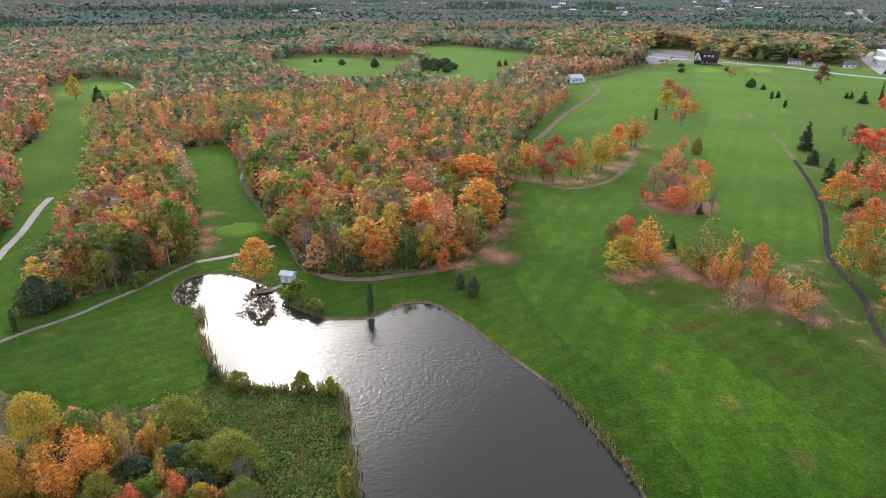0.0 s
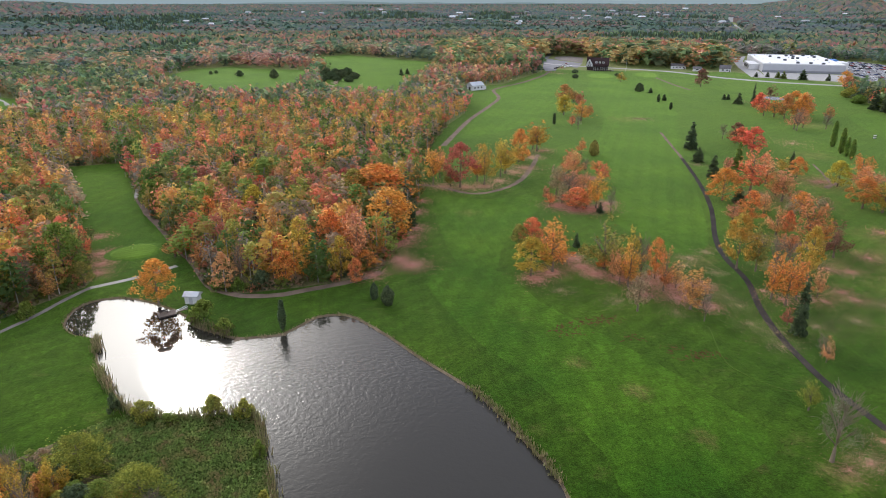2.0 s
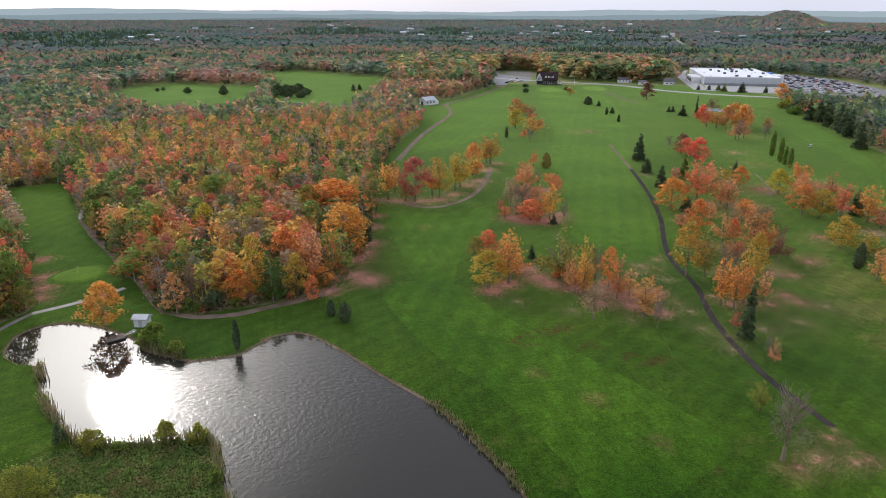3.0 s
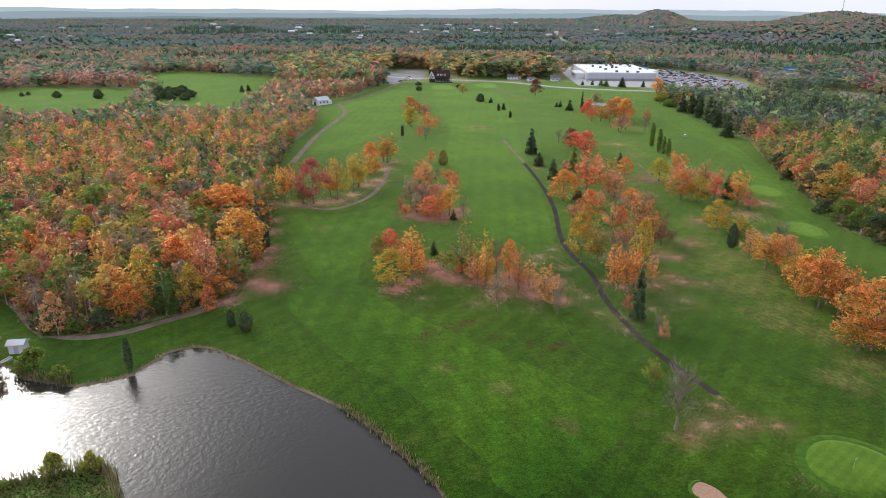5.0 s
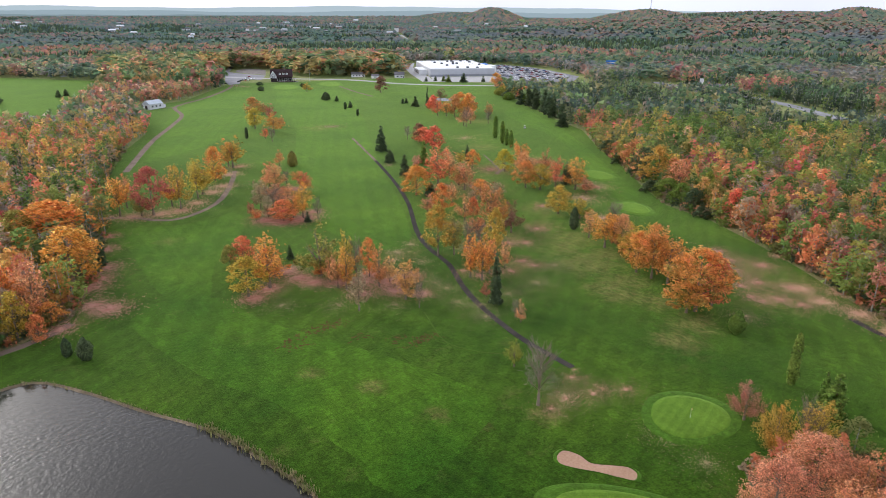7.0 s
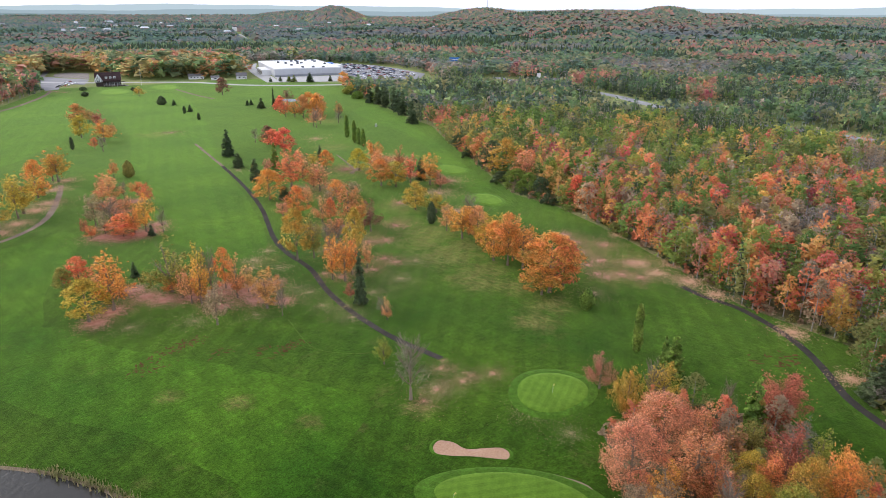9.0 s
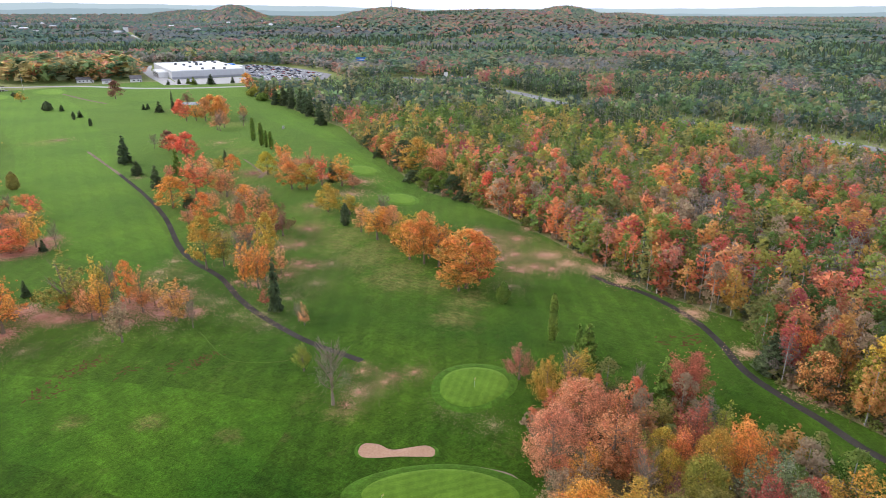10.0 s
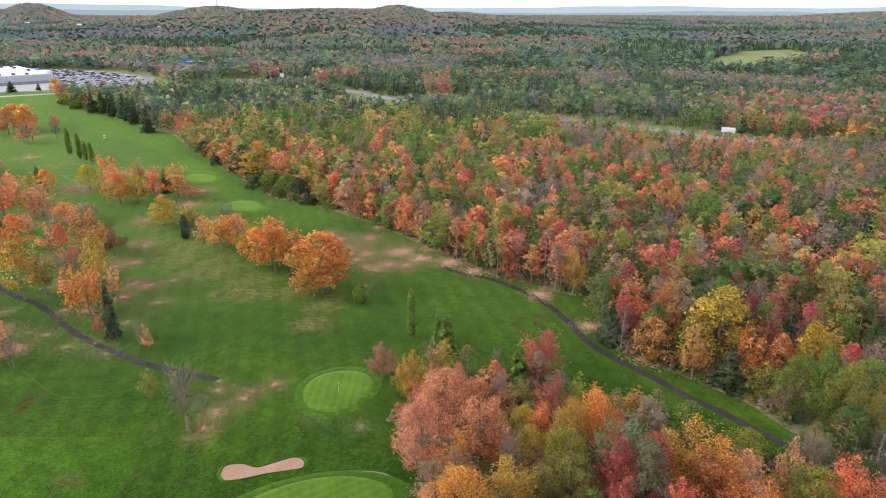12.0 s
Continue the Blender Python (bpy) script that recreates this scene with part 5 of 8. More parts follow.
tree("spruce", "green", 114.3, 24.1, 12.5, 3.5, "in the grove beside the near green", view_size=True)
tree("maple", "crimson", 121.3, 21.1, 11.5, 8.4, "in the grove beside the near green", view_size=True)
tree("maple", "pink", 97.4, 34.2, 12.5, 10.4, "in the grove beside the near green", view_size=True)
tree("maple", "salmon", 101.1, 28.8, 11.5, 6.0, "in the grove beside the near green", view_size=True)
tree("maple", "pink", 85.9, 34.6, 13.4, 9.1, "in the grove beside the near green", view_size=True)
tree("airy", "salmon", 91.5, 25.9, 12.5, 9.9, "in the grove beside the near green", view_size=True)
tree("airy", "rust", 90.6, 22.8, 11.5, 5.5, "in the grove beside the near green", view_size=True)
tree("maple", "olive", 106.7, 21.8, 8.6, 6.2, "in the grove beside the near green", view_size=True)
tree("airy", "olive", 93.0, 21.0, 9.6, 5.8, "in the grove beside the near green", view_size=True)
tree("airy", "crimson", 105.8, 15.8, 11.5, 6.0, "in the grove beside the near green", view_size=True)
tree("airy", "willow", 107.3, 11.6, 11.5, 5.1, "in the grove beside the near green", view_size=True)
tree("airy", "red", 96.4, 16.0, 10.6, 4.8, "in the grove beside the near green", view_size=True)
tree("maple", "gold", 96.1, 10.7, 12.5, 6.5, "in the grove beside the near green", view_size=True)
tree("maple", "orange", 99.8, 6.5, 14.4, 6.3, "in the grove beside the near green", view_size=True)
tree("maple", "willow", 89.0, 10.9, 11.5, 7.3, "in the grove beside the near green", view_size=True)
tree("maple", "silver", 91.9, 1.6, 15.4, 7.7, "in the grove beside the near green", view_size=True)
tree("maple", "silver", 88.2, -2.3, 13.4, 6.1, "in the grove beside the near green", view_size=True)
tree("maple", "crimson", 88.1, 2.0, 12.5, 5.6, "in the grove beside the near green", view_size=True)
tree("maple", "crimson", 91.1, -3.4, 12.5, 6.3, "in the grove beside the near green", view_size=True)
tree("maple", "crimson", 82.1, -0.4, 9.6, 7.6, "in the grove beside the near green", view_size=True)
tree("airy", "gold", 95.5, -8.8, 13.4, 10.1, "in the grove beside the near green", view_size=True)
tree("airy", "orange", 94.0, -13.8, 12.5, 7.5, "in the grove beside the near green", view_size=True)
tree("airy", "salmon", 92.5, -17.8, 11.5, 8.2, "in the grove beside the near green", view_size=True)
tree("airy", "rust", 92.5, -10.7, 10.6, 8.2, "in the grove beside the near green", view_size=True)
tree("maple", "willow", 106.2, -18.9, 6.7, 6.1, "in the grove beside the near green", view_size=True)
tree("airy", "salmon", 96.9, -23.8, 12.5, 4.8, "in the grove beside the near green", view_size=True)
tree("bare", "bark", 102.1, -27.9, 11.5, 6.0, "in the grove beside the near green", view_size=True)
tree("maple", "red", 94.3, -32.4, 12.5, 9.6, "in the grove beside the near green", view_size=True)
tree("maple", "willow", 93.0, -27.2, 10.6, 7.7, "in the grove beside the near green", view_size=True)
tree("airy", "green", 94.5, -24.4, 10.6, 5.7, "in the grove beside the near green", view_size=True)
tree("maple", "orange", 72.9, 23.6, 12.5, 7.4, "in the grove beside the near green", view_size=True)
tree("airy", "gold", 77.8, 17.4, 12.5, 7.6, "in the grove beside the near green", view_size=True)
tree("maple", "olive", 85.3, 9.0, 9.6, 8.0, "in the grove beside the near green", view_size=True)
tree("airy", "plum", 85.3, 14.1, 9.6, 3.7, "in the grove beside the near green", view_size=True)
tree("airy", "orange", 87.3, -18.4, 10.6, 8.0, "in the grove beside the near green", view_size=True)
tree("maple", "salmon", 68.5, 26.5, 11.5, 6.5, "in the grove beside the near green", view_size=True)
tree("bare", "bark", 85.4, 18.9, 11.5, 5.1, "in the grove beside the near green", view_size=True)
# trees of the wood beyond the cart path
tree("spruce", "dark", 143.4, 8.6, 9.4, 5.4, "beside the cart path", view_size=True)
tree("airy", "orange", 146.3, 3.0, 12.9, 3.9, "beside the cart path", view_size=True)
tree("maple", "rust", 137.1, -1.4, 10.7, 7.2, "beside the cart path", view_size=True)
tree("bare", "bark", 149.0, -4.5, 12.5, 4.0, "beside the cart path", view_size=True)
tree("maple", "willow", 137.7, -9.1, 11.9, 7.0, "beside the cart path", view_size=True)
tree("airy", "olive", 136.4, -10.6, 8.8, 4.9, "beside the cart path", view_size=True)
tree("maple", "gold", 142.0, -15.1, 18.2, 13.4, "beside the cart path", view_size=True)
tree("airy", "orange", 135.9, -21.0, 12.7, 6.0, "beside the cart path", view_size=True)
tree("spruce", "dark", 131.2, -17.0, 8.3, 5.3, "beside the cart path", view_size=True)
tree("airy", "crimson", 131.3, -20.0, 4.6, 2.4, "beside the cart path", view_size=True)
tree("airy", "willow", 128.5, -23.3, 9.2, 5.5, "beside the cart path", view_size=True)
tree("maple", "green", 125.6, -29.2, 13.0, 7.3, "beside the cart path", view_size=True)
tree("maple", "green", 123.8, -33.2, 15.8, 6.6, "beside the cart path", view_size=True)
tree("maple", "olive", 119.8, -36.0, 15.6, 6.5, "beside the cart path", view_size=True)
tree("maple", "yellow", 135.7, -32.3, 15.5, 6.0, "beside the cart path", view_size=True)
tree("airy", "crimson", 156.9, -26.5, 12.5, 5.9, "beside the cart path", view_size=True)
tree("maple", "orange", 162.9, -41.5, 10.1, 7.3, "beside the cart path", view_size=True)
tree("maple", "green", 148.1, -39.5, 12.8, 7.8, "beside the cart path", view_size=True)
tree("airy", "orange", 141.1, -40.7, 8.9, 5.2, "beside the cart path", view_size=True)
tree("airy", "salmon", 116.9, -36.5, 6.4, 4.6, "beside the cart path", view_size=True)
tree("bare", "bark", 131.5, -41.7, 15.3, 5.7, "beside the cart path", view_size=True)
tree("maple", "olive", 116.8, -40.0, 11.4, 6.4, "beside the cart path", view_size=True)
tree("maple", "rust", 136.1, -26.8, 11.7, 5.7, "beside the cart path", view_size=True)
tree("airy", "brown", 140.5, -45.6, 12.8, 6.6, "beside the cart path", view_size=True)
tree("airy", "brown", 124.2, -27.0, 8.2, 4.2, "beside the cart path", view_size=True)
# trees below the pond meadow
tree("maple", "yellow", -70.6, 91.5, 12.0, 8.0)
tree("maple", "orange", -57.8, 81.2, 13.0, 10.1)
tree("airy", "gold", -53.6, 86.6, 12.0, 4.8)
tree("maple", "willow", -48.0, 96.8, 7.0, 9.3)
tree("maple", "willow", -35.0, 86.0, 8.0, 9.0)
tree("maple", "yellow", -49.5, 90.5, 8.0, 4.4)
tree("maple", "green", -40.9, 86.5, 6.0, 5.4)
tree("maple", "green", -45.9, 78.5, 6.0, 5.4)
tree("airy", "orange", -44.3, 81.1, 8.0, 1.9)
tree("airy", "red", -40.9, 77.8, 8.0, 3.2)
tree("maple", "gold", -37.0, 77.1, 6.0, 3.8)
tree("bare", "bark", -50.5, 83.8, 10.0, 3.4)
tree("bare", "bark", -56.8, 93.5, 9.0, 3.5)
tree("maple", "gold", -66.2, 80.0, 12.0, 7.7)
tree("maple", "willow", -52.1, 77.0, 8.0, 5.9)
tree("round", "dark", -45.3, 86.4, 5.0, 7.5)
tree("round", "dark", -50.6, 83.7, 5.0, 7.3)
tree("round", "dark", -39.1, 81.0, 5.0, 7.1)
tree("maple", "green", -64.7, 93.8, 7.0, 5.9)
# bushes on the pond's edge
tree("shrub", "willow", -41.8, 111.3, 3.9, 5.3)
tree("shrub", "willow", -28.5, 109.9, 4.9, 4.6)
tree("shrub", "willow", -22.7, 109.1, 4.0, 3.9)
tree("shrub", "green", -36.5, 109.3, 2.1, 3.0)
tree("shrub", "green", -18.4, 96.6, 3.7, 2.5)
tree("shrub", "willow", -15.7, 81.7, 5.0, 3.1)
tree("shrub", "dark", -48.0, 114.4, 4.4, 2.6)
tree("shrub", "green", -38.5, 152.1, 5.7, 6.8)
tree("shrub", "green", -32.2, 145.7, 3.5, 4.9)
# trees along the far lane
tree("airy", "orange", -229.2, 361.2, 15.8, 14.7)
tree("maple", "gold", -275.0, 488.4, 17.7, 9.7)
tree("spruce", "dark", -254.0, 480.4, 11.4, 7.9)
tree("airy", "orange", -327.4, 532.7, 16.9, 16.6)
tree("round", "dark", -112.4, 741.1, 6.5, 8.5)
tree("round", "dark", -146.8, 765.1, 4.2, 4.4)
tree("round", "dark", -142.8, 776.5, 3.7, 4.4)
tree("spruce", "dark", 61.5, 726.3, 7.3, 5.0)
tree("spruce", "dark", 69.4, 737.0, 6.2, 5.1)
tree("round", "dark", -73.7, 717.2, 9.3, 9.5)


# small spruces and shrubs before the store
tree("maple", "rust", 298.7, 407.1, 17.0, 10.0)
tree("maple", "orange", 304.7, 399.0, 18.0, 9.5)
tree("maple", "salmon", 314.5, 408.7, 17.0, 10.0)
tree("airy", "red", 291.0, 419.0, 14.0, 8.0)
tree("maple", "red", 306.0, 447.0, 12.5, 8.5)
tree("bare", "bark", 276.9, 363.4, 14.0, 7.0)
tree("airy", "rust", 322.2, 393.7, 10.9, 6.5)
tree("airy", "plum", 345.2, 492.1, 12.0, 9.0)
tree("maple", "rust", 458.0, 545.0, 12.0, 10.0)
tree("airy", "gold", 432.0, 505.0, 10.0, 9.0)
tree("maple", "red", 408.0, 452.0, 12.0, 9.0)
tree("round", "dark", 412.0, 478.0, 6.0, 9.0)
tree("maple", "olive", 425.0, 480.0, 9.0, 9.0)
tree("spruce", "green", 400.0, 440.0, 15.0, 7.0)
tree("spruce", "dark", 378.0, 400.0, 17.0, 7.5)
tree("spruce", "dark", 364.0, 371.0, 17.0, 7.5)
tree("spruce", "green", 395.0, 428.0, 14.0, 7.0)
tree("spruce", "dark", 437.3, 653.6, 5.0, 4.2)
tree("spruce", "dark", 448.1, 649.8, 5.6, 4.2)
tree("spruce", "green", 454.4, 641.6, 6.2, 5.5)
tree("spruce", "green", 454.1, 631.8, 8.0, 6.4)
tree("spruce", "dark", 465.5, 617.2, 10.5, 8.2)
tree("spruce", "dark", 488.1, 608.5, 6.9, 4.6)
tree("maple", "orange", 469.7, 563.2, 14.9, 12.0)
tree("airy", "salmon", 445.8, 523.7, 12.4, 10.6)
tree("round", "willow", 419.2, 495.4, 8.0, 12.2)
tree("round", "green", 401.4, 462.2, 7.1, 11.4)
tree("spruce", "dark", 387.2, 430.0, 16.3, 6.9)
tree("spruce", "dark", 386.6, 418.8, 17.1, 6.7)
tree("spruce", "dark", 331.9, 324.2, 15.9, 7.5)
tree("spruce", "dark", 371.6, 382.9, 17.9, 7.6)
tree("spruce", "dark", 389.6, 414.9, 17.1, 6.7)
tree("spruce", "dark", 356.3, 358.1, 18.3, 7.0)
tree("maple", "red", 422.4, 462.4, 11.4, 10.7)
# the tall maples at the corner of the wood
tree("maple", "orange", 11.7, 203.9, 18.1, 16.3, "at the corner of the wood", view_size=True)
tree("maple", "orange", 9.7, 241.1, 16.9, 23.1, "at the corner of the wood", view_size=True)
tree("maple", "olive", 1.3, 242.6, 15.2, 10.3, "at the corner of the wood", view_size=True)
tree("maple", "crimson", -1.9, 258.5, 12.0, 6.6, "at the corner of the wood", view_size=True)
tree("spruce", "dark", 21.1, 217.9, 8.7, 3.3, "at the corner of the wood", view_size=True)
tree("maple", "gold", -15.8, 180.5, 17.1, 7.0, "at the corner of the wood", view_size=True)
tree("maple", "orange", -6.9, 187.4, 16.7, 10.2, "at the corner of the wood", view_size=True)
tree("airy", "salmon", 0.7, 180.9, 17.0, 7.4, "at the corner of the wood", view_size=True)
tree("maple", "red", -21.4, 180.9, 12.0, 4.5, "at the corner of the wood", view_size=True)
tree("maple", "orange", -19.4, 171.1, 10.3, 5.8, "at the corner of the wood", view_size=True)
tree("maple", "red", 0.2, 169.4, 7.6, 4.2, "at the corner of the wood", view_size=True)
tree("maple", "orange", 3.7, 178.3, 6.7, 5.7, "at the corner of the wood", view_size=True)
tree("maple", "gold", -4.0, 174.0, 13.1, 6.5, "at the corner of the wood", view_size=True)
tree("airy", "orange", -13.7, 174.0, 9.6, 4.6, "at the corner of the wood", view_size=True)
tree("airy", "orange", -29.1, 180.5, 9.0, 5.4, "at the corner of the wood", view_size=True)
tree("airy", "salmon", -25.9, 178.3, 9.1, 4.4, "at the corner of the wood", view_size=True)
tree("airy", "rust", -45.1, 187.4, 8.3, 6.0, "at the corner of the wood", view_size=True)
tree("airy", "gold", -36.3, 185.5, 10.8, 5.6, "at the corner of the wood", view_size=True)
tree("airy", "rust", -44.4, 208.4, 10.6, 6.5, "at the corner of the wood", view_size=True)
tree("maple", "orange", -49.5, 223.7, 12.6, 7.1, "at the corner of the wood", view_size=True)
tree("maple", "yellow", -33.8, 225.6, 15.2, 8.6, "at the corner of the wood", view_size=True)
tree("airy", "salmon", -41.7, 220.5, 11.0, 6.8, "at the corner of the wood", view_size=True)
tree("maple", "yellow", -39.3, 274.5, 13.6, 7.5, "at the corner of the wood", view_size=True)
tree("maple", "red", -35.6, 256.8, 10.5, 7.0, "at the corner of the wood", view_size=True)
tree("shrub", "dark", -25.9, 169.0, 6.0, 6.9, "at the corner of the wood", view_size=True)
tree("shrub", "green", -32.5, 169.8, 3.9, 4.5, "at the corner of the wood", view_size=True)
tree("shrub", "dark", -36.0, 171.5, 3.6, 4.0, "at the corner of the wood", view_size=True)
tree("maple", "gold", -40.7, 241.1, 9.1, 7.1, "at the corner of the wood", view_size=True)
tree("maple", "olive", -72.9, 254.3, 11.9, 8.1, "at the corner of the wood", view_size=True)
tree("maple", "green", -75.3, 250.3, 12.2, 7.5, "at the corner of the wood", view_size=True)
tree("maple", "green", -60.7, 246.4, 10.4, 7.8, "at the corner of the wood", view_size=True)
tree("airy", "rust", -55.3, 212.5, 10.3, 5.6, "at the corner of the wood", view_size=True)
tree("airy", "rust", -55.8, 198.5, 7.9, 5.7, "at the corner of the wood", view_size=True)
tree("maple", "orange", -53.6, 201.1, 6.0, 5.4, "at the corner of the wood", view_size=True)
tree("bare", "bark", -25.7, 188.4, 11.3, 4.8, "at the corner of the wood", view_size=True)
tree("bare", "bark", -32.5, 174.8, 12.4, 3.6, "at the corner of the wood", view_size=True)
tree("bare", "bark", -40.3, 179.1, 10.0, 3.7, "at the corner of the wood", view_size=True)
tree("airy", "brown", -25.2, 209.5, 10.2, 5.8, "at the corner of the wood", view_size=True)
tree("airy", "brown", -33.2, 203.9, 10.0, 5.7, "at the corner of the wood", view_size=True)

# the block of wood beside the small green
tree("maple", "green", -82.0, 182.7, 17.6, 10.8, "at the edge of the small wood", view_size=True)
tree("maple", "olive", -95.2, 208.4, 15.5, 11.4, "at the edge of the small wood", view_size=True)
tree("maple", "willow", -91.3, 169.8, 12.2, 6.4, "at the edge of the small wood", view_size=True)
tree("maple", "willow", -92.0, 158.4, 11.1, 6.8, "at the edge of the small wood", view_size=True)
tree("airy", "orange", -105.9, 208.4, 16.5, 7.8, "at the edge of the small wood", view_size=True)
tree("round", "dark", -101.8, 145.1, 9.7, 9.2, "at the edge of the small wood", view_size=True)
tree("round", "dark", -98.5, 148.9, 6.7, 6.2, "at the edge of the small wood", view_size=True)
tree("airy", "crimson", -109.5, 162.1, 8.8, 4.1, "at the edge of the small wood", view_size=True)
tree("bare", "bark", -88.7, 158.4, 13.2, 3.4, "at the edge of the small wood", view_size=True)
tree("airy", "red", -81.9, 197.4, 14.9, 4.1, "at the edge of the small wood", view_size=True)
tree("airy", "rust", -82.0, 182.7, 8.7, 6.2, "at the edge of the small wood", view_size=True)
tree("maple", "orange", -120.4, 274.5, 8.6, 9.1, "at the edge of the small wood", view_size=True)
tree("maple", "crimson", -119.4, 280.2, 6.7, 6.6, "at the edge of the small wood", view_size=True)
tree("airy", "salmon", -102.8, 212.5, 9.3, 6.4, "at the edge of the small wood", view_size=True)
tree("airy", "rust", -133.7, 250.3, 10.6, 8.0, "at the edge of the small wood", view_size=True)
tree("maple", "orange", -137.6, 258.5, 10.8, 8.4, "at the edge of the small wood", view_size=True)
tree("airy", "orange", -137.4, 235.2, 7.9, 9.4, "at the edge of the small wood", view_size=True)
tree("bare", "bark", -106.1, 174.8, 12.4, 5.8, "at the edge of the small wood", view_size=True)
tree("bare", "bark", -86.7, 170.6, 13.9, 4.8, "at the edge of the small wood", view_size=True)
tree("bare", "bark", -113.5, 179.1, 10.9, 5.3, "at the edge of the small wood", view_size=True)
tree("airy", "brown", -85.2, 174.8, 8.9, 5.4, "at the edge of the small wood", view_size=True)
tree("airy", "rust", -81.8, 170.6, 9.7, 4.6, "at the edge of the small wood", view_size=True)
tree("shrub", "willow", -97.6, 155.6, 5.0, 4.8, "at the edge of the small wood", view_size=True)
tree("shrub", "green", -83.3, 161.0, 4.2, 4.7, "at the edge of the small wood", view_size=True)
tree("airy", "gold", -99.9, 162.8, 10.2, 4.0, "at the edge of the small wood", view_size=True)
tree("airy", "brown", -111.8, 198.5, 11.7, 6.5, "at the edge of the small wood", view_size=True)
tree("maple", "olive", -75.9, 179.1, 7.3, 5.1, "at the edge of the small wood", view_size=True)
# the margin of the eastern wood
tree("maple", "rust", 264.7, 207.4, 16.2, 10.1, "at the margin of the eastern wood", view_size=True)
tree("maple", "dark", 253.1, 192.1, 15.4, 9.6, "at the margin of the eastern wood", view_size=True)
tree("maple", "gold", 246.6, 178.3, 19.4, 14.8, "at the margin of the eastern wood", view_size=True)
tree("maple", "green", 250.0, 178.4, 14.6, 11.3, "at the margin of the eastern wood", view_size=True)
tree("maple", "salmon", 240.5, 163.4, 16.1, 8.8, "at the margin of the eastern wood", view_size=True)
tree("maple", "green", 233.7, 163.7, 9.0, 11.1, "at the margin of the eastern wood", view_size=True)
tree("maple", "willow", 244.1, 158.6, 11.3, 5.4, "at the margin of the eastern wood", view_size=True)
tree("maple", "willow", 240.3, 148.3, 13.8, 6.2, "at the margin of the eastern wood", view_size=True)
tree("maple", "olive", 235.1, 141.8, 12.3, 7.9, "at the margin of the eastern wood", view_size=True)
tree("maple", "crimson", 259.2, 159.5, 10.4, 7.7, "at the margin of the eastern wood", view_size=True)
tree("maple", "red", 295.7, 188.6, 9.4, 9.9, "at the margin of the eastern wood", view_size=True)
tree("maple", "olive", 288.6, 193.6, 14.6, 8.7, "at the margin of the eastern wood", view_size=True)
tree("maple", "red", 226.2, 126.8, 13.4, 7.5, "at the margin of the eastern wood", view_size=True)
tree("maple", "salmon", 218.5, 119.8, 10.8, 7.2, "at the margin of the eastern wood", view_size=True)
tree("maple", "dark", 228.2, 146.7, 8.8, 7.8, "at the margin of the eastern wood", view_size=True)
tree("maple", "green", 229.3, 152.9, 9.7, 7.9, "at the margin of the eastern wood", view_size=True)
tree("shrub", "dark", 237.4, 174.9, 5.7, 8.3, "at the margin of the eastern wood", view_size=True)
tree("shrub", "dark", 222.1, 138.7, 4.6, 6.5, "at the margin of the eastern wood", view_size=True)
tree("shrub", "dark", 257.3, 200.6, 5.1, 7.0, "at the margin of the eastern wood", view_size=True)
tree("shrub", "dark", 270.5, 222.7, 6.1, 6.3, "at the margin of the eastern wood", view_size=True)
tree("maple", "rust", 276.0, 227.4, 10.8, 7.7, "at the margin of the eastern wood", view_size=True)
tree("maple", "dark", 283.8, 240.2, 9.6, 7.4, "at the margin of the eastern wood", view_size=True)

# thicket under the trees below the pond meadow
THICKET = [(-78, 66), (-78, 97), (-60, 97), (-46, 93), (-36, 90), (-31, 82), (-33, 70), (-40, 62)]
thicket_rng = random.Random(19)
for i in range(150):
    bx, by = thicket_rng.uniform(-78, -31), thicket_rng.uniform(62, 97)
    if inside(THICKET, np.array([bx]), np.array([by]))[0]:
        high = thicket_rng.uniform(2.6, 5.0)
        tree("shrub", thicket_rng.choice(["dark", "green", "dark", "olive", "green", "willow", "rust"]), bx, by, high, high * thicket_rng.uniform(0.9, 1.3), "", "thicket below the pond meadow")


# ---- the woods ----
PALETTE = {
    "west": [("orange", 15), ("olive", 16), ("rust", 11), ("bark", 16), ("green", 15), ("gold", 12), ("brown", 7), ("red", 6), ("willow", 10), ("gold", 4), ("yellow", 3)],
    "east": [("orange", 25), ("salmon", 4), ("green", 16), ("olive", 14), ("red", 7), ("bark", 14), ("rust", 9), ("willow", 11), ("green", 8), ("gold", 6), ("crimson", 2), ("brown", 9), ("yellow", 1)],
    "eastbare": [("bark", 32), ("brown", 20), ("olive", 15), ("rust", 12), ("orange", 8), ("green", 14)],
    "eastgreen": [("green", 34), ("willow", 16), ("olive", 18), ("gold", 5), ("orange", 3), ("salmon", 3), ("red", 2), ("yellow", 3), ("bark", 6), ("dark", 3)],
    "north": [("rust", 17), ("orange", 18), ("olive", 17), ("gold", 9), ("green", 20), ("brown", 8), ("bark", 6), ("salmon", 5)],
    "greenwood": [("green", 34), ("olive", 20), ("willow", 6), ("dark", 24), ("brown", 8), ("bark", 8)],
    "greywood": [("bark", 50), ("brown", 25), ("olive", 15), ("rust", 10)],
    "redwood": [("rust", 26), ("red", 10), ("olive", 22), ("orange", 16), ("bark", 8), ("green", 18)],
    "pine": [("green", 50), ("dark", 30), ("olive", 20)],
    "clubwood": [("olive", 30), ("gold", 20), ("green", 22), ("orange", 12), ("rust", 10), ("willow", 6)],
    "hillwood": [("rust", 24), ("brown", 20), ("olive", 22), ("orange", 12), ("green", 14), ("gold", 6)],
}
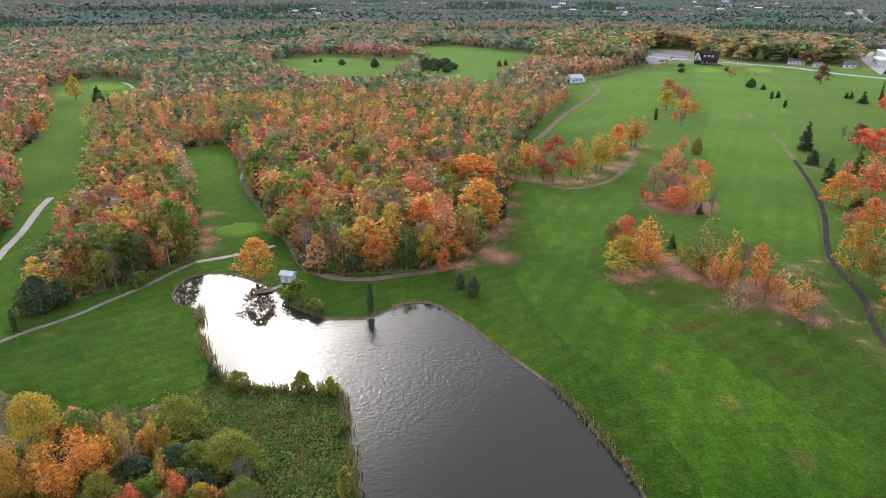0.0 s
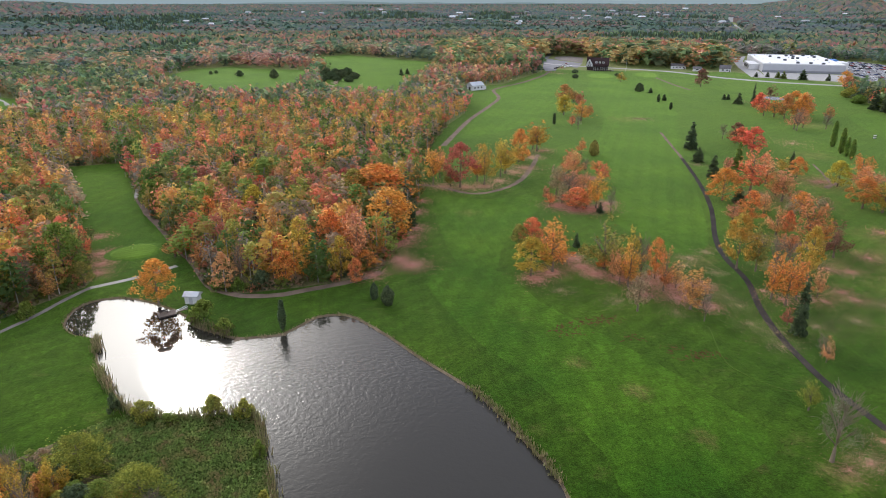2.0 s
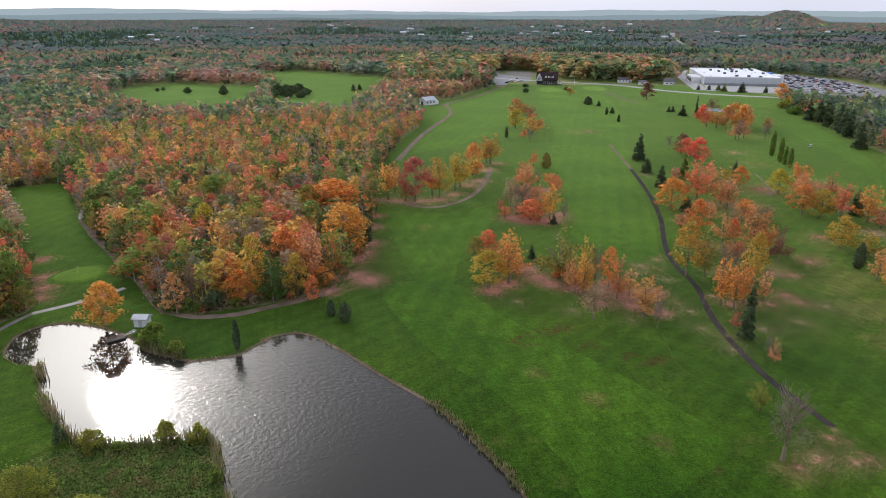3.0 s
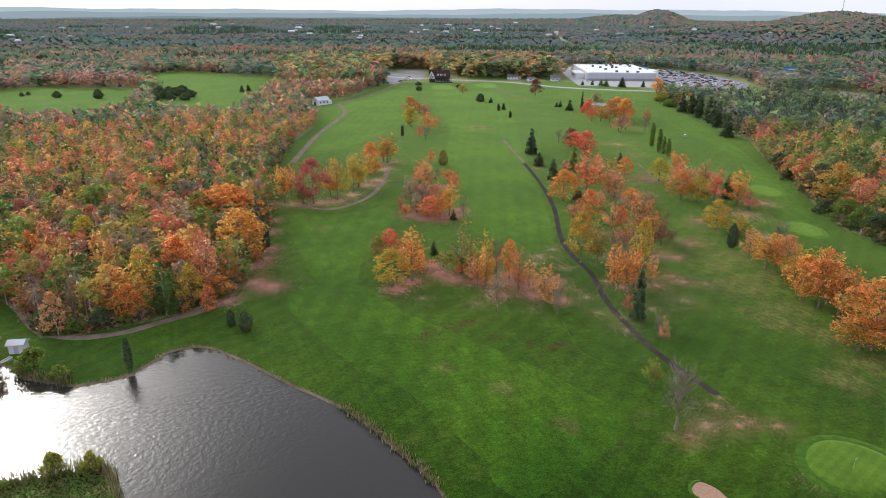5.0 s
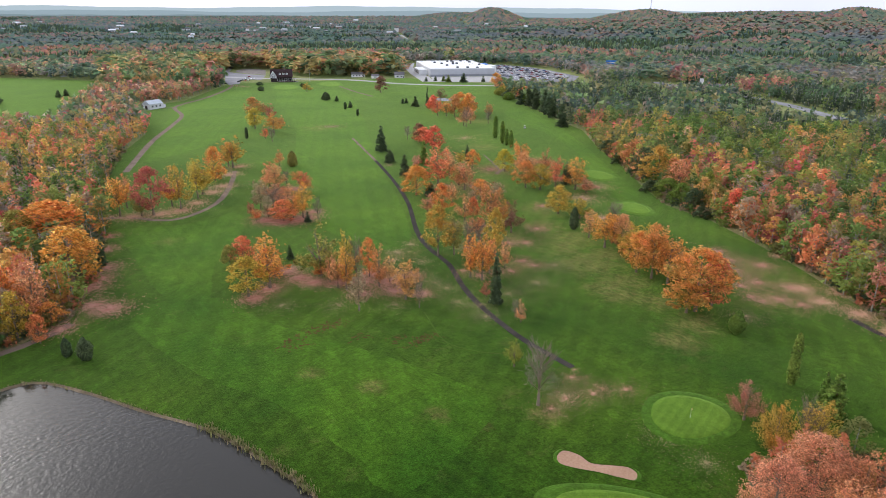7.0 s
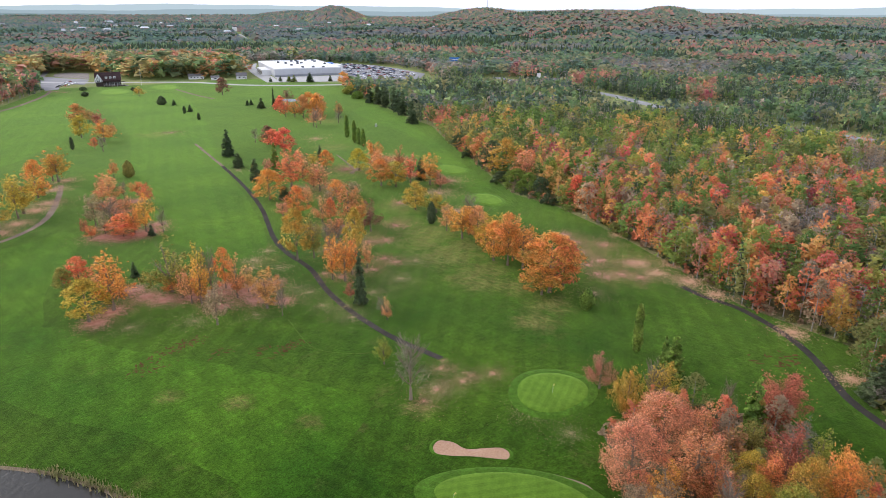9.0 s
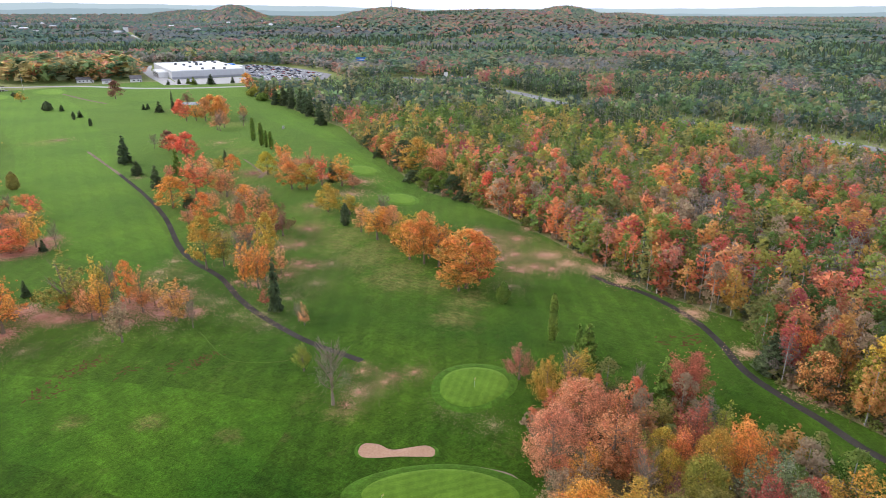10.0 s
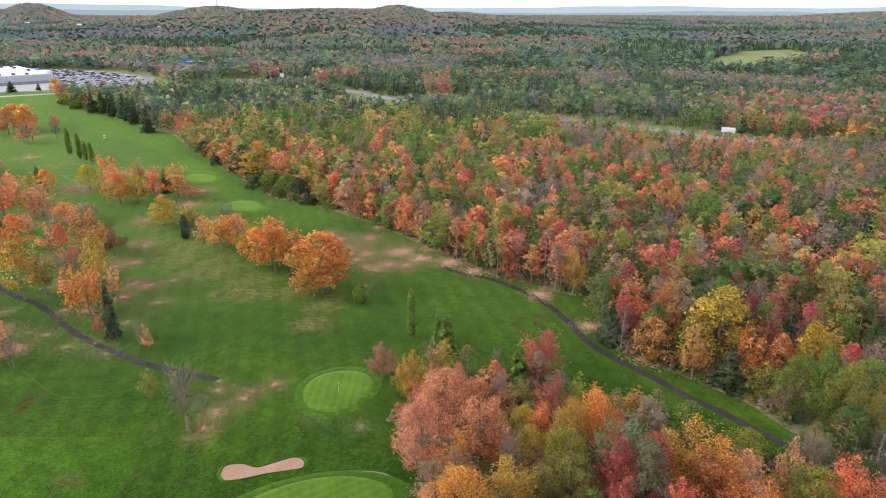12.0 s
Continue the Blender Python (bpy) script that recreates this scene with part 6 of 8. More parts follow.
BUSHES = [(-23, 681, 7.5), (-14, 698, 8.0), (-3, 715, 8.5), (4, 673, 6.5), (-10, 732, 8.0), (-19, 748, 7.0), (3, 745, 7.5), (-27, 715, 8.0), (10, 700, 7.0), (-8, 680, 6.0)]
PINES = [
    [(690, 345), (670, 265), (520, 195), (420, 190), (415, 260), (500, 300), (560, 330)],
    [(710, 245), (750, 105), (580, 78), (540, 185)],
    [(330, 300), (440, 500), (480, 560), (430, 560), (360, 420), (300, 300)],
]
BARE_WOODS = [[(790, 140), (810, 70), (670, 40), (620, 120)]]
OPENINGS = [LAWN, LANE, FAR_LAWN_A, FAR_LAWN_B, HAY_FIELD, MEADOW_RING, POND]
LOTS = {
    "store": [(480, 575), (440, 690), (480, 790), (556, 925), (600, 930), (640, 822), (690, 812), (690, 742), (673, 678), (636, 588), (590, 540), (570, 490), (520, 495)],
    "club": [(228, 740), (235, 850), (300, 960), (350, 940), (345, 775), (450, 720), (500, 570), (470, 560), (400, 660)],
    # verges widened towards the camera to open its view of the highway
    "verge_a": [(665, 500), (625, 425), (580, 405), (600, 470), (620, 500)],
    "verge_b": [(585, 300), (530, 215), (480, 205), (505, 255), (540, 295)],
    "verge_c": [(476, 30), (440, -70), (402, -60), (416, 20)],
    "marsh": [(425, 92), (462, 96), (470, 70), (452, 58), (425, 66)],
    "cottage": [(445, 500), (450, 545), (505, 545), (500, 505)],
    "barn": [(95, 565), (125, 560), (140, 605), (100, 610)],
}
ROAD_LINES = [
    [(225.0, 905.0), (276.1, 820.2), (371.6, 722.9), (448.1, 608.5), (520.0, 500.0), (600.0, 430.0)],
    [(1540.0, 2540.0), (1130.8, 1810.1), (900.0, 1390.0)],
    [(653.9, 492.0), (627.0, 434.6), (600.0, 340.0), (533.4, 227.4), (480.0, 76.0), (443.7, -13.7), (430.0, -52.9), (410.0, -110.0)],
]


ROADSIDE = [[(583.9, 297.1), (542.9, 228.3)], [(631.4, 476.7), (617.6, 440.3)], [(480.3, 67.0), (478.3, 57.3)], [(461.9, 10.7), (441.5, -37.0)]]


def near_line(line, x, y, d):
    hit = np.zeros(len(x), bool)
    for (ax, ay), (bx, by) in zip(line, line[1:]):
        dx, dy = bx - ax, by - ay
        t = np.clip(((x - ax) * dx + (y - ay) * dy) / (dx * dx + dy * dy), 0, 1)
        hit |= np.hypot(x - ax - t * dx, y - ay - t * dy) < d
    return hit


def scatter(r0, r1, gap, seed):
    """Uneven places in a ring sector of the land that the woods cover."""
    rng = np.random.default_rng(seed)
    xs = np.arange(-r1, r1, gap)
    x, y = [a.ravel() for a in np.meshgrid(xs, xs)]
    x, y = x + rng.uniform(-0.46, 0.46, len(x)) * gap, y + rng.uniform(-0.46, 0.46, len(y)) * gap
    r, side = np.hypot(x, y), np.degrees(np.arctan2(x, y))
    keep = (r >= r0) & (r < r1) & (side > -44) & (side < 114)
    for ring in OPENINGS:
        keep &= ~inside(ring, x, y)
    for ring in LOTS.values():
        keep &= ~inside(ring, x, y)
    keep &= ~near_line(ROAD_LINES[0], x, y, 9) & ~near_line(ROAD_LINES[1], x, y, 22) & ~near_line(ROAD_LINES[2], x, y, 13)
    return x[keep], y[keep], rng


def wood_zones(x, y, z):
    """The sort of wood that stands at each place."""
    r, side = np.hypot(x, y), np.degrees(np.arctan2(x, y))
    pines = np.zeros(len(x), bool)
    for ring in PINES:
        pines |= inside(ring, x, y)
    pines |= (np.abs(np.hypot((x - 1230) / 1.7, y + 115) - 190) < 75) & (x < 1600)
    bare = inside(BARE_WOODS[0], x, y)
    out = []
    for i in range(len(x)):
        px, py, ri, si = float(x[i]), float(y[i]), float(r[i]), float(side[i])
        # stands of one sort, a few hundred metres wide
        wide = 190 if ri < 1300 else 420
        f = noise.noise((px / wide, py / wide, 3.1))
        g = noise.noise((px / wide + 40, py / wide, 9.4))
        if 8 < si < 36 and 740 < ri < 1080:
            zone = "clubwood"
        elif pines[i]:
            zone = "pine"
        elif bare[i]:
            zone = "greywood"
        elif si > 30 and ri < 430 + 35 * math.sin(si * 0.5):
            zone = "eastgreen" if ri > 330 + 25 * math.sin(si * 0.9) and si < 80 else "eastbare" if px > 215 and py < 70 and noise.noise((px / 75, py / 75, 5.5)) > -0.05 else "east"
        elif si <= 30 and ri < 560:
            zone = "west"
        elif ri > 1700 and z[i] > 22:
            zone = "pine" if f > 0.42 else "redwood" if g > 0.3 else "hillwood"
        elif si < 30 and ri < 1500:
            zone = "pine" if f > 0.3 else "greenwood" if g < -0.3 else "north"
        elif f > 0.12:
            zone = "pine"
        elif g > 0.14:
            zone = "redwood"
        elif g < -0.2 and ri > 700:
            zone = "greywood"
        else:
            zone = "greenwood"
        out.append(zone)
    return out


def pick_colour(zone, u):
    total = sum(w for _, w in PALETTE[zone])
    for key, w in PALETTE[zone]:
        u -= w / total
        if u <= 0:
            return key
    return PALETTE[zone][-1][0]


def is_conifer(x, y, zone, u):
    r = math.hypot(x, y)
    if r < 150:
        return False
    return u < {"pine": 0.85, "greenwood": 0.14, "redwood": 0.06, "eastgreen": 0.07, "north": 0.1, "west": 0.05, "east": 0.04}.get(zone, 0.04)


def canopy(rng, width, sharp=0.55, levels=((0.10, 5), (0.72, 3))):
    """A far tree's crown in a few facets: uneven rings closed over an uneven top."""
    rings = []
    for z, n in levels:
        a = (np.arange(n) + rng.uniform(0, 1)) / n * math.tau + rng.uniform(-0.25, 0.25, n)
        r = width * 0.5 * (1 - z ** 2.2) ** sharp * rng.uniform(0.72, 1.25, n)
        rings.append(np.stack([r * np.cos(a), r * np.sin(a), z + rng.uniform(-0.07, 0.07, n)], axis=1))
    tris = []
    for lo, hi in zip(rings, rings[1:]):
        n, m = len(lo), len(hi)
        for i in range(n):
            tris.append((lo[i], lo[(i + 1) % n], hi[i % m]))
            tris.append((hi[i % m], lo[(i + 1) % n], hi[(i + 1) % m]))
    peak = np.array((rng.uniform(-0.05, 0.05), rng.uniform(-0.05, 0.05), 1.0))
    for i in range(len(rings[-1])):
        tris.append((rings[-1][i], rings[-1][(i + 1) % len(rings[-1])], peak))
    tris = np.array(tris)
    mid = tris.mean(axis=1)
    return rounded(tris, mid, np.array((0, 0, 0.35)), np.array((width, width, 0.8)), np.zeros_like(mid), rng)


def woods(name, r0, r1, gap, cards, size, seed, label, nearest=0):
    """Fill a belt of woodland; the nearest trees are things of their own, the rest one joined mass."""
    x, y, rng = scatter(r0, r1, gap, seed)
    order = np.argsort(np.hypot(x, y))
    placed = np.array(PLACED)
    forms, cones = [], []
    for i in range(7):
        own = np.random.default_rng(seed + i)
        if r0 >= 1150:
            form, soft = canopy(own, 0.5) if r0 < 2600 else canopy(own, 0.5, 0.55, ((0.12, 5),))
        elif i % 3:
            form, soft = broad_crown(own, 1.0, 0.5, cards, size / 14.0, 0.15, 40 if cards > 500 else max(7, min(24, cards // 5)), 1.0, 0.8)
        else:
            form, soft = bough_crown(own, 1.0, 0.5, cards, size / 14.0, 0.2, 20 if cards > 200 else 12, 0.18)
        forms.append((fitted(form, 1.0, 0.56), soft))
    for i in range(3):
        own = np.random.default_rng(seed + 50 + i)
        form, soft = canopy(own, 0.3, 1.5, ((0.08, 5),)) if r0 >= 1150 else cone_crown(own, 1.0, 0.42, cards, size / 14.0 * 0.9, 0.8)
        cones.append((form, soft))
    # bare trees: sparse slivers of twig
    twigs = []
    for form, soft in forms:
        thin = form[:max(5, len(form) // 2)].copy()
        long = 1.9 if cards > 60 else 1.2
        thin[:, 0] = thin[:, 1] + (thin[:, 0] - thin[:, 1]) * long
        thin[:, 2] = thin[:, 1] + (thin[:, 2] - thin[:, 1]) * (0.3 if cards > 60 else 0.6)
        twigs.append((thin, soft[:len(thin)]))
    zs = hills(x, y)
    lift = np.array((0, 0, 0.5 if r1 < 400 else 0.7 if r1 < 900 else 1.0))
    zones = wood_zones(x, y, zs)
    # brush kept low on the camera's side so the highway shows from there
    brush = np.zeros(len(x), bool)
    for line in ROADSIDE:
        brush |= near_line(line, x, y, 62) & (np.hypot(x, y) < np.hypot(*np.mean(line, axis=0)))
    corners, softs, tints, stems, made = [], [], [], [], 0
    for i in order:
        px, py = float(x[i]), float(y[i])
        if len(placed) and r0 < 300 and (np.hypot(placed[:, 0] - px, placed[:, 1] - py) < placed[:, 2] * 0.5).any():
            continue
        u, v, w = rng.uniform(0, 1, 3)
        if px < 0 and math.hypot(px, py) < 150 and py > 82:
            continue
        zone = zones[i]
        # neighbours share a colour in loose drifts
        wide_drift = 45 if r0 < 480 else 90 if r0 < 1600 else 260
        u = (0.5 * u + 1.6 * noise.noise((px / wide_drift, py / wide_drift, 7.7)) + 4.0) % 1.0
        conifer = is_conifer(px, py, zone, v)
        key = ("dark" if w < 0.75 else "green") if conifer else pick_colour(zone, u)
        h = rng.uniform(11.5, 15.5) * (1.04 if zone == "west" and math.hypot(px, py) < 330 else 1.0) * (1.1 if conifer else 1.0) * (0.68 if math.hypot(px, py) < 128 and 0 < px < 118 else 0.5 if px < 0 and math.hypot(px, py) < 135 else 1.0)
        if zone == "clubwood":
            h *= 1.45
        if brush[i]:
            h *= 0.45
        if made < nearest:
            made += 1
            kind = "spruce" if conifer else "bare" if key == "bark" else ("airy" if key in ("brown", "salmon") or w < 0.25 else "maple")
            tree(kind, key, px, py, h, h * (0.34 if conifer else rng.uniform(0.5, 0.7)), "at the woods' edge", "trees at the woods' edge")
            continue
        form, soft = cones[i % 3] if conifer else (forms if r0 >= 1150 else twigs)[i % 7] if key == "bark" else forms[i % 7]
        if gap > 9:
            h *= 1.15
        wide = h * (rng.uniform(0.70, 1.2) if gap < 6 else rng.uniform(0.85, 1.35)) * (1.0 if gap < 9 else 1.25 if gap < 13 else 1.9 if gap < 20 else 2.5)
        if key in ("green", "olive", "willow") and not conifer and w > (0.8 if zone in ("east", "west", "eastbare") else 0.4):
            # spreading old crowns
            wide, h = wide * 1.3, h * 1.06
        a = rng.uniform(0, math.tau)
        c, s = math.cos(a) * wide, math.sin(a) * wide
        q = form @ np.array(((c, s, 0), (-s, c, 0), (0, 0, h)))
        q += np.array((px, py, zs[i]))
        corners.append(q)
        turned = np.array(((c / wide, s / wide, 0), (-s / wide, c / wide, 0), (0, 0, 1)))
        softs.append(soft @ turned + lift)
        base = np.array(LEAF[key][rng.integers(0, 3)]) * (rng.uniform(0.82, 1.18) if r0 < 480 else rng.uniform(0.9, 1.1))
        if key in ("orange", "salmon", "red", "crimson", "rust", "gold", "yellow"):
            # leaves already thinning
            base = base * 0.86 + np.array((0.022, 0.020, 0.012))
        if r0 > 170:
            # distance haze painted into the tints: blue-grey mixed in, more with each belt
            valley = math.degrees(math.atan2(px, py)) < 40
            # bare: share of the haze colour in a tree's tint
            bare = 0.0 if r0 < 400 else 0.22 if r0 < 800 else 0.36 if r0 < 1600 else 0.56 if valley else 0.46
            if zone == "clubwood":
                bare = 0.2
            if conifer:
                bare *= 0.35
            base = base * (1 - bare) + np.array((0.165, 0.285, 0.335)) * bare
            # broadleaf tints also lightened, most in the far belts, as haze does
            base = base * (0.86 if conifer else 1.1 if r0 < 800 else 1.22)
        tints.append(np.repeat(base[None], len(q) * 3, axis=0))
        if gap < 8:
            stems.append((px, py, h))
    if not corners:
        return
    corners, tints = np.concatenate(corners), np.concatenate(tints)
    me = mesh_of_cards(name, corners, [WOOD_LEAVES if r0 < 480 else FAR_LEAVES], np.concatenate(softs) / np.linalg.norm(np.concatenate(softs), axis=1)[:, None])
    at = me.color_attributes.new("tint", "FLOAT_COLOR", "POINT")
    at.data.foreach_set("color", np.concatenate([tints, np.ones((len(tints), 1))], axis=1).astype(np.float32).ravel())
    tagged(new(name, me), label, "woods", kind="stuff")
    if stems:
        # slim trunks of the wood, four-sided
        p = np.array(stems)
        n = len(p)
        r = 0.16
        ring = np.array([(r, 0), (0, r), (-r, 0), (0, -r)])
        lo = np.concatenate([p[:, None, :2] + ring[None], np.zeros((n, 4, 1)) - 0.1], axis=2)
        hi = np.concatenate([p[:, None, :2] + ring[None] * 0.4, np.repeat(p[:, None, 2:] * 0.8, 4, axis=1)], axis=2)
        quads = np.concatenate([np.stack([lo[:, k], lo[:, (k + 1) % 4], hi[:, (k + 1) % 4], hi[:, k]], axis=1) for k in range(4)])
        tagged(new("woodland_trunks", mesh_of_cards("woodland_trunks", quads, [PALE_BARK])), "slim grey-brown trunks of the woodland trees", "trunks", kind="stuff")


for bx, by, bh in BUSHES:
    tree("round", "dark", bx, by, bh, bh * 1.7, "beside the far lawn")
woods("near_woods", 70, 175, 5.0, 850, 0.50, 10, "autumn woodland in orange, salmon, gold and green", 55)
woods("near_woods", 175, 300, 4.8, 250, 0.80, 11, "dense autumn woodland in orange, rust, gold and green")
woods("middle_woods", 300, 480, 5.6, 125, 0.98, 12, "dense autumn woodland in orange, rust and olive")
woods("middle_woods", 480, 820, 7.4, 31, 2.05, 13, "mixed autumn woodland with dark conifers among it")
woods("far_woods", 820, 1150, 9.4, 22, 2.2, 14, "far mixed woodland of haze-muted green, brown and rust")
woods("far_woods", 1150, 1600, 10.0, 12, 3.2, 17, "far mixed woodland of haze-muted green and brown")
woods("hill_woods", 1600, 2600, 15.0, 10, 4.4, 15, "woods on the rising land, haze-muted green and brown")
woods("hill_woods", 2600, 4780, 25.0, 9, 7.0, 16, "woods covering the distant hills, haze-muted green and brown")


# ---- buildings ----
def windows_on(wall, spots, y, w, h, frame_mat=WHITE_PAINT):
    """Framed panes let onto a wall that faces -y: (x, z) of their middles."""
    for x, z in spots:
        fr = part("window", box(x - w / 2 - 0.12, y - 0.08, z - h / 2 - 0.12, x + w / 2 + 0.12, y + 0.05, z + h / 2 + 0.12), frame_mat, wall)
        part("pane", box(x - w / 2, y - 0.11, z - h / 2, x + w / 2, y - 0.05, z + h / 2), GLASS, fr)


def house(name, x, y, turn, w, d, eave, ridge, wall_mat, roof_mat, label, windows=3, hip=0.0, door=True):
    """A small pitched-roof building: walls with gables, thick roof, windows and a door."""
    root = new(name)
    root.matrix_world = pose(x, y, float(hills(np.array(x), np.array(y))), 0, 0, turn)
    bm = box(-w / 2, -d / 2, -0.3, w / 2, d / 2, eave)
    if not hip:
        for sx in (-1, 1):
            v = [bm.verts.new((sx * w / 2 * 0.998, yy, zz)) for yy, zz in ((-d / 2, eave), (d / 2, eave), (0, ridge - 0.15))]
            bm.faces.new(v)
    wall = part("wall", bm, wall_mat, root)
    roof = part("roof", gable(-w / 2, -d / 2, w / 2, d / 2, eave + 0.1, ridge, 0.4, 0.22, hip), roof_mat, root)
    if windows:
        windows_on(wall, [(-w / 2 + w * (i + 0.75) / (windows + 0.5), eave * 0.58) for i in range(windows)], -d / 2, w / (windows * 3), eave * 0.34)
    if door:
        part("door", box(w * 0.36, -d / 2 - 0.09, -0.1, w * 0.36 + 1.0, -d / 2 + 0.02, 2.05), DARK_TIMBER, root)
    return tagged(root, label, "building"), wall, roof


def clubhouse():
    root = new("clubhouse")
    root.matrix_world = pose(297, 752, 0, 0, 0, -24)
    wall = part("wall", box(-12, -7, -0.3, 12, 7, 6.0), DARK_TIMBER, root, "dark timber ground floor wall")
    # half-timbered cross gable at one end
    bm = bmesh.new()
    v = [bm.verts.new(p) for p in ((-13, -8, 4.2), (-5.5, -8, 4.2), (-5.5, -8, 7.0), (-9.25, -8, 13.2), (-13, -8, 7.0))]
    f = bm.faces.new(v)
    r = bmesh.ops.extrude_face_region(bm, geom=[f])
    bmesh.ops.translate(bm, verts=[e for e in r["geom"] if isinstance(e, bmesh.types.BMVert)], vec=(0, 9, 0))
    bmesh.ops.recalc_face_normals(bm, faces=bm.faces[:])
    g = part("gable", bm, WHITE_PAINT, root, "white half-timbered gable")
    for x in (-12.2, -10.7, -9.25, -7.8, -6.3):
        part("timber", box(x - 0.14, -8.09, 4.2, x + 0.14, -8.002, 7.2 + 3.6 * (1 - abs(x + 9.25) / 3.8)), DARK_TIMBER, g)
    for z in (4.4, 7.1):
        part("timber", box(-13, -8.1, z - 0.14, -5.5, -8.003, z + 0.14), DARK_TIMBER, g)
    windows_on(g, [(-10.2, 5.8), (-8.2, 5.8), (-9.25, 9.0)], -8.05, 0.9, 1.4)
    roof = part("roof", gable(-12, -7, 12, 7, 6.0, 14.2, 0.9, 0.35), DARK_ROOF, root, "steep dark brown shingle roof")
    side = gable(-3.9, -3.6, 4.5, 3.6, 7.1, 13.4, 0.12, 0.3)
    bmesh.ops.transform(side, matrix=pose(-9.25, -3.9, 0, 0, 0, 90), verts=side.verts)
    part("roof", side, DARK_ROOF, root)
    for x in (-1.5, 2.5, 6.5):
        dormer = part("dormer", box(x - 1.15, -5.9, 8.0, x + 1.15, -2.4, 10.1), WHITE_PAINT, roof)
        cap = gable(-1.7, -1.15, 1.6, 1.15, 10.1, 11.3, 0.15, 0.15)
        bmesh.ops.transform(cap, matrix=pose(x, -4.0, 0, 0, 0, 90), verts=cap.verts)
        part("dormer_roof", cap, DARK_ROOF, roof)
        windows_on(dormer, [(x, 9.1)], -5.92, 0.9, 1.1)
    part("chimney", box(3.2, -0.6, 12.0, 4.4, 0.6, 16.4, 0.05), BRICK_WALL, roof)
    # veranda along the front
    part("veranda_deck", box(-4.5, -11.5, 0.9, 16.5, -7.05, 1.15), TIMBER, root)
    for i in range(9):
        x = -4.2 + i * 2.55
        part("post", box(x - 0.12, -11.4, -0.2, x + 0.12, -11.16, 4.4), WHITE_PAINT, root)
    part("veranda_roof", box(-4.8, -11.8, 4.4, 16.8, -7.02, 4.65), DARK_ROOF, root)
    part("railing", box(-4.5, -11.45, 2.0, 16.5, -11.38, 2.1), WHITE_PAINT, root)
    part("skirt", box(-4.5, -11.3, -0.3, 16.5, -11.2, 0.9), DARK_TIMBER, root)
    windows_on(wall, [(-2.5, 3.0), (1.0, 3.0), (4.5, 3.0), (8.0, 3.0), (10.6, 3.0)], -7.04, 1.5, 1.6)
    for i in range(5):
        part("step", box(17.0, -10.6 + 0.32 * i, -0.2, 19.0, -10.28 + 0.32 * i, 0.2 + 0.18 * i), CONCRETE, root)
    tagged(root, "timbered clubhouse with steep brown roof, dormers and white gable", "clubhouse")


clubhouse()


def flagpole():
    bm = bmesh.new()
    tube(bm, [(0, 0, -0.2), (0, 0, 9), (0, 0, 18)], [0.16, 0.12, 0.06], 8)
    root = part("flagpole", bm, WHITE_PAINT)
    root.matrix_world = pose(322, 728, 0)
    bm = bmesh.new()
    bmesh.ops.create_icosphere(bm, subdivisions=1, radius=0.22, matrix=Matrix.Translation((0, 0, 18.1)))
    part("finial", bm, TIN, root)
    tagged(root, "tall white flagpole beside the clubhouse", "flagpole")


flagpole()
barn, barn_wall, barn_roof = house("barn", 118, 592, 28, 13.5, 8.5, 4.2, 7.2, WHITE_PAINT, TIN, "white barn with a pale metal roof beside the woods", 3, 0, False)
# solid dark panel set on the gable wall, which has no opening
part("barn_door", box(-6.83, -1.4, -0.1, -6.7, 1.4, 3.2), DARK_TIMBER, barn, "dark barn door panel")
part("lean_to", box(6.76, -3.0, -0.2, 10.5, 3.0, 2.9), WHITE_PAINT, barn)
house("cottage", 480, 530, -35, 13, 9, 3.6, 7.6, WHITE_PAINT, GREY_ROOF, "white cottage with grey roof below the store", 3)
house("house", 442, 347, -50, 15, 9, 3.2, 6.6, BRICK_WALL, DARK_ROOF, "tan house with brown roof among the pines", 3)
house("house", 399, 752, -25, 17, 8, 3.4, 6.2, WHITE_PAINT, GREY_ROOF, "low white house with grey shingle roof by the road", 4)
house("garage", 408, 724, -25, 9, 7, 3.0, 5.0, WHITE_PAINT, GREY_ROOF, "small white garage with grey roof by the road", 1)
house("house", 436, 712, -30, 12, 9, 3.6, 7.4, WHITE_PAINT, GREY_ROOF, "white gabled house beside the road", 2)
house("house", 1010, 28, -80, 26, 13, 6.5, 12.0, WHITE_PAINT, GREY_ROOF, "large pale farmhouse in the far woods", 5)
house("house", 985, -12, -80, 18, 10, 3.6, 7.0, WHITE_PAINT, DARK_ROOF, "low farm outbuilding in the far woods", 3)
house("store_building", 620, 395, -62, 26, 14, 4.2, 7.5, BRICK_WALL, GREY_ROOF, "long brown-roofed roadside building", 5)
house("house", 640, -148, -95, 14, 9, 4.0, 8.0, WHITE_PAINT, TIN, "white-roofed house in the eastern woods", 2)
house("house", 628, -178, -95, 12, 9, 3.5, 6.5, WHITE_PAINT, TIN, "small pale house in the eastern woods", 2)
house("school", -22, 1225, 8, 62, 16, 8.0, 10.5, GREY_WALL, WHITE_ROOF, "long grey two-storey building behind the woods", 9, 4.0)
house("house", -330, 1010, 15, 18, 10, 5.0, 9.0, WHITE_PAINT, GREY_ROOF, "pale house among the western woods", 3)
house("house", -345, 990, 10, 13, 9, 4.0, 7.5, WHITE_PAINT, GREY_ROOF, "small pale house among the western woods", 2)
house("house", 205, 905, -10, 16, 9, 5.0, 8.5, WHITE_PAINT, TIN, "pale house behind the car park trees", 3)
house("house", 75, 1150, 0, 22, 11, 5.5, 9.5, BRICK_WALL, GREY_ROOF, "brown house in the woods", 3)


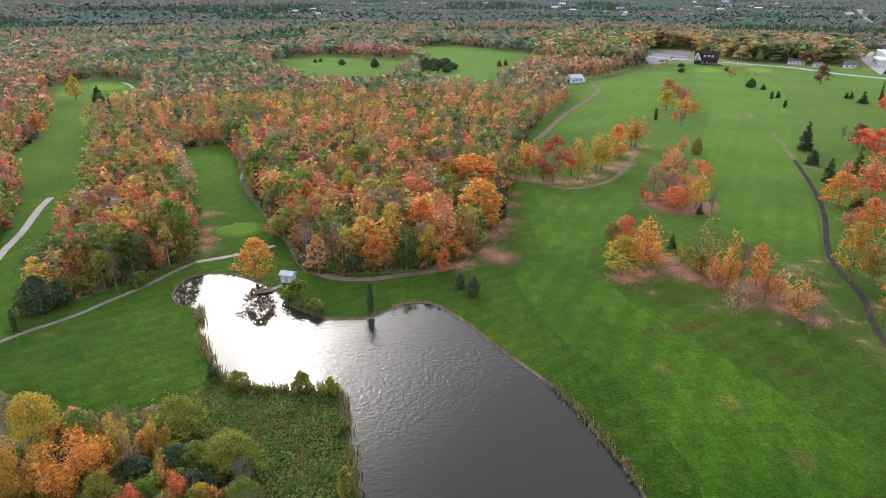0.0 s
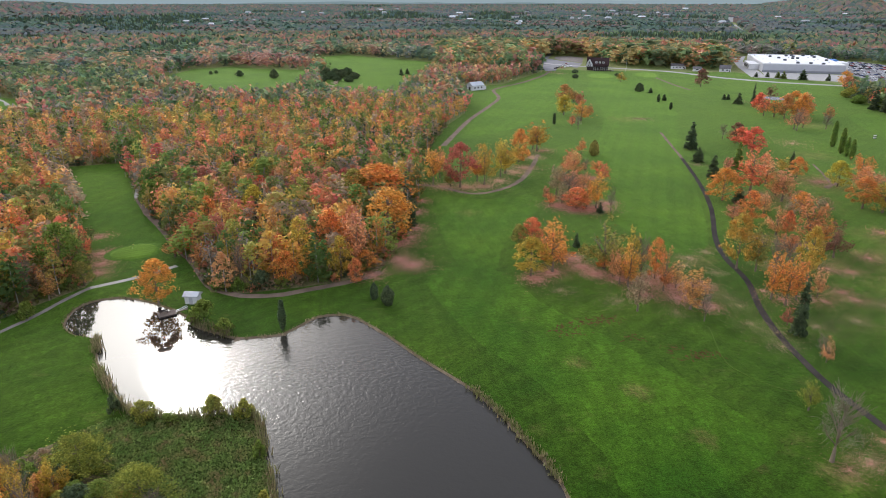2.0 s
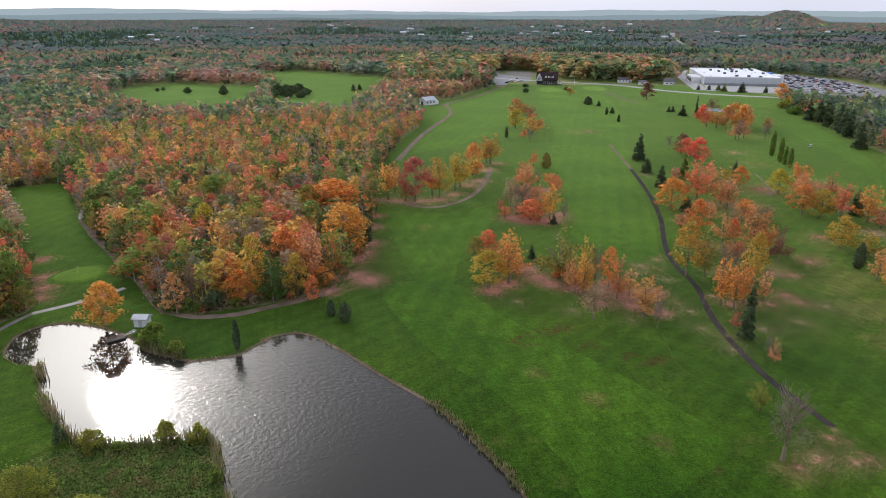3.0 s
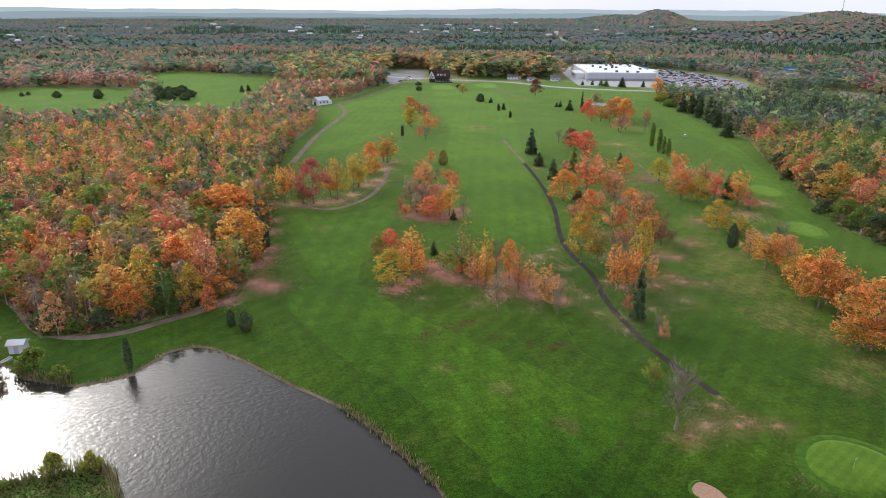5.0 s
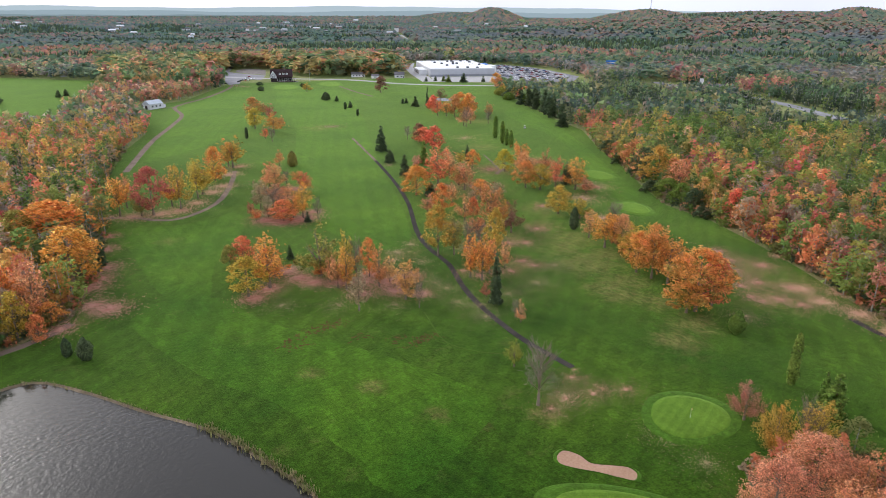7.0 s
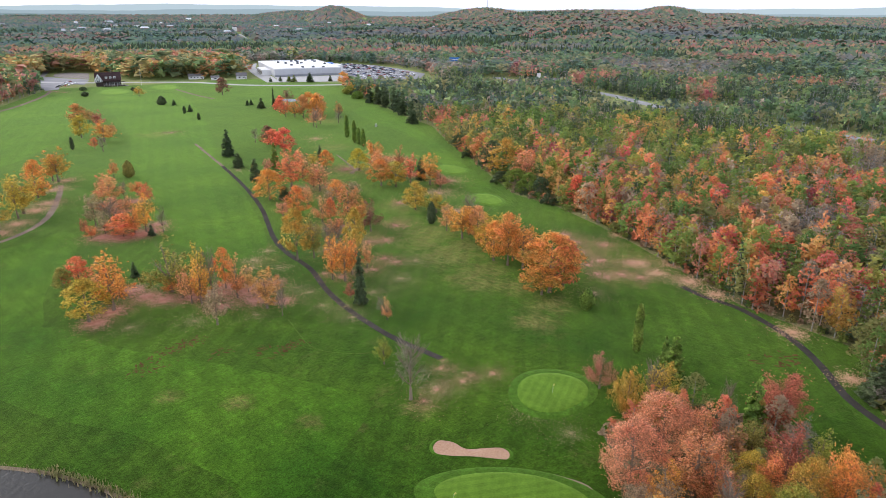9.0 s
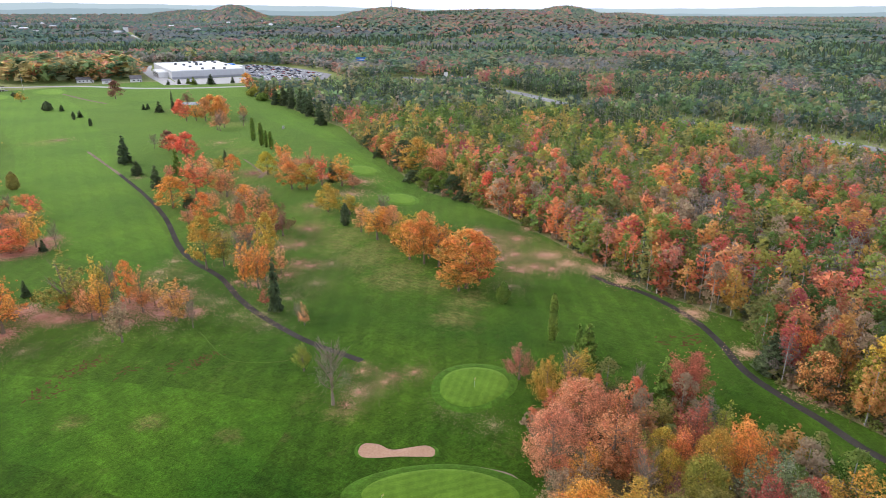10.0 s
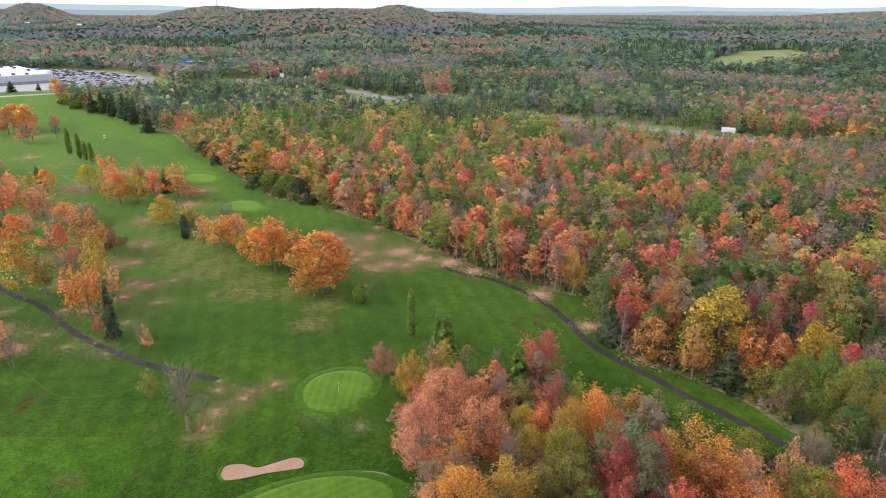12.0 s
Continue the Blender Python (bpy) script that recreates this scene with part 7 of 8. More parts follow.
def shed():
    root, wall, roof = house("garden_shed", -43.2, 163.6, -14, 3.4, 2.6, 2.3, 3.2, WHITE_PAINT, TIN, "small white metal shed at the pond's edge", 0, 0, False)
    part("door", box(-0.5, -1.36, 0.0, 0.5, -1.28, 1.95), GREY_WALL, root, "pale grey shed door")
    for i in range(6):
        x = -1.55 + i * 0.62
        part("rib", box(x - 0.03, -1.33, 0.0, x + 0.03, -1.302, 2.25), WHITE_PAINT, wall)


shed()


def dock():
    root = new("dock")
    root.matrix_world = pose(-48.6, 157.6, -0.3, 0, 0, 24)
    part("float", box(-2.2, -1.3, -0.15, 2.2, 1.3, 0.25), DARK_TIMBER, root)
    for i in range(11):
        x = -2.15 + i * 0.4
        part("plank", box(x, -1.45, 0.27, x + 0.36, 1.45, 0.33), TIMBER, root)
    bm = bmesh.new()
    tube(bm, [(2.2, 0.4, 0.3), (5.2, 1.6, 0.55)], [0.08, 0.08], 6)
    tube(bm, [(2.2, -0.4, 0.3), (5.4, 0.8, 0.55)], [0.08, 0.08], 6)
    part("rail", bm, TIN, root)
    part("ramp", box(2.2, -0.35, 0.28, 5.2, 0.55, 0.36), TIMBER, root)
    part("bench_seat", box(-1.6, 0.3, 0.75, 0.4, 0.75, 0.81), DARK_TIMBER, root)
    part("bench_back", box(-1.6, 0.75, 0.85, 0.4, 0.81, 1.25), DARK_TIMBER, root)
    for x in (-1.5, 0.3):
        part("bench_leg", box(x - 0.05, 0.32, 0.33, x + 0.05, 0.8, 0.75), DARK_TIMBER, root)
    tagged(root, "small weathered timber dock with a dark bench on the pond", "dock")


dock()


ROOF_UNIT = plain("roof_unit_metal", (0.10, 0.11, 0.12), 0.6, 0.2, vary=0.2)


def big_store():
    root = new("store")
    root.matrix_world = pose(475, 700, 0, 0, 0, -26)
    W, D, Hh = 84.0, 150.0, 9.0
    wall = part("wall", box(0, 0, -0.3, W, D, Hh), GREY_WALL, root, "grey panelled wall")
    part("wall_base", box(-0.15, -0.15, -0.2, W + 0.15, -0.002, 2.6), plain("dark_wall_base", (0.30, 0.31, 0.33), 0.8), wall)
    for i in range(10):
        x = 4 + i * 8
        part("pilaster", box(x - 0.3, -0.3, 2.6, x + 0.3, -0.005, Hh - 0.5), GREY_WALL, wall)
    roof = part("roof", box(0.5, 0.5, Hh + 0.01, W - 0.5, D - 0.5, Hh + 0.3), WHITE_ROOF, root)
    for y0, y1, x0, x1 in ((0, 0.5, 0, W), (D - 0.5, D, 0, W), (0.5, D - 0.5, 0, 0.5), (0.5, D - 0.5, W - 0.5, W)):
        part("parapet", box(x0, y0, Hh + 0.005, x1, y1, Hh + 1.0), WHITE_PAINT, root)
    rng = random.Random(5)
    for i in range(7):
        for j in range(6):
            x, y = 8 + i * 11.0 + rng.uniform(-3, 3), 12 + j * 24 + rng.uniform(-6, 6)
            if rng.random() < 0.35:
                continue
            if rng.random() < 0.75:
                unit = part("roof_unit", box(x - 1.6, y - 1.6, Hh + 0.31, x + 1.6, y + 1.6, Hh + 2.2, 0.12), ROOF_UNIT, roof)
                part("fan", box(x - 0.6, y - 0.6, Hh + 2.2, x + 0.6, y + 0.6, Hh + 2.4, 0.1), DARK_TIMBER, unit)
            else:
                part("roof_unit", box(x - 0.8, y - 0.8, Hh + 0.31, x + 0.8, y + 0.8, Hh + 1.2, 0.1), WHITE_PAINT, roof)
    part("loading_dock", box(-11, 30, -0.2, -0.01, 80, 6.4), WHITE_PAINT, root, "white loading dock wing")
    for i in range(5):
        part("dock_door", box(-11.12, 34 + i * 9, 1.0, -10.98, 38 + i * 9, 4.6), DARK_TIMBER, root)
    part("entrance", box(W + 0.01, 20, -0.2, W + 7, 46, 10.8), WHITE_PAINT, root, "tall white entrance block")
    part("entrance", box(W + 0.02, 62, -0.2, W + 6, 84, 10.4), BLUE, root, "bright blue entrance block")
    tagged(root, "huge low white-roofed store with grey walls and roof units", "store")


big_store()


def sheet(name, points, material, z, label):
    bm = bmesh.new()
    bm.faces.new([bm.verts.new((x, y, z)) for x, y in points])
    bmesh.ops.recalc_face_normals(bm, faces=bm.faces[:])
    if bm.faces[:][0].normal.z < 0:
        bmesh.ops.reverse_faces(bm, faces=bm.faces[:])
    r = bmesh.ops.extrude_face_region(bm, geom=bm.faces[:])
    bmesh.ops.translate(bm, verts=[v for v in r["geom"] if isinstance(v, bmesh.types.BMVert)], vec=(0, 0, 0.06))
    bmesh.ops.triangulate(bm, faces=bm.faces[:])
    return tagged(part(name, bm, material), label, "parking lot", kind="structure")


sheet("pavement", [(518, 587), (549, 566), (576, 549), (632, 592), (668, 681), (685, 742), (684, 806), (640, 815), (555, 659), (538, 622)], LOT_ASPHALT, 0.08, "grey parking lot full of cars beside the store")
sheet("pavement", [(562, 912), (590, 915), (536, 836), (473, 700), (458, 672), (430, 650), (479, 754)], CONCRETE, 0.08, "pale concrete yard beside the store")
sheet("pavement", [(462, 676), (474, 699), (548, 656), (530, 622), (495, 598), (432, 650)], CONCRETE, 0.07, "pale concrete drive in front of the store")
sheet("pavement", [(232, 748), (238.7, 780.1), (276, 904), (324, 1030), (327, 1016), (287, 918), (294, 881), (309.6, 838.7), (283, 782), (268.6, 810.5), (246, 752)], LOT_ASPHALT, 0.07, "grey clubhouse car park")
sheet("pavement", [(295, 912), (298, 886), (312, 845), (342.7, 926), (330, 960), (309, 950)], GREY_GRAVEL, 0.06, "brown gravel overflow ground behind the clubhouse car park")


def car_forms():
    """One car: body with bonnet and cabin, glass, wheels."""
    root = new("car")
    bm = bmesh.new()
    side = [(-2.2, 0.35), (-2.25, 0.75), (-2.0, 0.98), (-1.55, 1.0), (-1.05, 1.42), (0.55, 1.45), (1.25, 0.98), (2.1, 0.85), (2.25, 0.6), (2.2, 0.35)]
    rows = [[bm.verts.new((x, s * 0.88, z)) for x, z in side] for s in (-1, 1)]
    n = len(side)
    for i in range(n):
        bm.faces.new((rows[0][i], rows[0][(i + 1) % n], rows[1][(i + 1) % n], rows[1][i]))
    bm.faces.new(rows[0][::-1])
    bm.faces.new(rows[1])
    bmesh.ops.recalc_face_normals(bm, faces=bm.faces[:])
    part("body", bm, CAR_PAINT[0], root)
    part("windscreen", box(0.58, -0.72, 1.02, 1.12, 0.72, 1.30), GLASS, root)
    part("side_glass", box(-1.05, -0.90, 1.05, 0.5, 0.90, 1.36), GLASS, root)
    for x in (-1.4, 1.4):
        for s in (-1, 1):
            bm = bmesh.new()
            bmesh.ops.create_cone(bm, cap_ends=True, segments=10, radius1=0.33, radius2=0.33, depth=0.22, matrix=pose(x, s * 0.8, 0.33, 90))
            part("wheel", bm, RUBBER, root)
    return tagged(root, "parked car on the asphalt lot", "car", "parked cars")


first_car = car_forms()
first_car.matrix_world = pose(270, 800, 0.13, 0, 0, 70)
car_rng = random.Random(8)
CAR_WORDS = ["white", "silver-grey", "black", "dark red", "dark blue"]


def park(x, y, turn):
    c = copy_thing(first_car, pose(x, y, 0.14, 0, 0, turn))
    k = min(4, int(car_rng.random() ** 1.7 * 5))
    for o in c.children:
        if o.name.startswith("body"):
            o.material_slots[0].link = "OBJECT"
            o.material_slots[0].material = CAR_PAINT[k]
    c["label"] = "%s parked car on the grey asphalt lot" % CAR_WORDS[k]


lot_ring = [(590, 570), (530, 592), (552, 642), (592, 715), (640, 805), (676, 798), (676, 740), (658, 680), (622, 600)]
for row in range(16):
    for col in range(52):
        along, across = col * 6.3 + car_rng.uniform(-0.3, 0.3), row * 9.0 + (4.6 if col % 2 else 0)
        px, py = 515 + across * 0.92 + along * 0.39, 560 - across * 0.39 + along * 0.92
        if car_rng.random() < 0.66 and inside(lot_ring, np.array([px]), np.array([py]))[0]:
            park(px, py, -23 + (0 if row % 2 else 180))
for i in range(7):
    park(252 + i * 5.2, 772 + i * 9.0 + car_rng.uniform(-1, 1), -20)
for i in range(4):
    park(262 + i * 6.0, 778 + i * 7.0, 65)


def golf_cart(x, y, turn):
    root = new("golf_cart")
    root.matrix_world = pose(x, y, 0, 0, 0, turn)
    part("body", box(-1.2, -0.6, 0.28, 1.2, 0.6, 0.75, 0.08), WHITE_PAINT, root)
    part("seat", box(-0.6, -0.55, 0.76, 0.1, 0.55, 1.0, 0.05), plain("seat_vinyl", (0.4, 0.36, 0.3), 0.6), root)
    part("roof", box(-1.0, -0.62, 1.82, 0.9, 0.62, 1.92, 0.04), WHITE_PAINT, root)
    for sx, sy in ((-0.9, -0.55), (-0.9, 0.55), (0.75, -0.55), (0.75, 0.55)):
        part("post", box(sx - 0.03, sy - 0.03, 0.7, sx + 0.03, sy + 0.03, 1.85), RUBBER, root)
        bm = bmesh.new()
        bmesh.ops.create_cone(bm, cap_ends=True, segments=10, radius1=0.24, radius2=0.24, depth=0.2, matrix=pose(sx, sy, 0.24, 90))
        part("wheel", bm, RUBBER, root)
    tagged(root, "white golf cart with a canopy on the fairway", "golf cart")


strip("path", [(227.4, 281.8), (217.9, 261.7), (210.3, 247.8)], 1.0, EARTH, 0.05, "thin worn track beside the maples", 0.2)
disc_pond = bmesh.new()
disc_pond.faces.new([disc_pond.verts.new((354 + 9 * math.cos(a * 0.35), 500 + 11 * math.sin(a * 0.35), 0.06)) for a in range(18)])
tagged(part("water", disc_pond, WATER), "small pale pond far up the course", "water", kind="structure")
strip("path", [(203.0, 241.0), (210.0, 246.0), (219.5, 250.5)], 2.2, EARTH, 0.06, "widened grey gravel pad", 0.25)
golf_cart(306.8, 335.0, 30)


def sign(x, y, z, turn, w, h, mat, label):
    root = new("road_sign")
    root.matrix_world = pose(x, y, 0, 0, 0, turn)
    for s in (-0.3, 0.3):
        bm = bmesh.new()
        tube(bm, [(w * s, 0, -0.2), (w * s, 0, z)], [0.25, 0.22], 8)
        part("post", bm, GREY_WALL, root)
    board = part("board", box(-w / 2, -0.3, z - h, w / 2, 0.3, z, 0.05), mat, root)
    part("stripe", box(-w * 0.35, -0.34, z - h * 0.6, w * 0.35, -0.305, z - h * 0.4), WHITE_PAINT, board)
    tagged(root, label, "sign")


sign(700, 600, 17, -50, 14, 5, BLUE, "bright blue roadside sign board above the trees")
sign(432, -32, 8, -95, 8, 3, WHITE_PAINT, "white roadside billboard beside the highway")
sign(600, 395, 14, -62, 4, 5, WHITE_PAINT, "small white roadside sign on posts")


def mast():
    bm = bmesh.new()
    x, y = 3700 * math.sin(radians(52.1)), 3700 * math.cos(radians(52.1))
    z = float(hills(np.array(x), np.array(y)))
    tube(bm, [(x, y, z - 5), (x, y, z + 75)], [2.2, 1.2], 6)
    root = part("radio_mast", bm, TIN)
    tagged(root, "thin radio mast on the distant hilltop", "mast")


mast()

# the far town: pale roofs among the trees
town_rng = random.Random(21)
for i in range(64):
    side = radians(town_rng.choice([town_rng.gauss(13, 4), town_rng.gauss(24, 3), town_rng.gauss(-2, 6), town_rng.gauss(35, 5)]))
    far = town_rng.uniform(2000, 3900)
    w = town_rng.uniform(10, 27) * far / 2600
    house("town_building", far * math.sin(side), far * math.cos(side), town_rng.uniform(-20, 20) - math.degrees(side), w, w * 0.5, town_rng.uniform(14, 17), town_rng.uniform(18, 20), [WHITE_PAINT, GREY_WALL, BRICK_WALL][i % 3], [WHITE_ROOF, GREY_ROOF, GREY_ROOF, TIN][i % 4], "pale flat building of the far town among trees", 0, 3.0, False)


# ---- ground cover ----
def litter(name, spots, count, size, material, label, seed):
    """Fallen leaves lying on the grass round the trees: (x, y, radius)."""
    rng = np.random.default_rng(seed)
    each = []
    for x, y, r in spots:
        n = int(count * 1.3 * r * r / sum(q[2] ** 2 for q in spots))
        a, d = rng.uniform(0, math.tau, n), r * np.abs(rng.normal(0, 0.5, n))
        each.append(np.stack([x + d * np.cos(a), y + d * np.sin(a), rng.uniform(0.02, 0.07, n)], axis=1))
    pos = np.concatenate(each)
    nrm = rng.normal(scale=0.25, size=pos.shape)
    nrm[:, 2] = 1
    nrm /= np.linalg.norm(nrm, axis=1)[:, None]
    cards = leaf_cards(pos, nrm, size * 0.66, rng, 0.1)
    cards[:, :, 2] = np.clip(cards[:, :, 2], 0.012, 0.14)
    tagged(new(name, mesh_of_cards(name, cards, [material])), label, "fallen leaves", kind="stuff")


litter("fallen_leaves", [(66.9, 179.5, 7), (57.4, 169.1, 6), (51.8, 165.3, 6), (70.2, 166.2, 6), (76.4, 161.8, 6), (82.3, 158.7, 7), (88.0, 161.8, 6), (89.2, 153.8, 8), (96.0, 153.4, 7), (86.9, 146.7, 6), (78.0, 150.6, 5), (68.2, 171.9, 6), (91.8, 140.8, 5)], 34000, 0.32, LITTER["pink"], "pink fallen leaves under the clump of maples", 1)
litter("fallen_leaves", [(81.0, 233.8, 8), (85.5, 228.0, 8), (90.9, 226.9, 8), (96.0, 227.8, 7), (99.0, 261.2, 8), (108.8, 271.9, 8), (101.0, 233.6, 6), (87.0, 243.5, 6)], 20000, 0.36, LITTER["pink"], "pink fallen leaves under the red clump", 2)
litter("fallen_leaves", [(40.0, 268.0, 9), (49.2, 266.0, 10), (58.0, 266.0, 9), (66.0, 274.0, 8), (77.0, 288.0, 9), (84.0, 296.0, 9), (93.0, 318.0, 10), (30.0, 272.0, 8), (104.0, 332.0, 8)], 15000, 0.42, LITTER["orange"], "orange fallen leaves along the row of maples", 3)
litter("fallen_leaves", [(14.6, 200.6, 9), (17.3, 180.9, 8), (21.0, 215.0, 8), (14.0, 186.0, 7), (24.0, 234.0, 7), (5.0, 175.0, 6), (28.0, 248.0, 6), (19.0, 206.0, 6)], 11000, 0.42, LITTER["pink"], "pinkish fallen leaves at the wood's edge", 4)
litter("fallen_leaves", [(87.0, 79.0, 7), (93.0, 77.0, 6), (96.0, 77.0, 4), (82.0, 78.0, 5), (94.0, 84.0, 6), (97.0, 86.0, 2), (96.6, 82.0, 1.5), (96.0, 79.0, 1.5), (100.0, 74.0, 6)], 7500, 0.14, LITTER["pink"], "pale pink fallen leaves round a bare tree", 5)
litter("fallen_leaves", [(167.1, 85.2, 5), (166.8, 81.7, 5), (172.0, 91.6, 7), (180.9, 98.9, 8), (178.1, 89.9, 8), (188.5, 105.6, 8), (171.8, 79.6, 7), (182.2, 81.9, 8), (192.7, 112.3, 8), (192.7, 96.5, 10), (173.2, 74.0, 7)], 11000, 0.30, LITTER["pink"], "straw and pink fallen leaves on the lower fairway", 6)
litter("fallen_leaves", [(133.0, 143.5, 7), (133.3, 138.5, 6), (124.3, 139.0, 6), (114.1, 141.7, 8), (120.7, 141.5, 6), (112.1, 147.6, 5), (140.8, 159.5, 8), (126.0, 162.9, 8), (146.3, 179.0, 12), (135.9, 186.4, 10), (145.6, 156.1, 8), (159.7, 165.4, 9), (179.4, 228.3, 14), (207.8, 250.7, 16), (168.6, 235.9, 12), (182.3, 186.2, 9)], 22000, 0.30, LITTER["pink"], "pinkish fallen leaves in the wood between the fairways", 7)
litter("fallen_leaves", [(180.0, 72.0, 6), (184.0, 80.0, 6), (175.6, 52.4, 6), (165.0, 30.0, 6), (180.0, 62.0, 8), (150.0, 14.0, 5), (138.0, 0.0, 5), (190.0, 72.0, 6), (205.0, 98.0, 5)], 10000, 0.38, LITTER["orange"], "orange fallen leaves along the edge of the woods", 8)
litter("fallen_leaves", [(-77.0, 196.0, 7), (-80.0, 205.0, 7), (-76.0, 188.0, 6), (-86.0, 222.0, 6)], 6000, 0.34, LITTER["pink"], "pink fallen leaves beside the green", 9)
litter("fallen_leaves", [(100.1, 139.9, 9), (99.8, 145.3, 7), (97.0, 130.2, 8), (100.9, 125.1, 10), (112.3, 126.4, 12), (124.5, 127.8, 14), (138.4, 134.8, 12), (81.9, 138.5, 8), (69.3, 147.5, 10), (56.6, 156.4, 9), (92.6, 49.9, 6), (93.8, 59.1, 8), (87.7, 79.8, 8), (97.8, 118.7, 9), (153.9, 79.0, 12)], 20000, 0.18, LITTER["straw"], "scattered pale fallen leaves on the rough grass", 10)
litter("fallen_leaves", [(205.0, 185.0, 14), (222.0, 215.0, 16), (240.0, 250.0, 16), (190.0, 160.0, 10), (225.0, 195.0, 12)], 9000, 0.4, LITTER["orange"], "orange fallen leaves below the string of maples", 11)
litter("fallen_leaves", [(-300.0, 520.0, 20), (-270.0, 440.0, 12), (-290.0, 470.0, 14), (-262.0, 500.0, 12), (236.0, 735.0, 16), (240.0, 720.0, 12), (330.0, 470.0, 25), (250.0, 330.0, 18)], 3000, 0.7, LITTER["orange"], "drifts of brown fallen leaves far up the course", 12)


def scars(name, spots, count, seed, material, label, size=0.7):
    """Patches of bare earth where the turf has been torn."""
    rng = np.random.default_rng(seed)
    bm = bmesh.new()
    for i in range(count):
        x, y, rx, ry = spots[int(rng.integers(0, len(spots)))]
        cx, cy = x + rng.normal() * rx * 0.5, y + rng.normal() * ry * 0.5
        s = size * rng.uniform(0.3, 1.4)
        n = int(rng.integers(6, 10))
        turn = rng.uniform(0, math.pi)
        long = rng.uniform(1.0, 2.6)
        ring = []
        for k in range(n):
            a = k / n * math.tau
            u, v = s * long * math.cos(a) * rng.uniform(0.6, 1.2), s * 0.6 * math.sin(a) * rng.uniform(0.6, 1.2)
            ring.append(bm.verts.new((cx + u * math.cos(turn) - v * math.sin(turn), cy + u * math.sin(turn) + v * math.cos(turn), 0.02 + 0.0006 * (i % 40))))
        bm.faces.new(ring)
    bmesh.ops.recalc_face_normals(bm, faces=bm.faces[:])
    for f in bm.faces:
        if f.normal.z < 0:
            f.normal_flip()
    tagged(part(name, bm, material), label, "bare earth", kind="stuff")


RAW_EARTH = plain("raw_earth", (0.105, 0.05, 0.018), 0.95, vary=0.45, scale=2.0, coat=(0.13, 0.085, 0.03))
scars("bare_earth", [(57.0, 137.0, 7, 2), (62.0, 137.5, 5, 2), (50.0, 133.0, 5, 4)], 150, 1, RAW_EARTH, "reddish-brown scuffed patches in the grass", 0.32)
scars("bare_earth", [(72.0, 122.0, 4, 2), (75.0, 117.0, 5, 2), (78.0, 118.0, 4, 1.5), (66.0, 128.0, 3, 2)], 120, 2, RAW_EARTH, "broken brown earth patches in the rough", 0.30)
litter("fallen_leaves", [(112.0, 178.0, 5), (104.0, 174.0, 6), (99.0, 168.0, 5), (106.0, 162.0, 5), (80.0, 330.0, 8), (95.0, 330.0, 9), (170.0, 290.0, 6), (200.0, 420.0, 12)], 4200, 0.4, LITTER["straw"], "worn straw-coloured patches beside the cart path", 13)
scars("bare_earth", [(146.0, 30.0, 3, 4), (150.0, 26.0, 3, 3), (143.0, 24.0, 2, 3)], 40, 4, RAW_EARTH, "dark muddy ruts beside the cart path", 0.5)


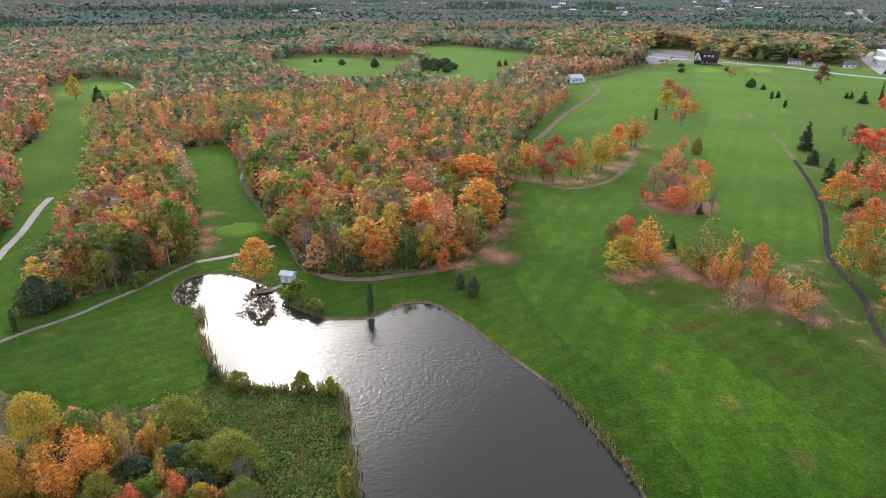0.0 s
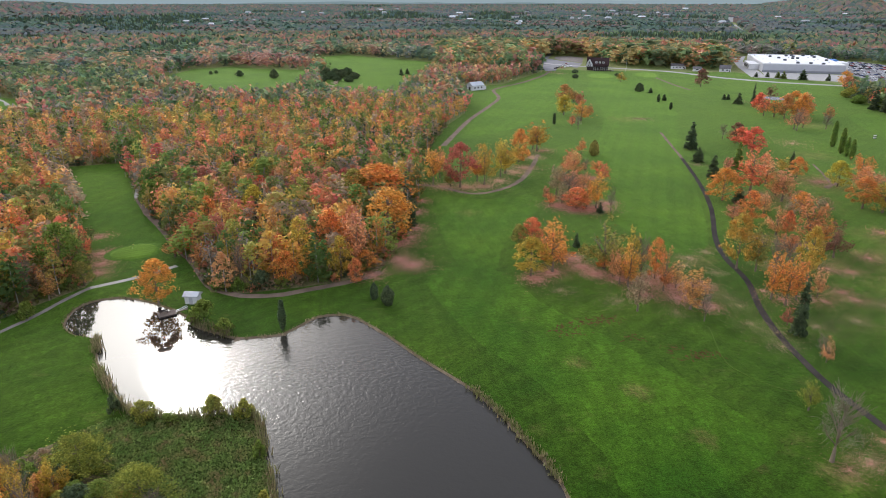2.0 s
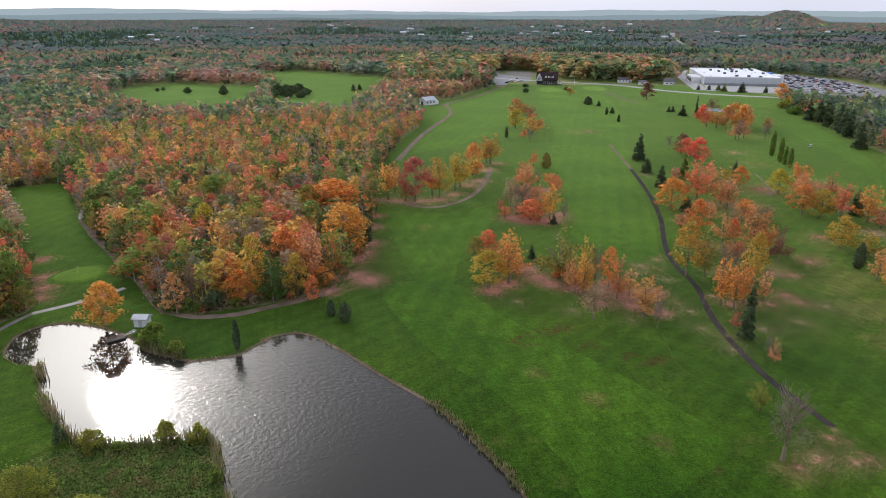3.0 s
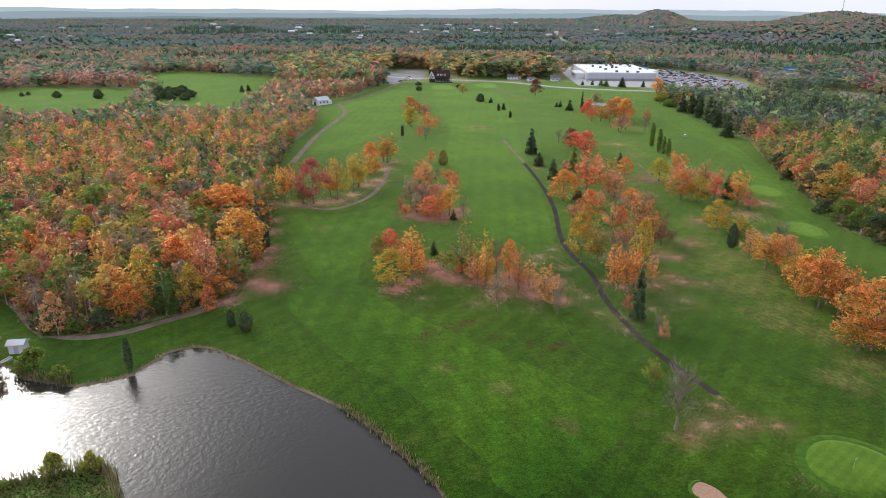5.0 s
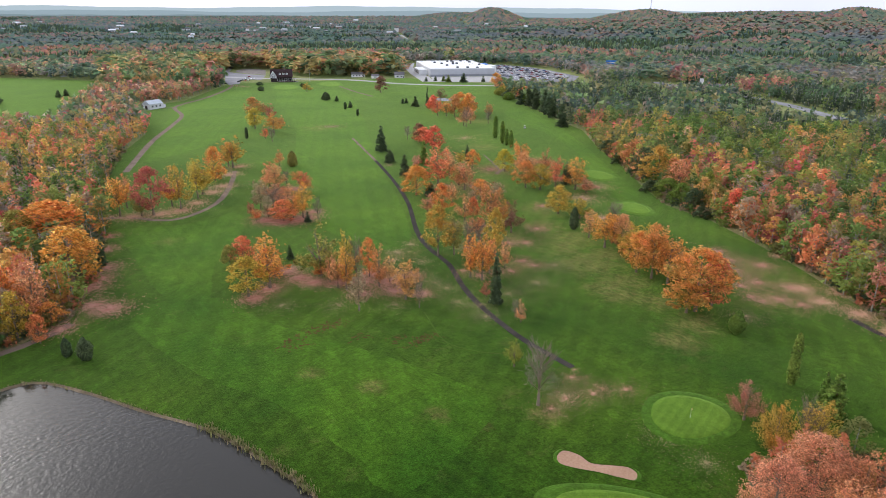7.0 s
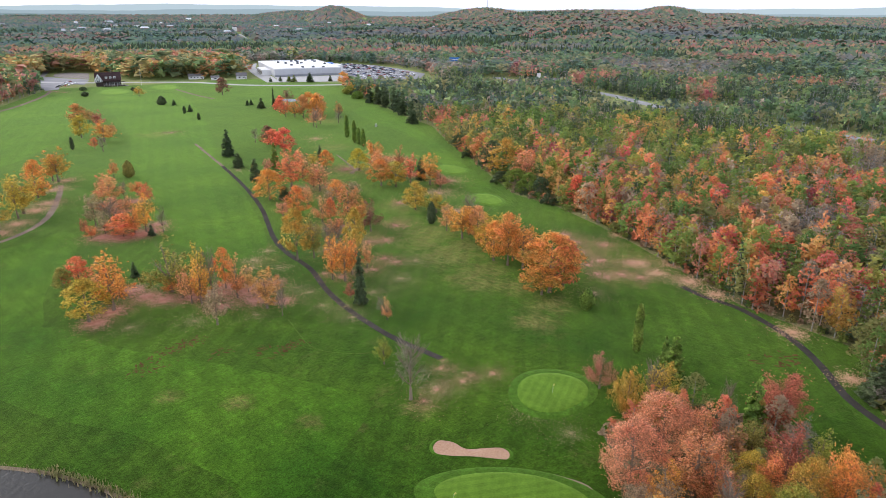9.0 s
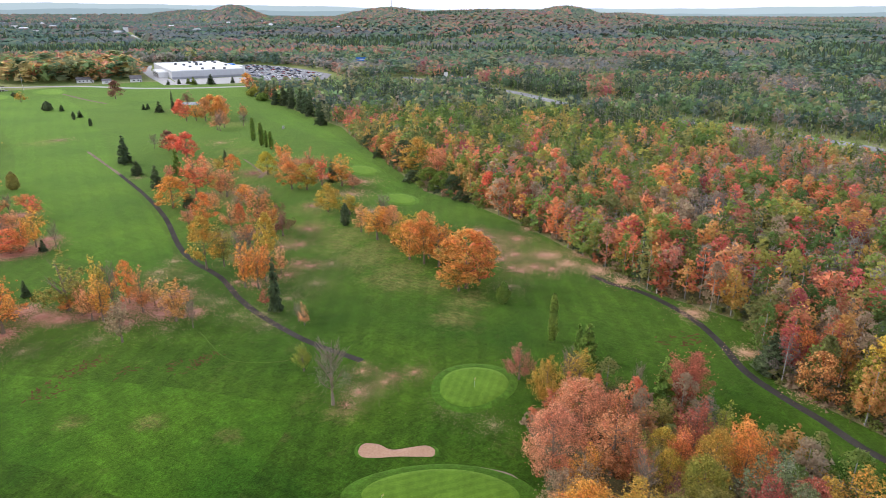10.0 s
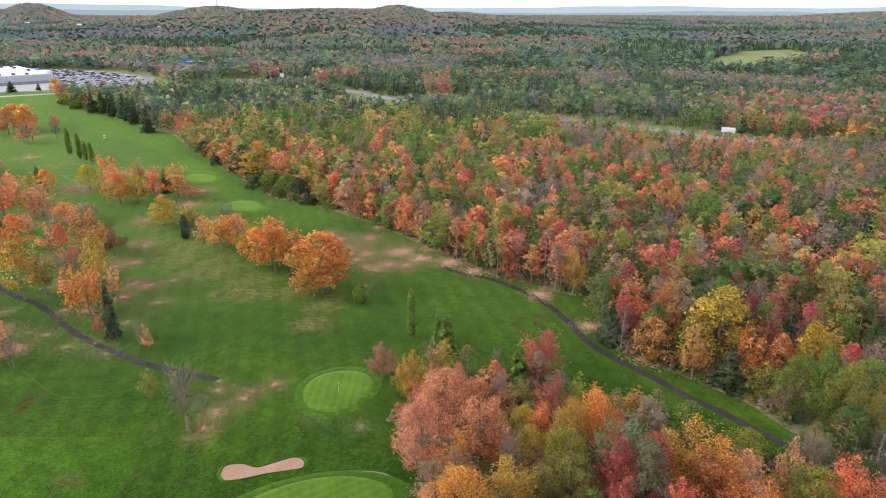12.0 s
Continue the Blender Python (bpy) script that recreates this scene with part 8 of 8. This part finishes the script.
def reeds():
    """Reeds and tussocks along the pond's edge."""
    rng = np.random.default_rng(31)
    shore = np.array(SHORE)
    quads = []
    dense = [(-61.5, 141.0, 5.0), (-53.0, 125.0, 5.0), (-39.0, 149.5, 6.0), (-34.0, 146.0, 4.0), (24.0, 109.0, 5.0), (27.5, 100.0, 5.0), (30.0, 90.0, 5.0), (-15.0, 85.0, 7.0), (-19.0, 103.0, 6.0), (-30.0, 110.5, 9.0), (-44.0, 112.0, 5.0)]
    for (x, y), (x2, y2) in zip(shore, np.roll(shore, -1, 0)):
        near = [d for d in dense if math.hypot(x - d[0], y - d[1]) < d[2]]
        n = 60 if near else 14
        tall = (1.9 if x < -8 else 0.8) if near else 0.4
        t = rng.uniform(0, 1, n)
        px, py = x + (x2 - x) * t + rng.normal(0, 0.55 if near else 0.3, n), y + (y2 - y) * t + rng.normal(0, 0.55 if near else 0.3, n)
        a = rng.uniform(0, math.tau, n)
        h, w = tall * rng.uniform(0.5, 1.2, n), rng.uniform(0.05, 0.16, n)
        for k in range(n):
            dx, dy = math.cos(a[k]) * w[k], math.sin(a[k]) * w[k]
            lx, ly = rng.normal(0, 0.2, 2) * h[k]
            quads.append(((px[k] - dx, py[k] - dy, -0.35), (px[k] + dx, py[k] + dy, -0.35), (px[k] + lx + dx * 0.3, py[k] + ly + dy * 0.3, h[k]), (px[k] + lx - dx * 0.3, py[k] + ly - dy * 0.3, h[k])))
    tagged(new("reeds", mesh_of_cards("reeds", np.array(quads), [foliage("reed_leaf", [(0.30, 0.24, 0.12), (0.18, 0.20, 0.07), (0.38, 0.30, 0.17)])])), "dry reeds and tussocks along the pond's edge", "reeds", kind="stuff")
    # tall meadow growth
    n = 15000
    px, py = rng.uniform(-56, -10, n * 2), rng.uniform(58, 113, n * 2)
    keep = inside(MEADOW_RING, px, py)
    px, py = px[keep][:n], py[keep][:n]
    pos = np.stack([px, py, rng.uniform(0.1, 0.55, len(px))], axis=1)
    nrm = rng.normal(size=pos.shape) + np.array((0, 0, 0.8))
    nrm /= np.linalg.norm(nrm, axis=1)[:, None]
    tagged(new("meadow_growth", mesh_of_cards("meadow_growth", leaf_cards(pos, nrm, 0.46, rng), [foliage("meadow_leaf", [(0.15, 0.23, 0.05), (0.22, 0.28, 0.07), (0.26, 0.19, 0.09)])])), "rank green and brown meadow growth below the pond", "meadow", kind="stuff")


reeds()


def undergrowth():
    """Low bushes along the feet of the woods and under the groves."""
    rng = np.random.default_rng(41)
    pos = []
    for ring, reach in ((LAWN, 3.5), (LANE, 4.0)):
        line = np.array(ring)
        for (ax, ay), (bx, by) in zip(line, np.roll(line, -1, 0)):
            length = math.hypot(bx - ax, by - ay)
            n = int(length / 1.6)
            t = rng.uniform(0, 1, n)
            for f in t:
                x, y = ax + (bx - ax) * f, ay + (by - ay) * f
                nx, ny = -(by - ay) / (length + 1e-6), (bx - ax) / (length + 1e-6)
                s = rng.uniform(0.8, reach)
                for sg in (1, -1):
                    q = (x + nx * s * sg, y + ny * s * sg)
                    if math.hypot(*q) < 420 and not any(inside(o, np.array([q[0]]), np.array([q[1]]))[0] for o in (LAWN, LANE, POND, MEADOW_RING)):
                        pos.append(q)
                        break
    form = [broad_crown(np.random.default_rng(70 + i), 1.0, 1.3, 60, 0.28, 0.0, 10, 1.0, 0.45) for i in range(4)]
    corners, tints = [], []
    keys = ["olive", "green", "willow", "brown", "dark", "rust"]
    for i, (x, y) in enumerate(pos):
        h = rng.uniform(1.2, 3.6)
        corners.append(form[i % 4][0] * np.array((h * 1.1, h * 1.1, h)) + np.array((x, y, 0)))
        c = np.array(LEAF[keys[int(rng.integers(0, 6))]][0])
        tints.append(np.repeat(c[None], 180, axis=0))
    corners, tints = np.concatenate(corners), np.concatenate(tints)
    me = mesh_of_cards("undergrowth", corners, [WOOD_LEAVES])
    at = me.color_attributes.new("tint", "FLOAT_COLOR", "POINT")
    at.data.foreach_set("color", np.concatenate([tints, np.ones((len(tints), 1))], axis=1).astype(np.float32).ravel())
    tagged(new("undergrowth", me), "tangled green and brown bushes at the foot of the woods", "undergrowth", kind="stuff")


undergrowth()
